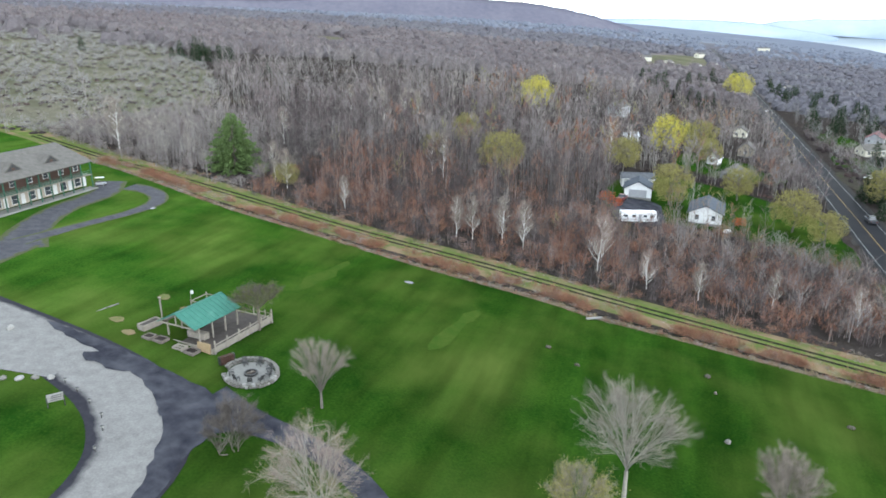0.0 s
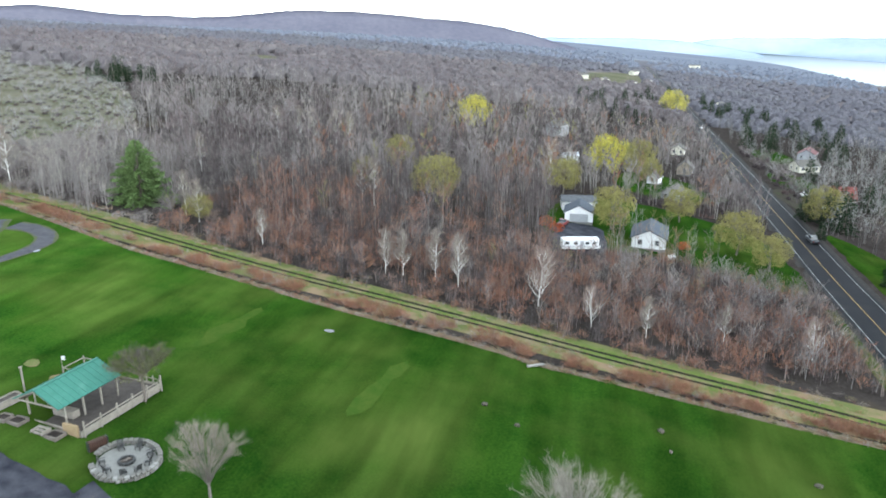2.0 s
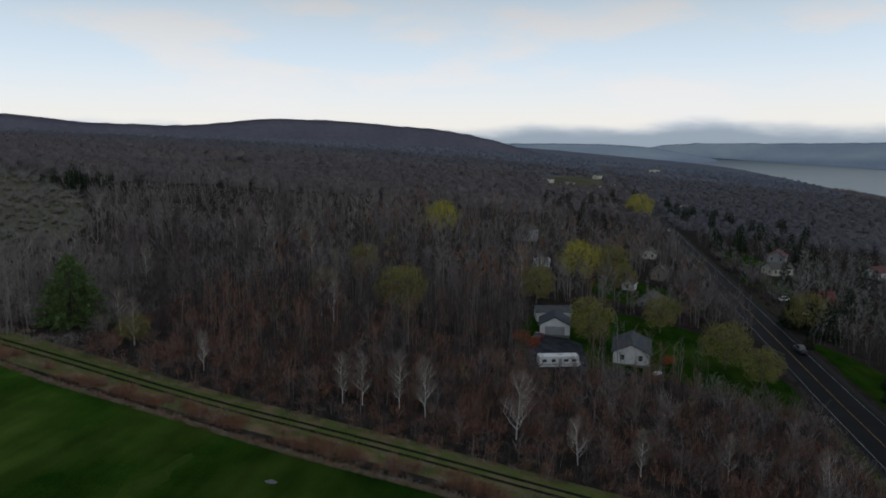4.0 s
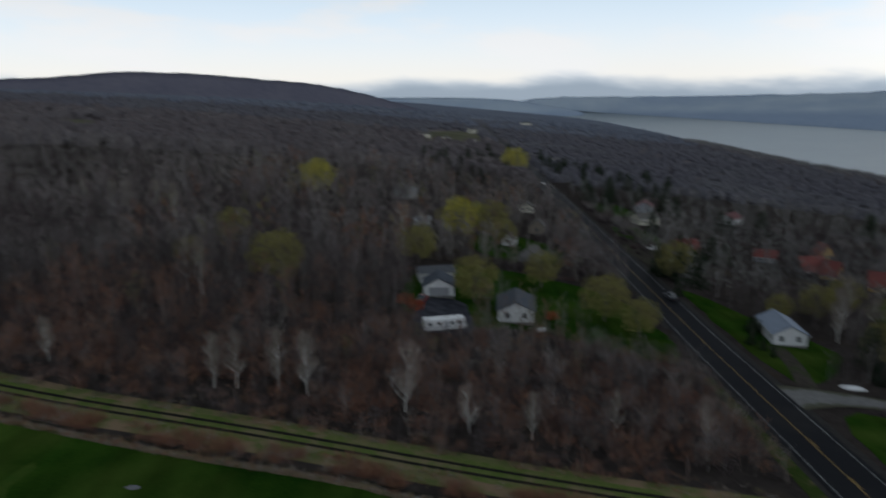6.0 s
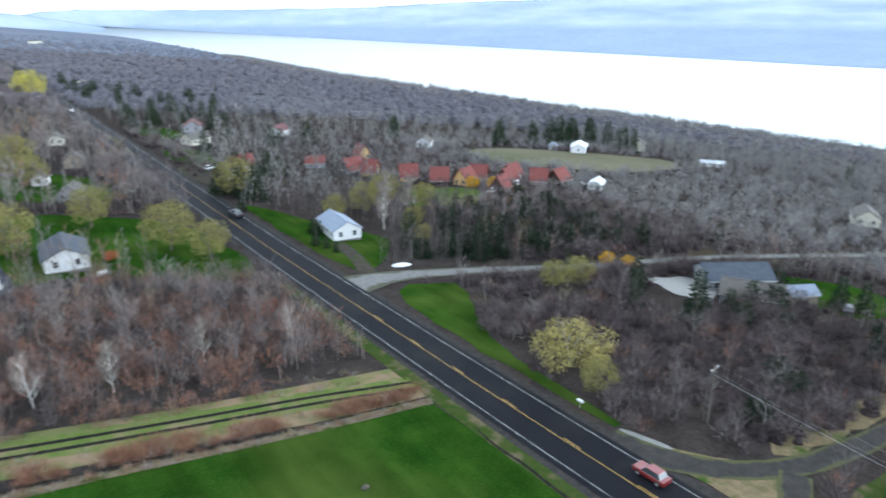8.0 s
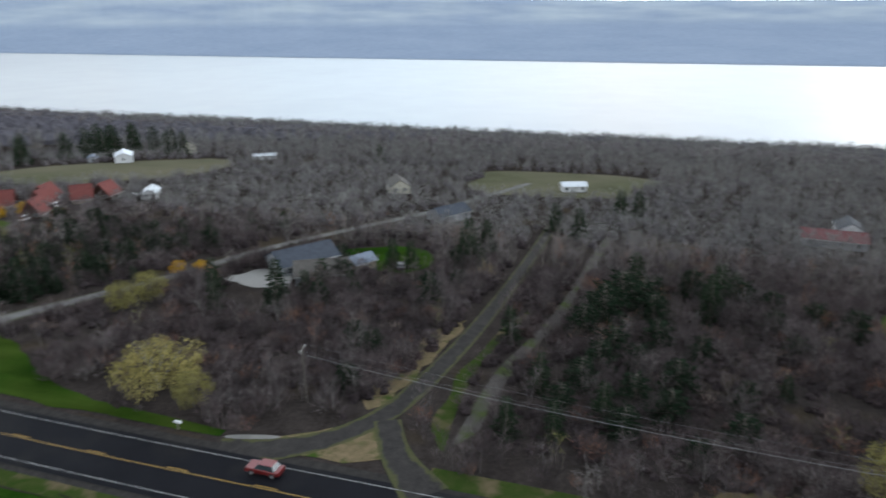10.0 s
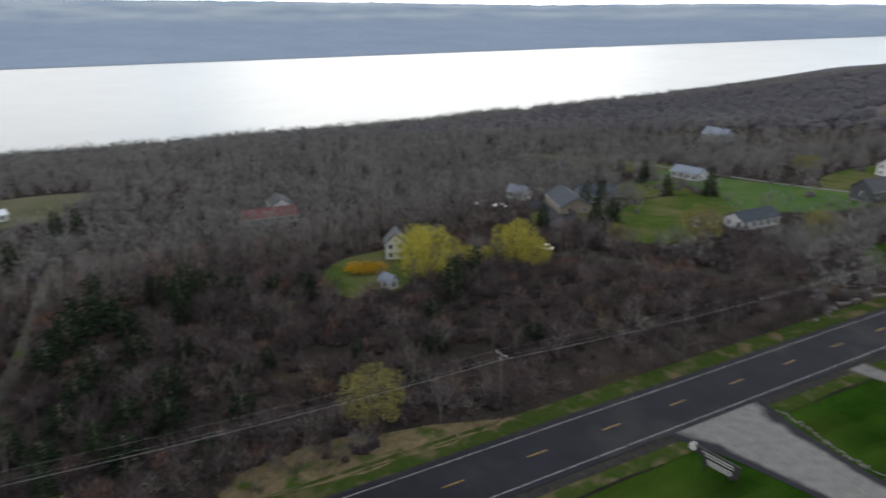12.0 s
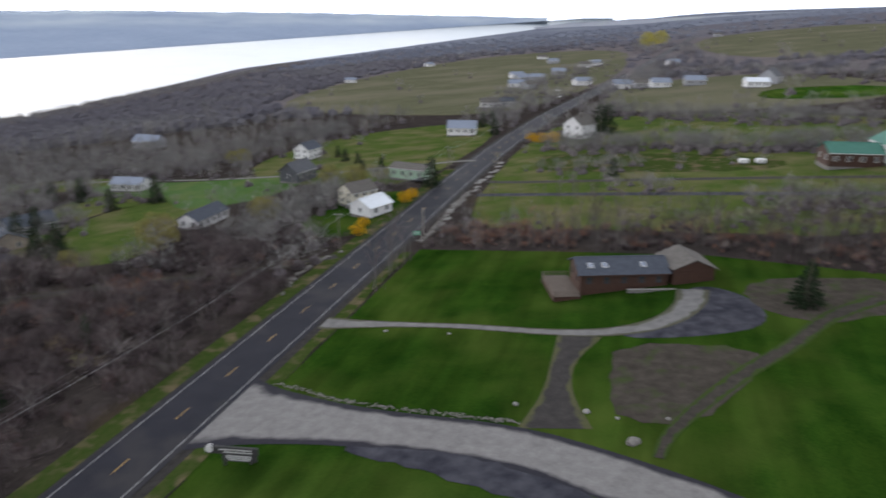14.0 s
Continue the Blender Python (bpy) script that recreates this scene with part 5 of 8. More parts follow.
EVERGREENS += [(rnd.uniform(78, 150), rnd.uniform(290, 640), rnd.uniform(0.9, 1.5)) for k in range(34)] + [(rnd.uniform(-25, 46), rnd.uniform(380, 620), rnd.uniform(0.9, 1.5)) for k in range(20)]
EVERGREENS += [(rnd.gauss(-260, 11), rnd.gauss(322, 8), rnd.uniform(0.7, 1.25)) for k in range(15)]
EVERGREENS += [(rnd.uniform(104, 156), rnd.uniform(122, 172), rnd.uniform(0.6, 1.35)) for k in range(16)]
CEDARS = [(rnd.uniform(100, 158), rnd.uniform(118, 172), rnd.uniform(0.7, 1.4)) for k in range(34)]
EVERGREENS += [(288, 290, 1.9), (294, 284, 1.8), (300, 294, 2.0), (306, 288, 1.9), (312, 296, 1.8), (318, 286, 2.0), (324, 292, 1.8), (330, 282, 1.7), (316, 262, 1.5), (322, 256, 1.5), (280, 296, 1.6), (336, 274, 1.6)]
EVERGREENS += [(119, 92, 0.9), (114, 88, 0.8), (122, 71, 0.75), (119, 66, 0.7), (127, 63, 0.7), (152, 58, 0.85), (158, 44, 1.0), (162, 47, 1.0), (152, 40, 0.8), (108, 84, 0.7), (131, 128, 1.0), (148, -134, 1.0), (152, -131, 0.9), (139, -124, 1.0), (142, -121, 0.9), (168, -176, 0.9), (158, -186, 1.1), (199, -196, 0.9), (207, -190, 0.9), (192, -188, 0.8)]
EVERGREENS = [(x, y, s * (0.62 if 95 < x < 185 and 108 < y < 175 else 1.0)) for x, y, s in EVERGREENS]
# low round cedars: a second kind with a blunt crown
cedar = set_tree(conifer("cedar_tree", 58, 5.4, 2.6, 0.0, 12, 34, 0.34, 0.35, 0.0, 0.36), 84, 3, 0, 1.0, "low round dark cedar in scrub", "tree", "low cedars")
for x, y, s in CEDARS + [(90, -3, 1.1), (79, -6, 0.9), (96, 10, 1.2), (107, 2, 1.0), (113, -8, 1.1), (100, -14, 0.8), (85, 44, 0.9), (97, 45, 1.1), (101, 50, 1.0), (126, 44, 1.2), (133, 47, 1.1), (139, 42, 1.0), (118, 66, 1.1), (112, 72, 1.2), (123, 60, 0.9), (134, 68, 1.2), (150, 76, 1.0), (154, 47, 1.1), (82, -36, 0.7), (94, -46, 0.9), (106, -52, 1.0), (88, -62, 0.8), (120, -24, 1.0), (132, -22, 1.1), (100, 124, 1.3), (108, 128, 1.3), (117, 120, 1.2), (127, 122, 1.3), (95, 130, 1.2), (139, 121, 1.2), (151, 115, 1.2), (132, 142, 1.4), (88, 131, 1.0), (74, 160, 0.8), (83, 165, 0.8), (124, 9, 1.9), (130, 6, 2.2), (135, 2, 1.6), (128, 0, 1.5), (118, 12, 1.4), (146, 0, 1.2), (152, -8, 1.3), (147, -18, 1.3), (143, -23, 1.2), (138, -30, 1.2), (134, -36, 1.3), (88, 12, 1.0), (93, 2, 1.2), (86, -12, 1.1), (99, -4, 1.3), (104, 8, 1.2), (110, 6, 1.3), (116, -1, 1.3)]:
    again(cedar, x, y, x * 41 % 360, s, "low round dark cedar in scrub", "low cedars")
for i, (x, y, s) in enumerate(EVERGREENS):
    again(dark, x, y, i * 67 % 360, s, "dark green conifer among bare trees", "scattered evergreens")

# willows and shrubs in yellow leaf
willow = set_tree(leafy_tree("willow_tree", 61, 10.5, 5.2, 0.03, 3800, 0.12, 0.08, 18, 0.9), 131.6, -64.5, 0, 1.28, "willow in bright yellow spring leaf", "tree", "yellow willows")
olive = set_tree(leafy_tree("budding_tree", 67, 8.6, 4.5, 0.26, 5200, 0.084, 0.10, 22), -42.3, 164, 0, 1.6, "round tree in yellow-green bud", "tree", "budding trees")
pale = set_tree(leafy_tree("willow_tree", 71, 5.6, 4.9, 0.14, 4200, 0.085, 0.12, 14, 0.25, M["palebark"]), 75.5, 70.5, 0, 1.35, "willow in pale yellow leaf beside a highway", "tree", "yellow willows")
BUDDING = [(-42.3, 164, 1.6), (75.5, 70.5, 1.35)]
for x, y, s, r, src in [(141, -66, 0.92, 80, willow), (134, -76, 0.5, 160, willow), (131.5, -88, 0.9, 40, willow), (126.5, -90, 0.62, 200, willow), (133.5, -80.5, 0.42, 300, willow), (4, 252, 1.25, 10, willow), (50, 523, 1.7, 120, willow), (-62, 324, 1.35, 210, willow),
                        (-9.2, 201, 1.15, 10, olive), (16, 255, 1.35, 90, olive), (20, 243, 0.9, 150, olive), (6.4, 166.5, 1.15, 200, olive), (26.1, 188, 1.0, 60, olive), (38, 161.7, 1.15, 330, olive), (-64.5, 203, 1.05, 140, olive), (70.9, 210, 1.15, 70, olive), (44, 152, 0.9, 30, olive),
                        (77, -27.5, 0.85, 0, olive), (99.8, -158.5, 0.8, 35, olive), (104, -162.5, 0.66, 90, olive), (102.7, -205, 0.72, 10, olive), (92, -202, 0.78, 200, olive), (164, -250, 0.7, 75, olive), (170, -251, 0.62, 5, olive), (131, -120, 0.5, 50, olive), (72.5, 62, 0.55, 120, olive), (101, 100, 0.62, 30, olive), (108, 99, 0.66, 140, olive), (-66, 170, 0.8, 40, olive), (-84.8, 113, 0.62, 15, olive), (108, 182, 1.0, 20, olive), (98, 176, 0.9, 110, olive), (116, -134, 1.0, 0, olive), (-12, 1218 * -1, 2.0, 0, willow), (8, -1200, 2.0, 90, willow), (86, 172, 0.7, 10, olive), (102, 156, 0.6, 40, olive), (119, 175, 0.8, 200, olive), (95.5, 142, 0.5, 300, olive)]:
    BUDDING.append((x, y, s * 1.2))
    again(src, x, y, r, s * 1.2, {willow: "willow in bright yellow spring leaf", olive: "round tree in yellow-green bud", pale: "tree in pale yellow early leaf"}[src], "budding trees" if src is olive else "yellow willows")
bush = set_tree(leafy_tree("forsythia_bush", 73, 2.4, 1.9, 0.97, 1500, 0.07, 0.02, 12), 145, -54.2, 0, 1.15, "forsythia bush in full yellow bloom", "bush", "forsythia bushes")
for x, y, s in [(146.4, -51.4, 1.1), (143.7, -57, 1.0), (128, 108, 1.1), (131, 104, 1.0), (156, 198, 1.6), (165, 196, 1.5), (69, -150, 1.1), (68, -183, 1.2), (67.5, -188, 1.1), (38, -286, 1.6), (43, -287, 1.5), (48, -290, 1.5), (71, -158, 0.9), (-64, 40.5, 0.25)][:-1]:
    again(bush, x, y, x * 31 % 360, s, "forsythia bush in full yellow bloom", "forsythia bushes")
fire = set_tree(leafy_tree("red_bush", 79, 2.6, 2.1, 0.75, 1300, 0.07, 0.02, 12), -10.5, 157.5, 0, 1.1, "shrub with bright orange-red young leaves", "bush", "red shrubs")
for x, y, s in [(-7.5, 154.5, 0.9), (43, 116, 0.9), (24.5, 158, 0.8)]:
    again(fire, x, y, x * 17 % 360, s, "shrub with bright orange-red young leaves", "red shrubs")


# ---- woods, brush and scrub ----
def wood_shape(seed, height, spread, boughs, twigs, twig_len, width, stem=0.10, low=0.35, extra=0):
    """A light bare tree: stem, a few boughs, many twigs. Returns vertices, triangles and which triangles are stem."""
    rng = np.random.default_rng(seed)
    lean = rng.normal(0, 0.05, 2)
    top = np.array((lean[0] * height, lean[1] * height, height * 0.92))
    rows = [(0, 0, -0.4, *(top * 0.55), stem, stem * 0.6), (*(top * 0.55), *top, stem * 0.6, stem * 0.15)]
    ends, starts = [], []
    for i in range(extra):
        a, d = rng.uniform(0, 6.28), rng.uniform(0.6, 1.7)
        x, y, h = math.cos(a) * d, math.sin(a) * d, height * rng.uniform(0.6, 0.95)
        rows.append((x, y, -0.4, x + rng.normal(0, 0.4), y + rng.normal(0, 0.4), h, stem * 0.6, stem * 0.12))
    for i in range(boughs):
        f = low + (0.95 - low) * (i + rng.random()) / boughs
        a = i * 2.4 + rng.uniform(0, 1)
        ln = spread * (1.15 - 0.6 * f) * rng.uniform(0.7, 1.2)
        s0 = top * f
        e = s0 + np.array((math.cos(a) * ln, math.sin(a) * ln, ln * rng.uniform(0.9, 1.9)))
        rows.append((*s0, *e, stem * 0.38, stem * 0.1))
        starts.append(s0)
        ends.append(e)
    wco, wf = tubes(rows, 3)
    starts, ends = np.array(starts), np.array(ends)
    k = rng.integers(0, boughs, twigs)
    s = rng.uniform(0.25, 1.05, twigs)[:, None]
    base = starts[k] * (1 - s) + ends[k] * s
    out = ends[k] - starts[k]
    out /= np.linalg.norm(out, axis=1)[:, None]
    tco, tf = slivers(rng, base, out * 0.6 + (0, 0, 0.45), twig_len, width, 0.55)
    return np.concatenate((wco, tco)), np.concatenate((wf, tf + len(wco))), np.concatenate((np.ones(len(wf)), np.zeros(len(tf))))


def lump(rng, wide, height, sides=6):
    """A low, uneven mound: the tangle inside and under bare crowns, its dark material painting their inner shade."""
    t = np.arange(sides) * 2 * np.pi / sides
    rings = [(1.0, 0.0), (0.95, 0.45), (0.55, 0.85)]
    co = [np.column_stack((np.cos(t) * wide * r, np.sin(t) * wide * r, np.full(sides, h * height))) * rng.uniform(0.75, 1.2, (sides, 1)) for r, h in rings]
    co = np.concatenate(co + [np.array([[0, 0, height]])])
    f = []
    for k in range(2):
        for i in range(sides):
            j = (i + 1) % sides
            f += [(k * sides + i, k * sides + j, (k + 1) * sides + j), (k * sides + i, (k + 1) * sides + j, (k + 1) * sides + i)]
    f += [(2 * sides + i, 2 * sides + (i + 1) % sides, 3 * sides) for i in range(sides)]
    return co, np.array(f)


def crown_shape(seed, height, wide, twigs, length, width, stem=0.14, low=0.3, mound=0.0, upright=0.55, shade=2, limbs=2):
    """A bare tree or bush farther off: a stem, a domed haze of twigs, and a mound for the tangle and shade within."""
    rng = np.random.default_rng(seed)
    top = np.array((rng.normal(0, 0.3), rng.normal(0, 0.3), height * 0.8))
    rows = [(0, 0, -0.4, *top, stem, stem * 0.3)]
    for k in range(limbs):
        a = rng.uniform(0, 6.28)
        rows.append((*(top * 0.45), math.cos(a) * wide * 0.6, math.sin(a) * wide * 0.6, height * 0.78, stem * 0.5, stem * 0.15))
    wco, wf = tubes(rows, 3)
    d = rng.normal(0, 1, (twigs, 3))
    d /= np.linalg.norm(d, axis=1)[:, None]
    d[:, 2] = d[:, 2] * 0.75 + 0.15
    r = rng.uniform(0.25, 1.0, twigs)[:, None] ** 0.6
    swell = 1 + 0.3 * np.sin(3 * np.arctan2(d[:, 1], d[:, 0]) + seed)[:, None]
    base = d * r * swell * (wide, wide, height * (1 - low) / 2) * 0.8 + (0, 0, height * (0.5 + low / 2) - 0.4)
    base[:, 2] = np.maximum(base[:, 2], 0.05)
    tco, tf = slivers(rng, base, d * 0.7 + (0, 0, upright), length, width, 0.4)
    co, f, m = [wco, tco], [wf, tf + len(wco)], [np.ones(len(wf)), np.zeros(len(tf))]
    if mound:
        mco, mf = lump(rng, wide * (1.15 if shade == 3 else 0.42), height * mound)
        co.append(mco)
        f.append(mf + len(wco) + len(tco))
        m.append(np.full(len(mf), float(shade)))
    return np.concatenate(co), np.concatenate(f), np.concatenate(m)


def shrub_shape(seed, height, spread, twigs, width):
    rng = np.random.default_rng(seed)
    base = rng.normal(0, spread * 0.28, (twigs, 3))
    base[:, 2] = np.abs(rng.normal(0, height * 0.28, twigs))
    way = base * (1.2, 1.2, 0) / spread + (0, 0, 0.8)
    co, f = slivers(rng, base, way, height * 0.75, width, 0.45)
    return co, f, np.zeros(len(f))


def scatter(name, shapes, xy, size, tint, label, category="woods", tall=None, mats=("twigs", "stems", "thicket", "canopy")):
    """One mesh of many plants: shapes placed at xy with a size, a tint and perhaps a height factor each."""
    tall = np.ones(len(xy)) if tall is None else tall
    rng = np.random.default_rng(len(xy) + 5)
    pick = rng.integers(0, len(shapes), len(xy))
    turn = rng.uniform(0, 6.283, len(xy))
    z = land(xy[:, 0], xy[:, 1])
    cos, fs, ms, ts, n = [], [], [], [], 0
    for k, (co, f, m) in enumerate(shapes):
        at = np.where(pick == k)[0]
        if not len(at):
            continue
        c, s = np.cos(turn[at])[:, None], np.sin(turn[at])[:, None]
        h = size[at][:, None]
        x = (co[None, :, 0] * c - co[None, :, 1] * s) * h + xy[at, 0][:, None]
        y = (co[None, :, 0] * s + co[None, :, 1] * c) * h + xy[at, 1][:, None]
        zz = co[None, :, 2] * h * tall[at][:, None] + z[at][:, None]
        cos.append(np.stack((x, y, zz), -1).reshape(-1, 3))
        fs.append((f[None] + (np.arange(len(at)) * len(co))[:, None, None] + n).reshape(-1, 3))
        ms.append(np.tile(m, len(at)))
        ts.append(np.repeat(tint[at], len(co)))
        n += len(at) * len(co)
    co = drawn_in(np.concatenate(cos))
    ob = link_mesh(name, co, np.concatenate(fs), [M[k] for k in mats], np.concatenate(ms), {"tint": np.concatenate(ts)})
    return tagged(ob, label, category, kind="stuff")


BANK_STRIP = [(x, y - 1) for x, y in FIELD_N] + [(x, y + 2.3) for x, y in TRACK[::-1][1:]] + [(44, 84), (56, 84)]
YARD = [(146, -110), (158, -112), (166, -124), (176, -128), (190, -130), (192, -137), (170, -134), (156, -130), (147, -120)]
BARRIERS = [p for _, p in MEADOWS] + [LAWN, BANK_STRIP, YARD]
LINES = [(TRACK, 2.6), ([(62, 121), (75, 122), (94, 117), (129, 106), (157, 100), (188, 89), (219, 75)], 5.2), ([(63, 54), (68, 42), (78, 35), (92, 33), (118, 31.6), (162, 31), (200, 31)], 3.8), ([(64, 24), (70, 31), (78, 35)], 3.5), ([(73, 25), (84, 28), (105, 27.6), (130, 24)], 1.4),
         ([(77, 23), (100, 23), (124, 18), (162, 15.7), (200, 14)], 1.6), ([(70, 126), (75, 150)], 3), ([(49, -194.5), (-54, -179.6), (-120, -172)], 3), ([(50, -212), (-60, -197)], 3), ([(67, -133), (110, -112), (150, -84)], 3), ([(62, -246), (84, -238), (118, -226), (164, -220), (211, -225), (295, -208)], 3)]
SPOTS = [(88, 247, 8), (92, 318, 8), (104, 362, 8), (38, 330, 7), (121, 81, 9), (113, 76, 5), (-104, 119, 6.5), (-101, 112.5, 6.5), (17, 161, 13), (-3, 170, 9), (-1, 142, 7), (80, 158, 12), (140, 79, 10), (131, 88, 7), (211, 66, 5.5), (286, 33, 6), (217, -52, 7), (154, -66, 8), (131, -54, 4), (121, -160, 12), (75, -169, 9), (86, -184, 9), (77, -215, 10), (122, -216, 11), (140, -261, 9), (28, -292, 10), (84, -311, 9), (-54, -212, 14), (36, 273, 8), (27, 218, 8), (175, -144, 15), (262, -312, 10), (70, 45, 6), (74, -28, 7), (73, 78, 5), (282, 261, 9), (36, 85, 6), (46, 85, 7), (67, 62, 5), (101, -11, 3)] + [(float(x), float(y), 8.0) for x, y in ((148, 266), (126, 234), (140, 216), (148, 207), (157, 203), (168, 207), (184, 207), (188, 195), (197, 193), (162, 188), (104, 243))]
SPOTS = [(x, y, 5.5 if r == 8.0 and 100 < x < 200 and 180 < y < 270 else r) for x, y, r in SPOTS]

SPOTS += [(x, y - 1.5, 2.6) for x, y, _ in BIRCHES] + [(x, y, 4.2 * k) for x, y, k in BUDDING] + [(x * (1 - 4 / max(abs(y), 60)), y - 5 * k if y > 0 else y, 3.6 * k) for x, y, k in BUDDING]


# open scrubland on the slope beyond the lodge
SCRUBLAND = [(-156, 116), (-158, 160), (-172, 212), (-230, 285), (-310, 355), (-430, 430), (-520, 330), (-430, 180), (-240, 112)]
draped("scrub_ground", SCRUBLAND, M["scrubgrass"], 0.05, 9.0, "pale rough grass between bushes on a slope", "ground", wobble=1.5)


def off_line(x, y, line, w):
    d = np.full(x.shape, 1e9)
    for (x0, y0), (x1, y1) in zip(line, line[1:]):
        t = np.clip(((x - x0) * (x1 - x0) + (y - y0) * (y1 - y0)) / ((x1 - x0) ** 2 + (y1 - y0) ** 2), 0, 1)
        d = np.minimum(d, np.hypot(x - x0 - t * (x1 - x0), y - y0 - t * (y1 - y0)))
    return d > w


def wooded(x, y):
    ok = np.abs(x - road_x(y)) > 9.0
    for p in BARRIERS:
        near = (x > min(q[0] for q in p)) & (x < max(q[0] for q in p)) & (y > min(q[1] for q in p)) & (y < max(q[1] for q in p))
        ok &= ~(near & inside(p, x, y))
    for line, w in LINES:
        ok &= off_line(x, y, line, w)
    for cx, cy, r in SPOTS:
        ok &= np.hypot(x - cx, y - cy) > r
    return ok


def sites(r0, r1, spacing, seed):
    """Jittered places on a polar net round the hub whose spacing grows with distance."""
    rng = np.random.default_rng(seed)
    out, r = [], r0
    while r < r1:
        s = spacing(r)
        n = int(2 * math.pi * r / s)
        a = (np.arange(n) + rng.uniform(-0.45, 0.45, n)) * 2 * math.pi / n
        q = r + rng.uniform(-0.5, 0.5, n) * s
        out.append(np.column_stack((HUB[0] + q * np.sin(a), HUB[1] + q * np.cos(a))))
        r += s
    p = np.concatenate(out)
    az = np.degrees(np.arctan2(p[:, 0], p[:, 1]))
    p = p[(az > -62) | (az < -150)]
    p = p[(p[:, 0] - road_x(p[:, 1])) < bank(p[:, 1]) + 6]
    return p[wooded(p[:, 0], p[:, 1])]


def field_noise(p, size, seed):
    return np.array([noise.fractal(Vector((x / size, y / size, seed)), 1.0, 2.0, 3) for x, y in p])


def woods(name, r0, r1, spacing, shapes, seed, label, mats=("twigs", "stems", "thicket", "canopy")):
    p = sites(r0, r1, spacing, seed)
    rng = np.random.default_rng(seed + 1)
    x, y = p[:, 0], p[:, 1]
    u = x - road_x(y)
    f = field_noise(p, 45, seed)
    # open country to the far side: hedges and clumps only
    keep = np.ones(len(p), bool)
    keep &= ~((y < -150) & (u < 0) & (f < 0.05))
    keep &= ~((u < 0) & (u > -52) & (y > 82) & (y < 128) & (rng.random(len(p)) < 0.6))
    keep &= ~((y < -330) & (u > 0) & (u < 230) & (f < -0.05))
    keep &= ~(inside(SCRUBLAND, x, y) & (rng.random(len(p)) < 0.93))
    # scrub, not trees, between the highway and the lake-side woods
    scrubby = (u > 0) & (x < 158) & (y > -150) & (y < 118)
    keep &= ~(scrubby & (rng.random(len(p)) < np.where(x < 110, 0.9, 0.6)))
    p, x, y, u, f = p[keep], x[keep], y[keep], u[keep], f[keep]
    size = rng.uniform(0.72, 1.2, len(p)) * (1 + 0.12 * f)
    low = ((u > 0) & (u < 62) & (y < 32) & (y > -140)) | ((u < -150) & (x < -130) & (np.hypot(x, y) < 420) & (f > -0.1)) | ((y < -120) & (u > 0) & (u < 60))
    mid = (u < 0) & (u > -45) & (y > 80) & (y < 135)
    size = np.where(low, size * 0.42, np.where(mid, size * 0.68, np.where(u > 0, size * 0.85, size)))
    size = np.where((y < -140) & (u < 0), size * 0.62, size)
    size = np.where((u > 0) & (u < 220) & ~low, size * 0.8, size)
    size = np.where((x > 98) & (x < 150) & (y > 52) & (y < 104), size * 0.55, size)
    # the wood rises step by step behind the track
    rear = y - np.interp(x, [q[0] for q in TRACK[::-1]], [q[1] for q in TRACK[::-1]])
    front = (u < 0) & (rear > 0) & (rear < 80)
    size = np.where(front & (x > -100), size * np.interp(rear, [6, 13, 28, 45], [0.40, 0.55, 0.85, 1.0]), size)
    # low trees before the open fields
    size = np.where(((x > 180) & (x < 310) & (y > -30) & (y < 120)) | ((x > 150) & (x < 300) & (y > 120) & (y < 300)), size * 0.55, size)
    size = np.where((x > -32) & (u < 0) & (y > 95) & (y < 142), np.minimum(size, 0.48), size)
    t = 0.27 + 0.45 * field_noise(p, 38, seed + 3) + 0.25 * field_noise(p, 140, 3) + rng.normal(0, 0.11, len(p))
    t = np.where((x < -125) & (y > 100) & (np.hypot(x, y) < 450), t + 0.16, t)
    t = np.where(u > 0, t - 0.02, t + 0.14)
    t = np.where(low & (u > 0), t - 0.10, t)
    odd = rng.random(len(p))
    odd = np.where((x < -92) & (y > 90), odd * 0.9, odd)
    t = np.where(x < -120, np.minimum(0.36 + (t - 0.36) * 0.5, 0.56), t)
    t = np.where(odd > 0.985, 0.97, np.where((odd > 0.955) & (np.hypot(x, y) < 420), 0.80, t))
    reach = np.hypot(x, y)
    # beyond 480 m tints are drawn together, haze put into the colour
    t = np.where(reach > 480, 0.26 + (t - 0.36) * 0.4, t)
    # lake-side tints are raised towards grey as painted haze
    t = np.where((u > 0) & (x > 170), 0.42 + (t - 0.2) * 0.5, t)
    t = np.where(front & (rear < 40) & (t < 0.7), t + np.where(x < -98, 0.24, -0.22), t)
    t = np.where(front & (rear < 48) & (x > -80) & (rng.random(len(p)) < 0.36), rng.uniform(0.72, 0.81, len(p)), t)
    keep_size = np.where(front & (rear < 7), 0.8, 1.0)
    size = size * keep_size
    t = np.where((x > -70) & (u < 0) & (y < 158) & (t < 0.7), t - 0.22 + 0.3 * field_noise(p, 9, seed + 7), t)
    t = np.where((x < -92) & (t < 0.95), np.minimum(t, 0.62), t)
    t = np.clip(t, 0.02, 1)
    broad = np.maximum(size, 0.72)
    # woods towards the lake and south get materials with haze in the colour
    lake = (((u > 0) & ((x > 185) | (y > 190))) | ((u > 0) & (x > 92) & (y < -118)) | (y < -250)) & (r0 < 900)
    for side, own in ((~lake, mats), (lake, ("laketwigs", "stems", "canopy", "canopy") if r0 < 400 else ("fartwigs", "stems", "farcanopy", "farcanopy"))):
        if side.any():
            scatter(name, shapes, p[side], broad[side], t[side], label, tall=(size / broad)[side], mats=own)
    return p


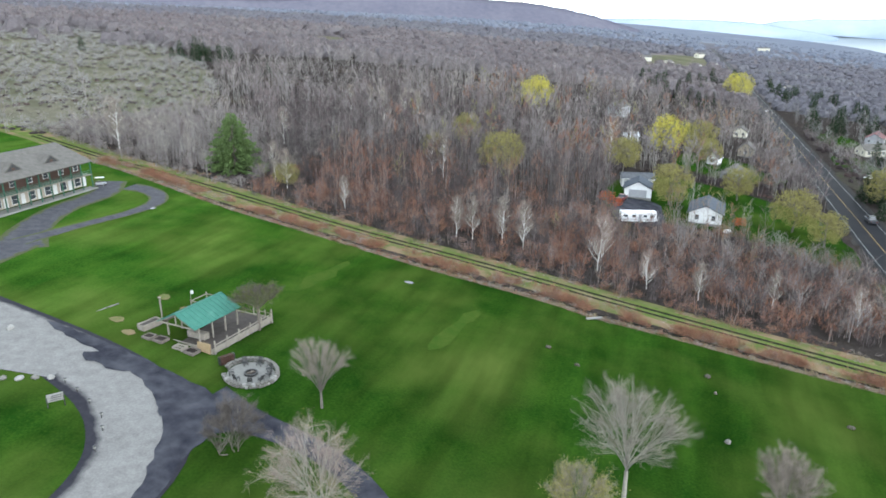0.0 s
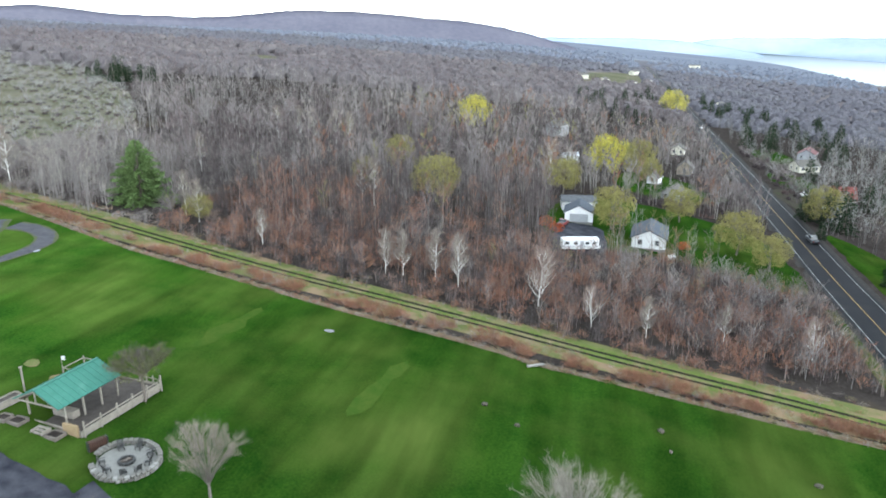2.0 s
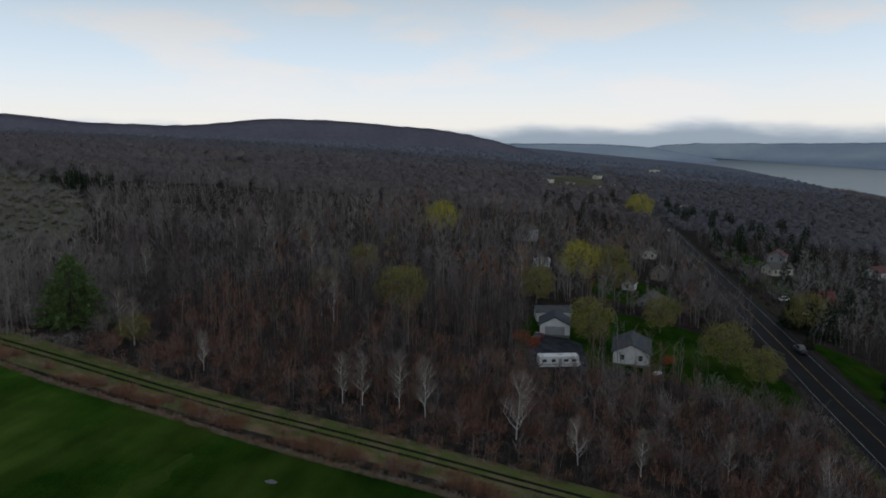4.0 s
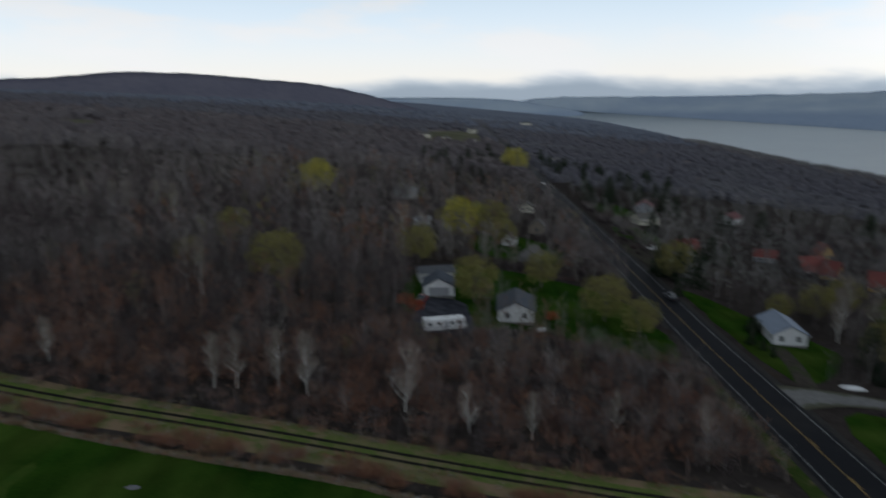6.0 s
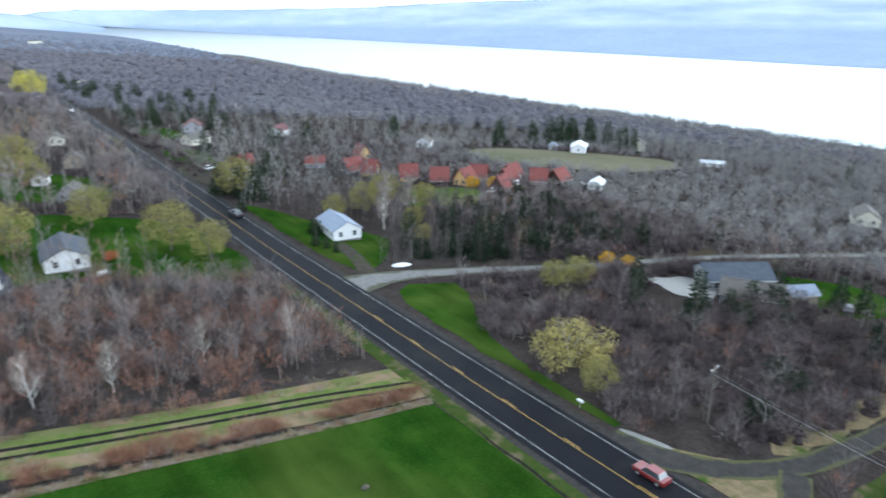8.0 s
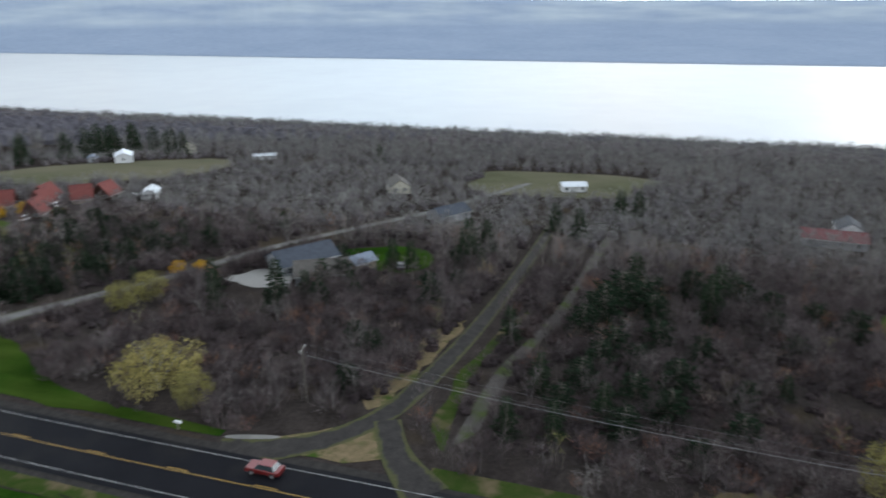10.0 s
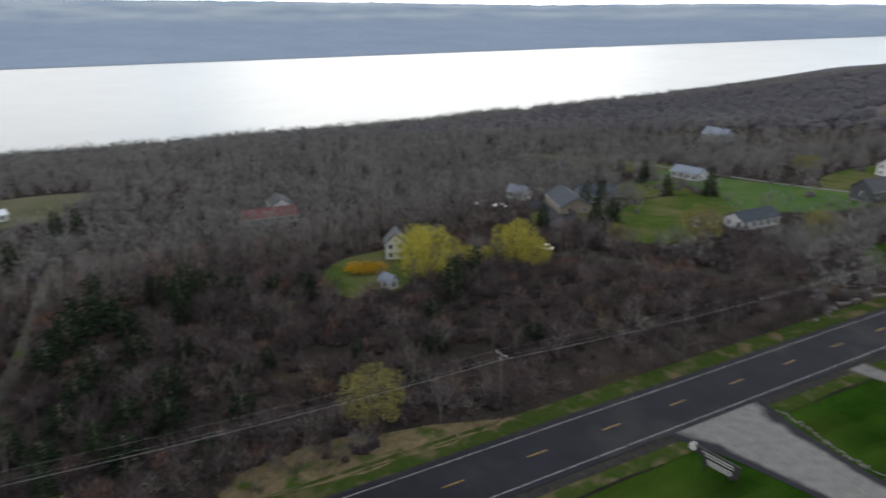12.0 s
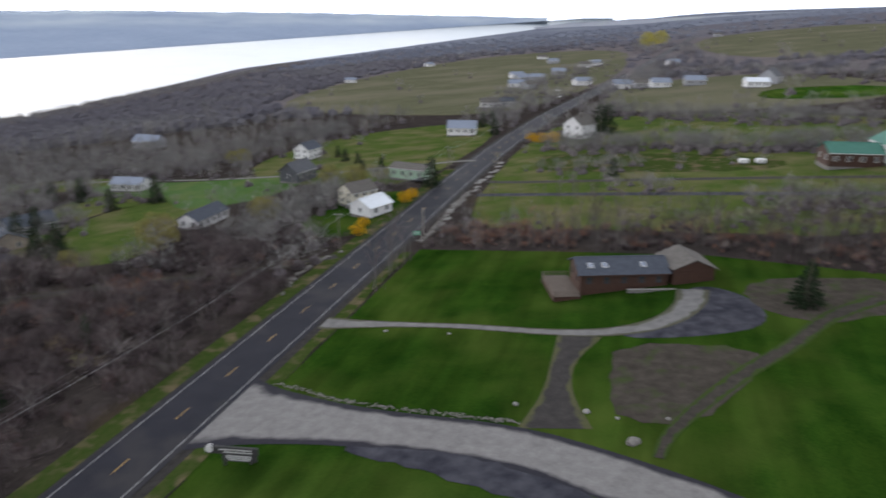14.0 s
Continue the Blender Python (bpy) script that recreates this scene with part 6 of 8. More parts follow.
near_shapes = [wood_shape(200 + k, 12.0, 2.0, 7, 115, 1.5, 0.045, 0.085, 0.3, 3) for k in range(10)]
mid_shapes = [wood_shape(300 + k, 12.5, 2.4, 5, 62, 2.0, 0.152, 0.11, 0.2, 2) for k in range(10)]
far_shapes = [crown_shape(400 + k, 12.0, 5.2, 18, 2.0, 0.36, 0.18, 0.15, 0.62, 0.6, 3, 0) for k in range(8)]
woods("bare_woods", 68, 190, lambda r: 3.0 + max(0, r - 120) * 0.012, near_shapes, 1, "bare grey-brown spring woods with thin stems")
woods("bare_woods", 190, 480, lambda r: 4.5 + (r - 190) * 0.016, mid_shapes, 2, "bare grey-brown woods on a slope")
remote_shapes = [crown_shape(450 + k, 12.0, 6.5, 9, 2.4, 0.7, 0.18, 0.15, 0.58, 0.6, 3, 0) for k in range(8)]
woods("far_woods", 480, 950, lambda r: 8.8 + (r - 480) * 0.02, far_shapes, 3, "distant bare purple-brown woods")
# from 950 m outwards the materials hold the haze in their colour
woods("far_woods", 950, 1500, lambda r: 18 + (r - 950) * 0.02, remote_shapes, 4, "distant bare woods with grey-blue haze in their colour", ("fartwigs", "stems", "thicket", "farcanopy"))
woods("far_woods", 1500, 3400, lambda r: 30 + (r - 1500) * 0.03, remote_shapes, 5, "remote bare woods with blue-grey haze in their colour", ("remotetwigs", "stems", "thicket", "remotecanopy"))

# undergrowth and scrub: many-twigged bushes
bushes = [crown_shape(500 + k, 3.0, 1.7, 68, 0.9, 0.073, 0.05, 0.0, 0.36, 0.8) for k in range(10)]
tufts = [shrub_shape(520 + k, 1.6, 1.5, 46, 0.05) for k in range(8)]
rng = np.random.default_rng(9)


def bush_tint(n, red, mean=0.22, spread=0.15):
    return np.where(rng.random(n) < red, rng.uniform(0.70, 0.83, n), np.clip(rng.normal(mean, spread, n), 0.0, 0.62))


p = np.column_stack((rng.uniform(-170, 53, 7000), rng.uniform(80, 190, 7000)))
edge_y = np.interp(p[:, 0], [q[0] for q in TRACK[::-1]], [q[1] for q in TRACK[::-1]])
rear = p[:, 1] - edge_y
p = p[(rear > 2.7) & (rng.random(len(p)) < np.interp(rear, [4, 28, 45, 75], [1.0, 0.8, 0.35, 0.12])) & wooded(p[:, 0], p[:, 1])]
rear = p[:, 1] - np.interp(p[:, 0], [q[0] for q in TRACK[::-1]], [q[1] for q in TRACK[::-1]])
edge_bushes = [crown_shape(530 + k, 2.8, 1.6, 96, 0.8, 0.055, 0.05, 0.0, 0.0, 0.8) for k in range(8)]
scatter("undergrowth", edge_bushes, p, rng.uniform(0.6, 1.3, len(p)) * np.interp(rear, [5, 8, 14, 30], [0.7, 1.15, 1.35, 1.2]), np.where(p[:, 0] < -92, np.clip(rng.normal(0.42, 0.12, len(p)), 0.1, 0.62), bush_tint(len(p), 0.62, 0.08, 0.09)), "tangled red-brown undergrowth at the edge of woods", "undergrowth")
tx = rng.uniform(-135, 51, 1500)
ty = np.interp(tx, [q[0] for q in FIELD_N[::-1]], [q[1] for q in FIELD_N[::-1]])
wide = np.interp(tx, [-135, -60, -10, 50], [3.6, 4.0, 4.2, 3.0])
p = np.column_stack((tx, ty + 2.1 + rng.uniform(0, 1, len(tx)) ** 1.3 * (wide - 0.6)))
p = p[field_noise(p, 7, 4) > -0.12]
scatter("hedge_brush", tufts, p, rng.uniform(0.5, 1.15, len(p)), np.where(rng.random(len(p)) < 0.72, rng.uniform(0.76, 0.84, len(p)), rng.uniform(0.56, 0.94, len(p))), "reddish-brown dry brush along a field ditch", "brush")
p = np.column_stack((rng.uniform(66.5, 160, 6400), rng.uniform(-150, 120, 6400)))
p = p[wooded(p[:, 0], p[:, 1])]
n = field_noise(p, 22, 8)
keep = (n > -0.42) & (rng.random(len(p)) < 0.8)
p, n = p[keep], n[keep]
big = rng.uniform(0.55, 1.25, len(p)) * (1 + 0.35 * n) * np.interp(p[:, 0], [67, 72, 110, 150], [0.55, 1.0, 1.3, 1.5])
tone = np.clip(bush_tint(len(p), 0.06, 0.13, 0.12) + 0.2 * n, 0, 0.9)
fringe = p[:, 0] < 76
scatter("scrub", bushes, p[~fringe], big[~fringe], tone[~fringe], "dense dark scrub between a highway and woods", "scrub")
scatter("scrub", edge_bushes, p[fringe], big[fringe], tone[fringe], "low dark scrub beside a highway", "scrub")
own = np.random.default_rng(63)
q = np.column_stack((own.uniform(68, 102, 420), own.uniform(37, 92, 420)))
q = q[wooded(q[:, 0], q[:, 1])]
scatter("scrub", edge_bushes, q, own.uniform(0.7, 1.5, len(q)), np.clip(own.normal(0.2, 0.16, len(q)), 0, 0.8), "tangled bare scrub between lanes", "scrub")
k = rng.uniform(0, 1, 1700)
tx = -150 + k * 200
ty = np.interp(tx, [q[0] for q in TRACK[::-1]], [q[1] for q in TRACK[::-1]])
p = np.column_stack((tx, ty + np.where(rng.random(1700) < 0.5, rng.uniform(-5.6, -1.9, 1700), rng.uniform(2.2, 7.5, 1700))))
p = p[field_noise(p, 9, 17) > -0.05]
wisps = [shrub_shape(540 + k, 1.0, 1.7, 22, 0.07) for k in range(6)]
mx = rng.uniform(-150, 50, 1000)
my = np.interp(mx, [q[0] for q in FIELD_N[::-1]], [q[1] for q in FIELD_N[::-1]])
p = np.concatenate((p, np.column_stack((mx, my + 0.1 + rng.uniform(0, 1, 1000) ** 1.6 * 1.0))))
scatter("dry_grass_tufts", wisps, p, rng.uniform(0.35, 0.8, len(p)), np.where(rng.random(len(p)) < 0.3, 0.8, np.where(rng.random(len(p)) < 0.6, rng.uniform(0.60, 0.68, len(p)), rng.uniform(0.86, 0.94, len(p)))), "tufts of straw and red-brown dead grass on a bank", "grass")
own = np.random.default_rng(87)
q = np.column_stack((own.uniform(67.8, 78, 420), own.uniform(-45, -5, 420)))
q = q[inside([(67.4, -8), (67.4, -46), (69.5, -44), (74.5, -29), (78, -14), (73, -5)], q[:, 0], q[:, 1])]
scatter("dry_grass_tufts", wisps, q, own.uniform(0.25, 0.5, len(q)), own.uniform(0.6, 0.92, len(q)), "tufts of straw grass beside a highway", "grass")
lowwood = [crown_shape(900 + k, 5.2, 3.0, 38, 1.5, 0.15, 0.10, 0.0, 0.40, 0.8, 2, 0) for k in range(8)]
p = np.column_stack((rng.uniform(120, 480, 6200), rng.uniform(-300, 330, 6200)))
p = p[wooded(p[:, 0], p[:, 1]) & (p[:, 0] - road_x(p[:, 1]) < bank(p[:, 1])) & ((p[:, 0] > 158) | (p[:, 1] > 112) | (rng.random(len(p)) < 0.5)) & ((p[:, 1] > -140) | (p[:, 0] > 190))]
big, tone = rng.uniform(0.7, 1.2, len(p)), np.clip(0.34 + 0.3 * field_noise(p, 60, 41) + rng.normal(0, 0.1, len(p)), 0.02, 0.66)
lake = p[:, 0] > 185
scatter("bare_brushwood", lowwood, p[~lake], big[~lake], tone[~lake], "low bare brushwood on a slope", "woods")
# brushwood nearer the lake takes the twig colour with painted haze
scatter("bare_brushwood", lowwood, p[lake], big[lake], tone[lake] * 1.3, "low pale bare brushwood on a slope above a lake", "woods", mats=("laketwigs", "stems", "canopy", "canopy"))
scrub_bushes = [crown_shape(930 + k, 5.2, 3.2, 40, 1.4, 0.15, 0.10, 0.0, 0.16, 0.8, 2, 0) for k in range(8)]
own = np.random.default_rng(61)
q = np.column_stack((own.uniform(-520, -150, 6800), own.uniform(110, 430, 6800)))
q = q[inside(SCRUBLAND, q[:, 0], q[:, 1])]
q = q[field_noise(q, 30, 23) > -0.30]
scatter("scrub", scrub_bushes, q, own.uniform(0.35, 0.85, len(q)), np.clip(own.normal(0.53, 0.07, len(q)), 0.1, 0.62), "low grey bushes on an open slope", "scrub", mats=("laketwigs", "stems", "thicket", "canopy"))
sx = rng.uniform(-60, 49, 800)
p = np.column_stack((sx, np.interp(sx, [-60, -38, -12, 16, 50], [-121, -124, -137, -140.5, -144]) - rng.uniform(0, 1, 800) * 17))
p = p[field_noise(p, 8, 12) > -0.12]
scatter("hedge_brush", bushes, p, rng.uniform(0.25, 0.95, len(p)), bush_tint(len(p), 0.6, 0.36), "brown brush and saplings along a lot line", "brush")

bushy = [wood_shape(600 + k, 6.6, 2.6, 11, 170, 1.1, 0.045, 0.08, 0.15) for k in range(8)]
p = np.column_stack((rng.uniform(-60, 51, 420), rng.uniform(86, 134, 420)))
edge_y = np.interp(p[:, 0], [q[0] for q in TRACK[::-1]], [q[1] for q in TRACK[::-1]])
p = p[(p[:, 1] > edge_y + 6.5) & wooded(p[:, 0], p[:, 1]) & (rng.random(len(p)) < np.interp(p[:, 0], [-60, -10, 15, 50], [0.15, 0.3, 0.8, 1.0]))]
scatter("bare_thicket", bushy, p, rng.uniform(0.55, 0.95, len(p)), np.clip(rng.normal(0.40, 0.15, len(p)), 0.1, 0.85), "pale grey bare thicket beside a highway", "thicket")
p = np.column_stack((rng.uniform(69, 140, 900), rng.uniform(-130, 112, 900)))
p = p[wooded(p[:, 0], p[:, 1]) & (field_noise(p, 20, 31) > -0.05)]
scatter("bare_thicket", bushy, p, rng.uniform(0.5, 0.95, len(p)), np.clip(rng.normal(0.22, 0.13, len(p)), 0.02, 0.6), "bare scrub trees between a highway and woods", "thicket")


# PALE has haze put into its twig colour, for plants to the south
DARK, PALE = ("twigs", "stems", "thicket", "canopy"), ("laketwigs", "stems", "canopy", "canopy")
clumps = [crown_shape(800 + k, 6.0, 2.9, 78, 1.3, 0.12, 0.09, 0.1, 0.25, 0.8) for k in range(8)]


def hedge(points, step, wide, size, tint, seed, label):
    """A ragged row of small trees and bushes along a line."""
    r = np.random.default_rng(seed)
    pts = np.array(points, float)
    seg = np.concatenate(([0], np.cumsum(np.linalg.norm(np.diff(pts, axis=0), axis=1))))
    n = int(seg[-1] / step)
    d = r.uniform(0, seg[-1], n)
    q = np.column_stack((np.interp(d, seg, pts[:, 0]), np.interp(d, seg, pts[:, 1]))) + r.normal(0, wide, (n, 2))
    q = q[np.abs(q[:, 0] - road_x(q[:, 1])) > 8]
    south = pts[:, 1].mean() < -120
    scatter("hedgerow", clumps, q, r.uniform(0.6, 1.3, len(q)) * size, np.clip(r.normal(tint + (0.1 if south else 0), 0.14, len(q)), 0.02, 0.9), label, "hedge", mats=PALE if south else DARK)


hedge([(38, -268), (15, -259), (-10, -254), (-42, -240), (-70, -240), (-110, -235)], 0.75, 4.5, 1.1, 0.16, 71, "dark bare hedgerow behind a green strip")
hedge([(30, -380), (-24, -320), (-58, -302), (-90, -275), (-140, -262)], 1.0, 6.0, 1.1, 0.22, 72, "bare hedgerow between fields")
hedge([(30, -540), (-22, -600), (-68, -570), (-106, -470), (-150, -400)], 2.4, 9.0, 1.3, 0.22, 73, "bare tree belt between far fields")
hedge([(-2, 207), (14, 209), (32, 204), (48, 196)], 0.8, 1.2, 0.5, 0.05, 70, "dark bare hedge behind a house lawn")
hedge([(20, 212), (34, 216), (46, 208), (50, 228), (40, 262), (44, 290)], 1.6, 4.0, 1.0, 0.4, 69, "bare garden trees between cottages")
hedge([(72, 235), (80, 262), (74, 300), (72, 360)], 2.0, 5.0, 0.9, 0.35, 68, "bare trees beside roadside lots")
hedge([(-33, -170), (-50, -167)], 0.8, 2.5, 0.9, 0.15, 74, "dark bare thicket in a meadow")
hedge([(45, -150), (20, -163), (-15, -160), (-40, -152)], 2.2, 5.0, 0.6, 0.5, 75, "pale saplings in rough grass")
hedge([(73, -50), (76, -36), (79, -24), (81, -10), (76, -2)], 0.8, 1.3, 0.7, 0.2, 82, "low dark bare brush behind dry grass")
hedge([(73, -27.5), (71.5, -22), (73, -19)], 1.0, 1.2, 0.6, 0.3, 83, "low bare bushes in dry grass")
hedge([(90, -86), (86, -100), (84, -112), (92, -124)], 0.9, 4.0, 0.7, 0.2, 76, "dark bare scrub beside a lane")
hedge([(92, -136), (100, -150), (98, -165), (90, -178), (100, -196)], 0.9, 4.0, 1.1, 0.35, 77, "bare trees beside old houses")
hedge([(150, -118), (160, -136), (176, -172), (170, -200)], 2.4, 5.0, 1.0, 0.28, 78, "bare hedgerow along a meadow")
hedge([(270, -186), (220, -214), (178, -240), (160, -300), (150, -336), (200, -342)], 1.6, 8.0, 1.2, 0.25, 79, "bare woods edge behind meadows")
hedge([(45, -300), (52, -420), (20, -520), (0, -700)], 2.5, 12.0, 1.3, 0.35, 80, "bare trees along a highway")
hedge([(80, -330), (72, -420), (95, -560), (60, -800)], 2.5, 12.0, 1.2, 0.3, 81, "bare trees along a highway")
shore_shapes = [crown_shape(700 + k, 11.0, 5.0, 14, 2.2, 0.7, 0.14, 0.15, 0.58, 0.6, 3, 0) for k in range(8)]
sy = np.concatenate((rng.uniform(-1700, -350, 1100), rng.uniform(-350, 450, 1900), rng.uniform(450, 1800, 1000)))
p = np.column_stack((road_x(sy) + bank(sy) - 55 + rng.uniform(0, 1, len(sy)) ** 0.7 * 75, sy))
# shore woods use the haze-lifted twig colour too
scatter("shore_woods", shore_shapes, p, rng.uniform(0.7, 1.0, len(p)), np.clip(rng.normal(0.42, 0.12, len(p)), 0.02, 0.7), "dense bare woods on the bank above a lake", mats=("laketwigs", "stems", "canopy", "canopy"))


# loose trees and bushes in the meadows and round the houses to the south
def loose(x0, x1, y0, y1, n, size, seed, label, gate=-0.1, open_share=0.1):
    r = np.random.default_rng(seed)
    q = np.column_stack((r.uniform(x0, x1, n), r.uniform(y0, y1, n)))
    q = q[(np.abs(q[:, 0] - road_x(q[:, 1])) > 10) & (field_noise(q, 26, seed) > gate)]
    grass = np.zeros(len(q), bool)
    for _, poly in MEADOWS:
        grass |= inside(poly, q[:, 0], q[:, 1])
    q = q[~grass | (r.random(len(q)) < open_share)]
    for cx, cy, k in SPOTS:
        q = q[np.hypot(q[:, 0] - cx, q[:, 1] - cy) > k * 0.75]
    scatter("meadow_trees", clumps, q, r.uniform(0.35, 1.25, len(q)) * size, np.clip(r.normal(0.4, 0.18, len(q)), 0.02, 0.92), label, "trees", mats=PALE)


loose(-110, 48, -335, -158, 1500, 0.85, 91, "scattered bare trees and bushes in rough meadows", 0.24, 0.55)
loose(68, 250, -340, -118, 1500, 1.25, 92, "scattered bare trees round country houses", 0.1, 0.05)
loose(-300, 380, -1250, -350, 3000, 1.9, 93, "scattered bare trees and hedges between far fields", 0.16, 0.06)
saplings = [wood_shape(640 + k, 5.5, 0.9, 6, 46, 0.9, 0.05, 0.05, 0.25) for k in range(6)]
p = np.column_stack((rng.uniform(-75, 48, 260), rng.uniform(-190, -146, 260)))
p = p[field_noise(p, 18, 55) > 0.0]
scatter("saplings", saplings, p, rng.uniform(0.6, 1.3, len(p)), np.clip(rng.normal(0.3, 0.12, len(p)), 0.02, 0.6), "thin bare saplings in rough grass", "saplings")

# ---- houses and barns ----
def window_on(host, x, y, z, w, h, facing, mat="trim"):
    """A framed window on a wall; facing is the wall's outward turn in degrees."""
    f = bmesh.new()
    for cx, cz, sx, sz in ((0, h / 2 + 0.04, w + 0.2, 0.1), (0, -h / 2 - 0.04, w + 0.2, 0.1), (-w / 2 - 0.04, 0, 0.1, h), (w / 2 + 0.04, 0, 0.1, h), (0, 0, w, 0.05)):
        box(f, cx, 0, cz, sx, 0.10, sz)
    win = part("window", f, M[mat], host)
    win.matrix_local = pose(x, y, z, 0, 0, facing)
    part("pane", cubed(0, 0.0, 0, w, 0.05, h), M["glass"], win)
    return win


def house(name, x, y, rot, length, width, eave, rise, wall, roof, label, category="house", long_n=4, end_n=2, storeys=1, over=0.45, door=True, chimney=False, group="", garage=False, trim="trim", base="concrete"):
    """A gabled building; its ridge runs along its own x axis."""
    c, s = math.cos(radians(rot)), math.sin(radians(rot))
    hs = [gz(x + c * a * length / 2 - s * b * width / 2, y + s * a * length / 2 + c * b * width / 2) for a in (-1, 1) for b in (-1, 1)]
    z0 = max(hs) - 0.1 if max(hs) - min(hs) < 1.0 else (max(hs) + min(hs)) / 2 + 0.3
    drop = z0 - min(hs) + 0.4
    h = thing(name, x, y, rot, label, category, group, z0)
    L, W = length / 2, width / 2
    part("foundation", cubed(0, 0, (0.15 - drop) / 2, length - 0.06, width - 0.06, drop + 0.15), M[base], h)
    part("wall", swept(bmesh.new(), [(-W, 0.15), (W, 0.15), (W, eave), (0, eave + rise), (-W, eave)], -L, L), M[wall], h)
    slope = math.atan2(rise, W)
    run = (W + over) / math.cos(slope)
    for side in (-1, 1):
        r = cubed(0, side * (W + over) / 2, 0, length + 2 * over, run, 0.16, rx=-side * math.degrees(slope))
        bmesh.ops.translate(r, verts=r.verts, vec=(0, 0, eave + rise - (W + over) / 2 * math.tan(slope) + 0.10))
        rp = part("roof", r, M[roof], h)
        part("fascia", cubed(0, side * (W + over + 0.02), eave - over * math.tan(slope) + 0.06, length + 2 * over, 0.05, 0.2), M[trim], rp)
    part("ridge_cap", cubed(0, 0, eave + rise + 0.19, length + 2 * over, 0.35, 0.07), M[roof], h)
    wh = min(1.25, (eave / storeys) * 0.48)
    for st in range(storeys):
        zc = (st + 0.56) * eave / storeys + 0.1
        for side in (-1, 1):
            for i in range(long_n):
                px = -L + (i + 0.5) * length / long_n
                if door and st == 0 and side == -1 and i == long_n // 2:
                    d = part("door", cubed(px, side * (W + 0.02), 1.17, 0.95, 0.10, 2.04), M["trim"], h)
                    part("door_handle", rodded((px + 0.35, side * (W + 0.07), 1.1), (px + 0.35, side * (W + 0.15), 1.1), 0.03), M["darkmetal"], d)
                else:
                    window_on(h, px, side * W, zc, 1.0, wh, 0, trim)
        for side in (-1, 1):
            if garage and side == -1 and st == 0:
                g = bmesh.new()
                for k in range(4):
                    box(g, side * (L + 0.03), 0, 0.45 + k * 0.55, 0.08, min(width * 0.66, 5.0), 0.53)
                part("garage_door", g, M["brown" if wall == "brown" else "grey"], h)
                continue
            for i in range(end_n):
                py = -W + (i + 0.5) * width / end_n
                window_on(h, side * L, py, zc, 0.95, wh, 90, trim)
    if chimney:
        ch = part("chimney", cubed(L * 0.3, W * 0.25, eave + rise + 0.3, 0.7, 0.7, 1.8), M["stone"], h)
        part("chimney_cap", cubed(L * 0.3, W * 0.25, eave + rise + 1.24, 0.85, 0.85, 0.1), M["concrete"], ch)
    return h


WHITE_FAR = "far white clapboard house with a grey roof"
house("house", 16.0, 158.5, 85, 12.5, 8.2, 2.9, 1.9, "white", "slate", "white ranch house with a blue-grey shingle roof", "house", 5, 2)
house("garage", -2.6, 171.0, 91, 8.5, 7.6, 2.7, 2.0, "white", "slate", "white garage with a gabled blue-grey roof", "garage", 2, 1, door=False, garage=True)
house("shed", -3.6, 182.5, 10, 9.5, 5.5, 2.8, 1.2, "white", "charcoal", "low outbuilding with a dark roof behind a garage", "shed", 2, 1)
house("house", 36, 275, 80, 7, 6, 3.0, 2.6, "tan", "greyroof", "small tan gabled farmhouse among budding trees", "house", 2, 1)
house("house", 27, 221, 70, 8, 6, 2.4, 2.0, "grey", "greyroof", "weathered grey cottage under trees", "house", 3, 2)
house("shed", 22, 244, 70, 5, 4, 2.6, 1.8, "white", "greyroof", "small white shed under trees", "shed", 1, 1)
house("house", -21, 334, 60, 10, 7, 5.2, 2.6, "grey", "greyroof", "grey two-storey house in bare woods", "house", 3, 2, 2)
house("shed", -10.7, 265, 20, 6, 4, 2.2, 1.2, "white", "whitemetal", "small white shed at the edge of woods", "shed", 1, 1)
house("house", 79.4, 157.3, 82, 13, 7.4, 2.8, 1.9, "white", "paleslate", "long white house with a pale blue-grey roof", "house", 4, 2)
house("house", 142.5, 83, -35, 15, 10, 2.8, 2.4, "grey", "slate", "low house with dark slate-coloured roofs", "house", 4, 2)
house("house_wing", 134.5, 73.5, -62, 12, 8, 2.6, 2.2, "grey", "greyroof", "low house wing with a weathered grey roof", "house", 3, 2)
house("shed", 146, 69, -30, 6, 4.5, 2.3, 1.3, "tan", "paleslate", "small garden shed with a pale roof", "shed", 1, 1)
house("house", 211, 66, -35, 12, 8, 2.6, 2.0, "grey", "slate", "pale grey house seen through bare trees", "house", 3, 2)
house("house", 255, 101, 30, 11, 8, 3.2, 2.6, "cream", "greyroof", "pale house seen through bare trees", "house", 3, 2)
house("barn", 286, 34, -70, 10, 5.5, 2.6, 1.2, "white", "whitemetal", "white metal shed by a field", "barn", 3, 1)
house("barn", 282, 261, 40, 12, 8, 3.4, 1.8, "white", "whitemetal", "large white barn before dark evergreens", "barn", 3, 1)
house("shed", 273, 272, 40, 6, 4, 2.4, 1.2, "grey", "paleslate", "small grey shed beside a barn", "shed", 1, 1)
house("house", 328, 257, 40, 8, 7, 4.4, 2.4, "cream", "greyroof", WHITE_FAR, "house", 2, 2, 2)
house("barn", 320, 203, -60, 12, 5, 2.2, 0.9, "white", "whitemetal", "low white shed by far woods", "barn", 3, 1)
house("house", 154, -66, -24, 5.6, 5.0, 4.4, 2.6, "white", "charcoal", "tall white gabled house beside yellow willows", "house", 2, 2, 2)
house("shed", 131.3, -54, 20, 3.2, 2.6, 2.1, 1.1, "white", "paleslate", "small white garden shed on a lawn", "shed", 1, 1)
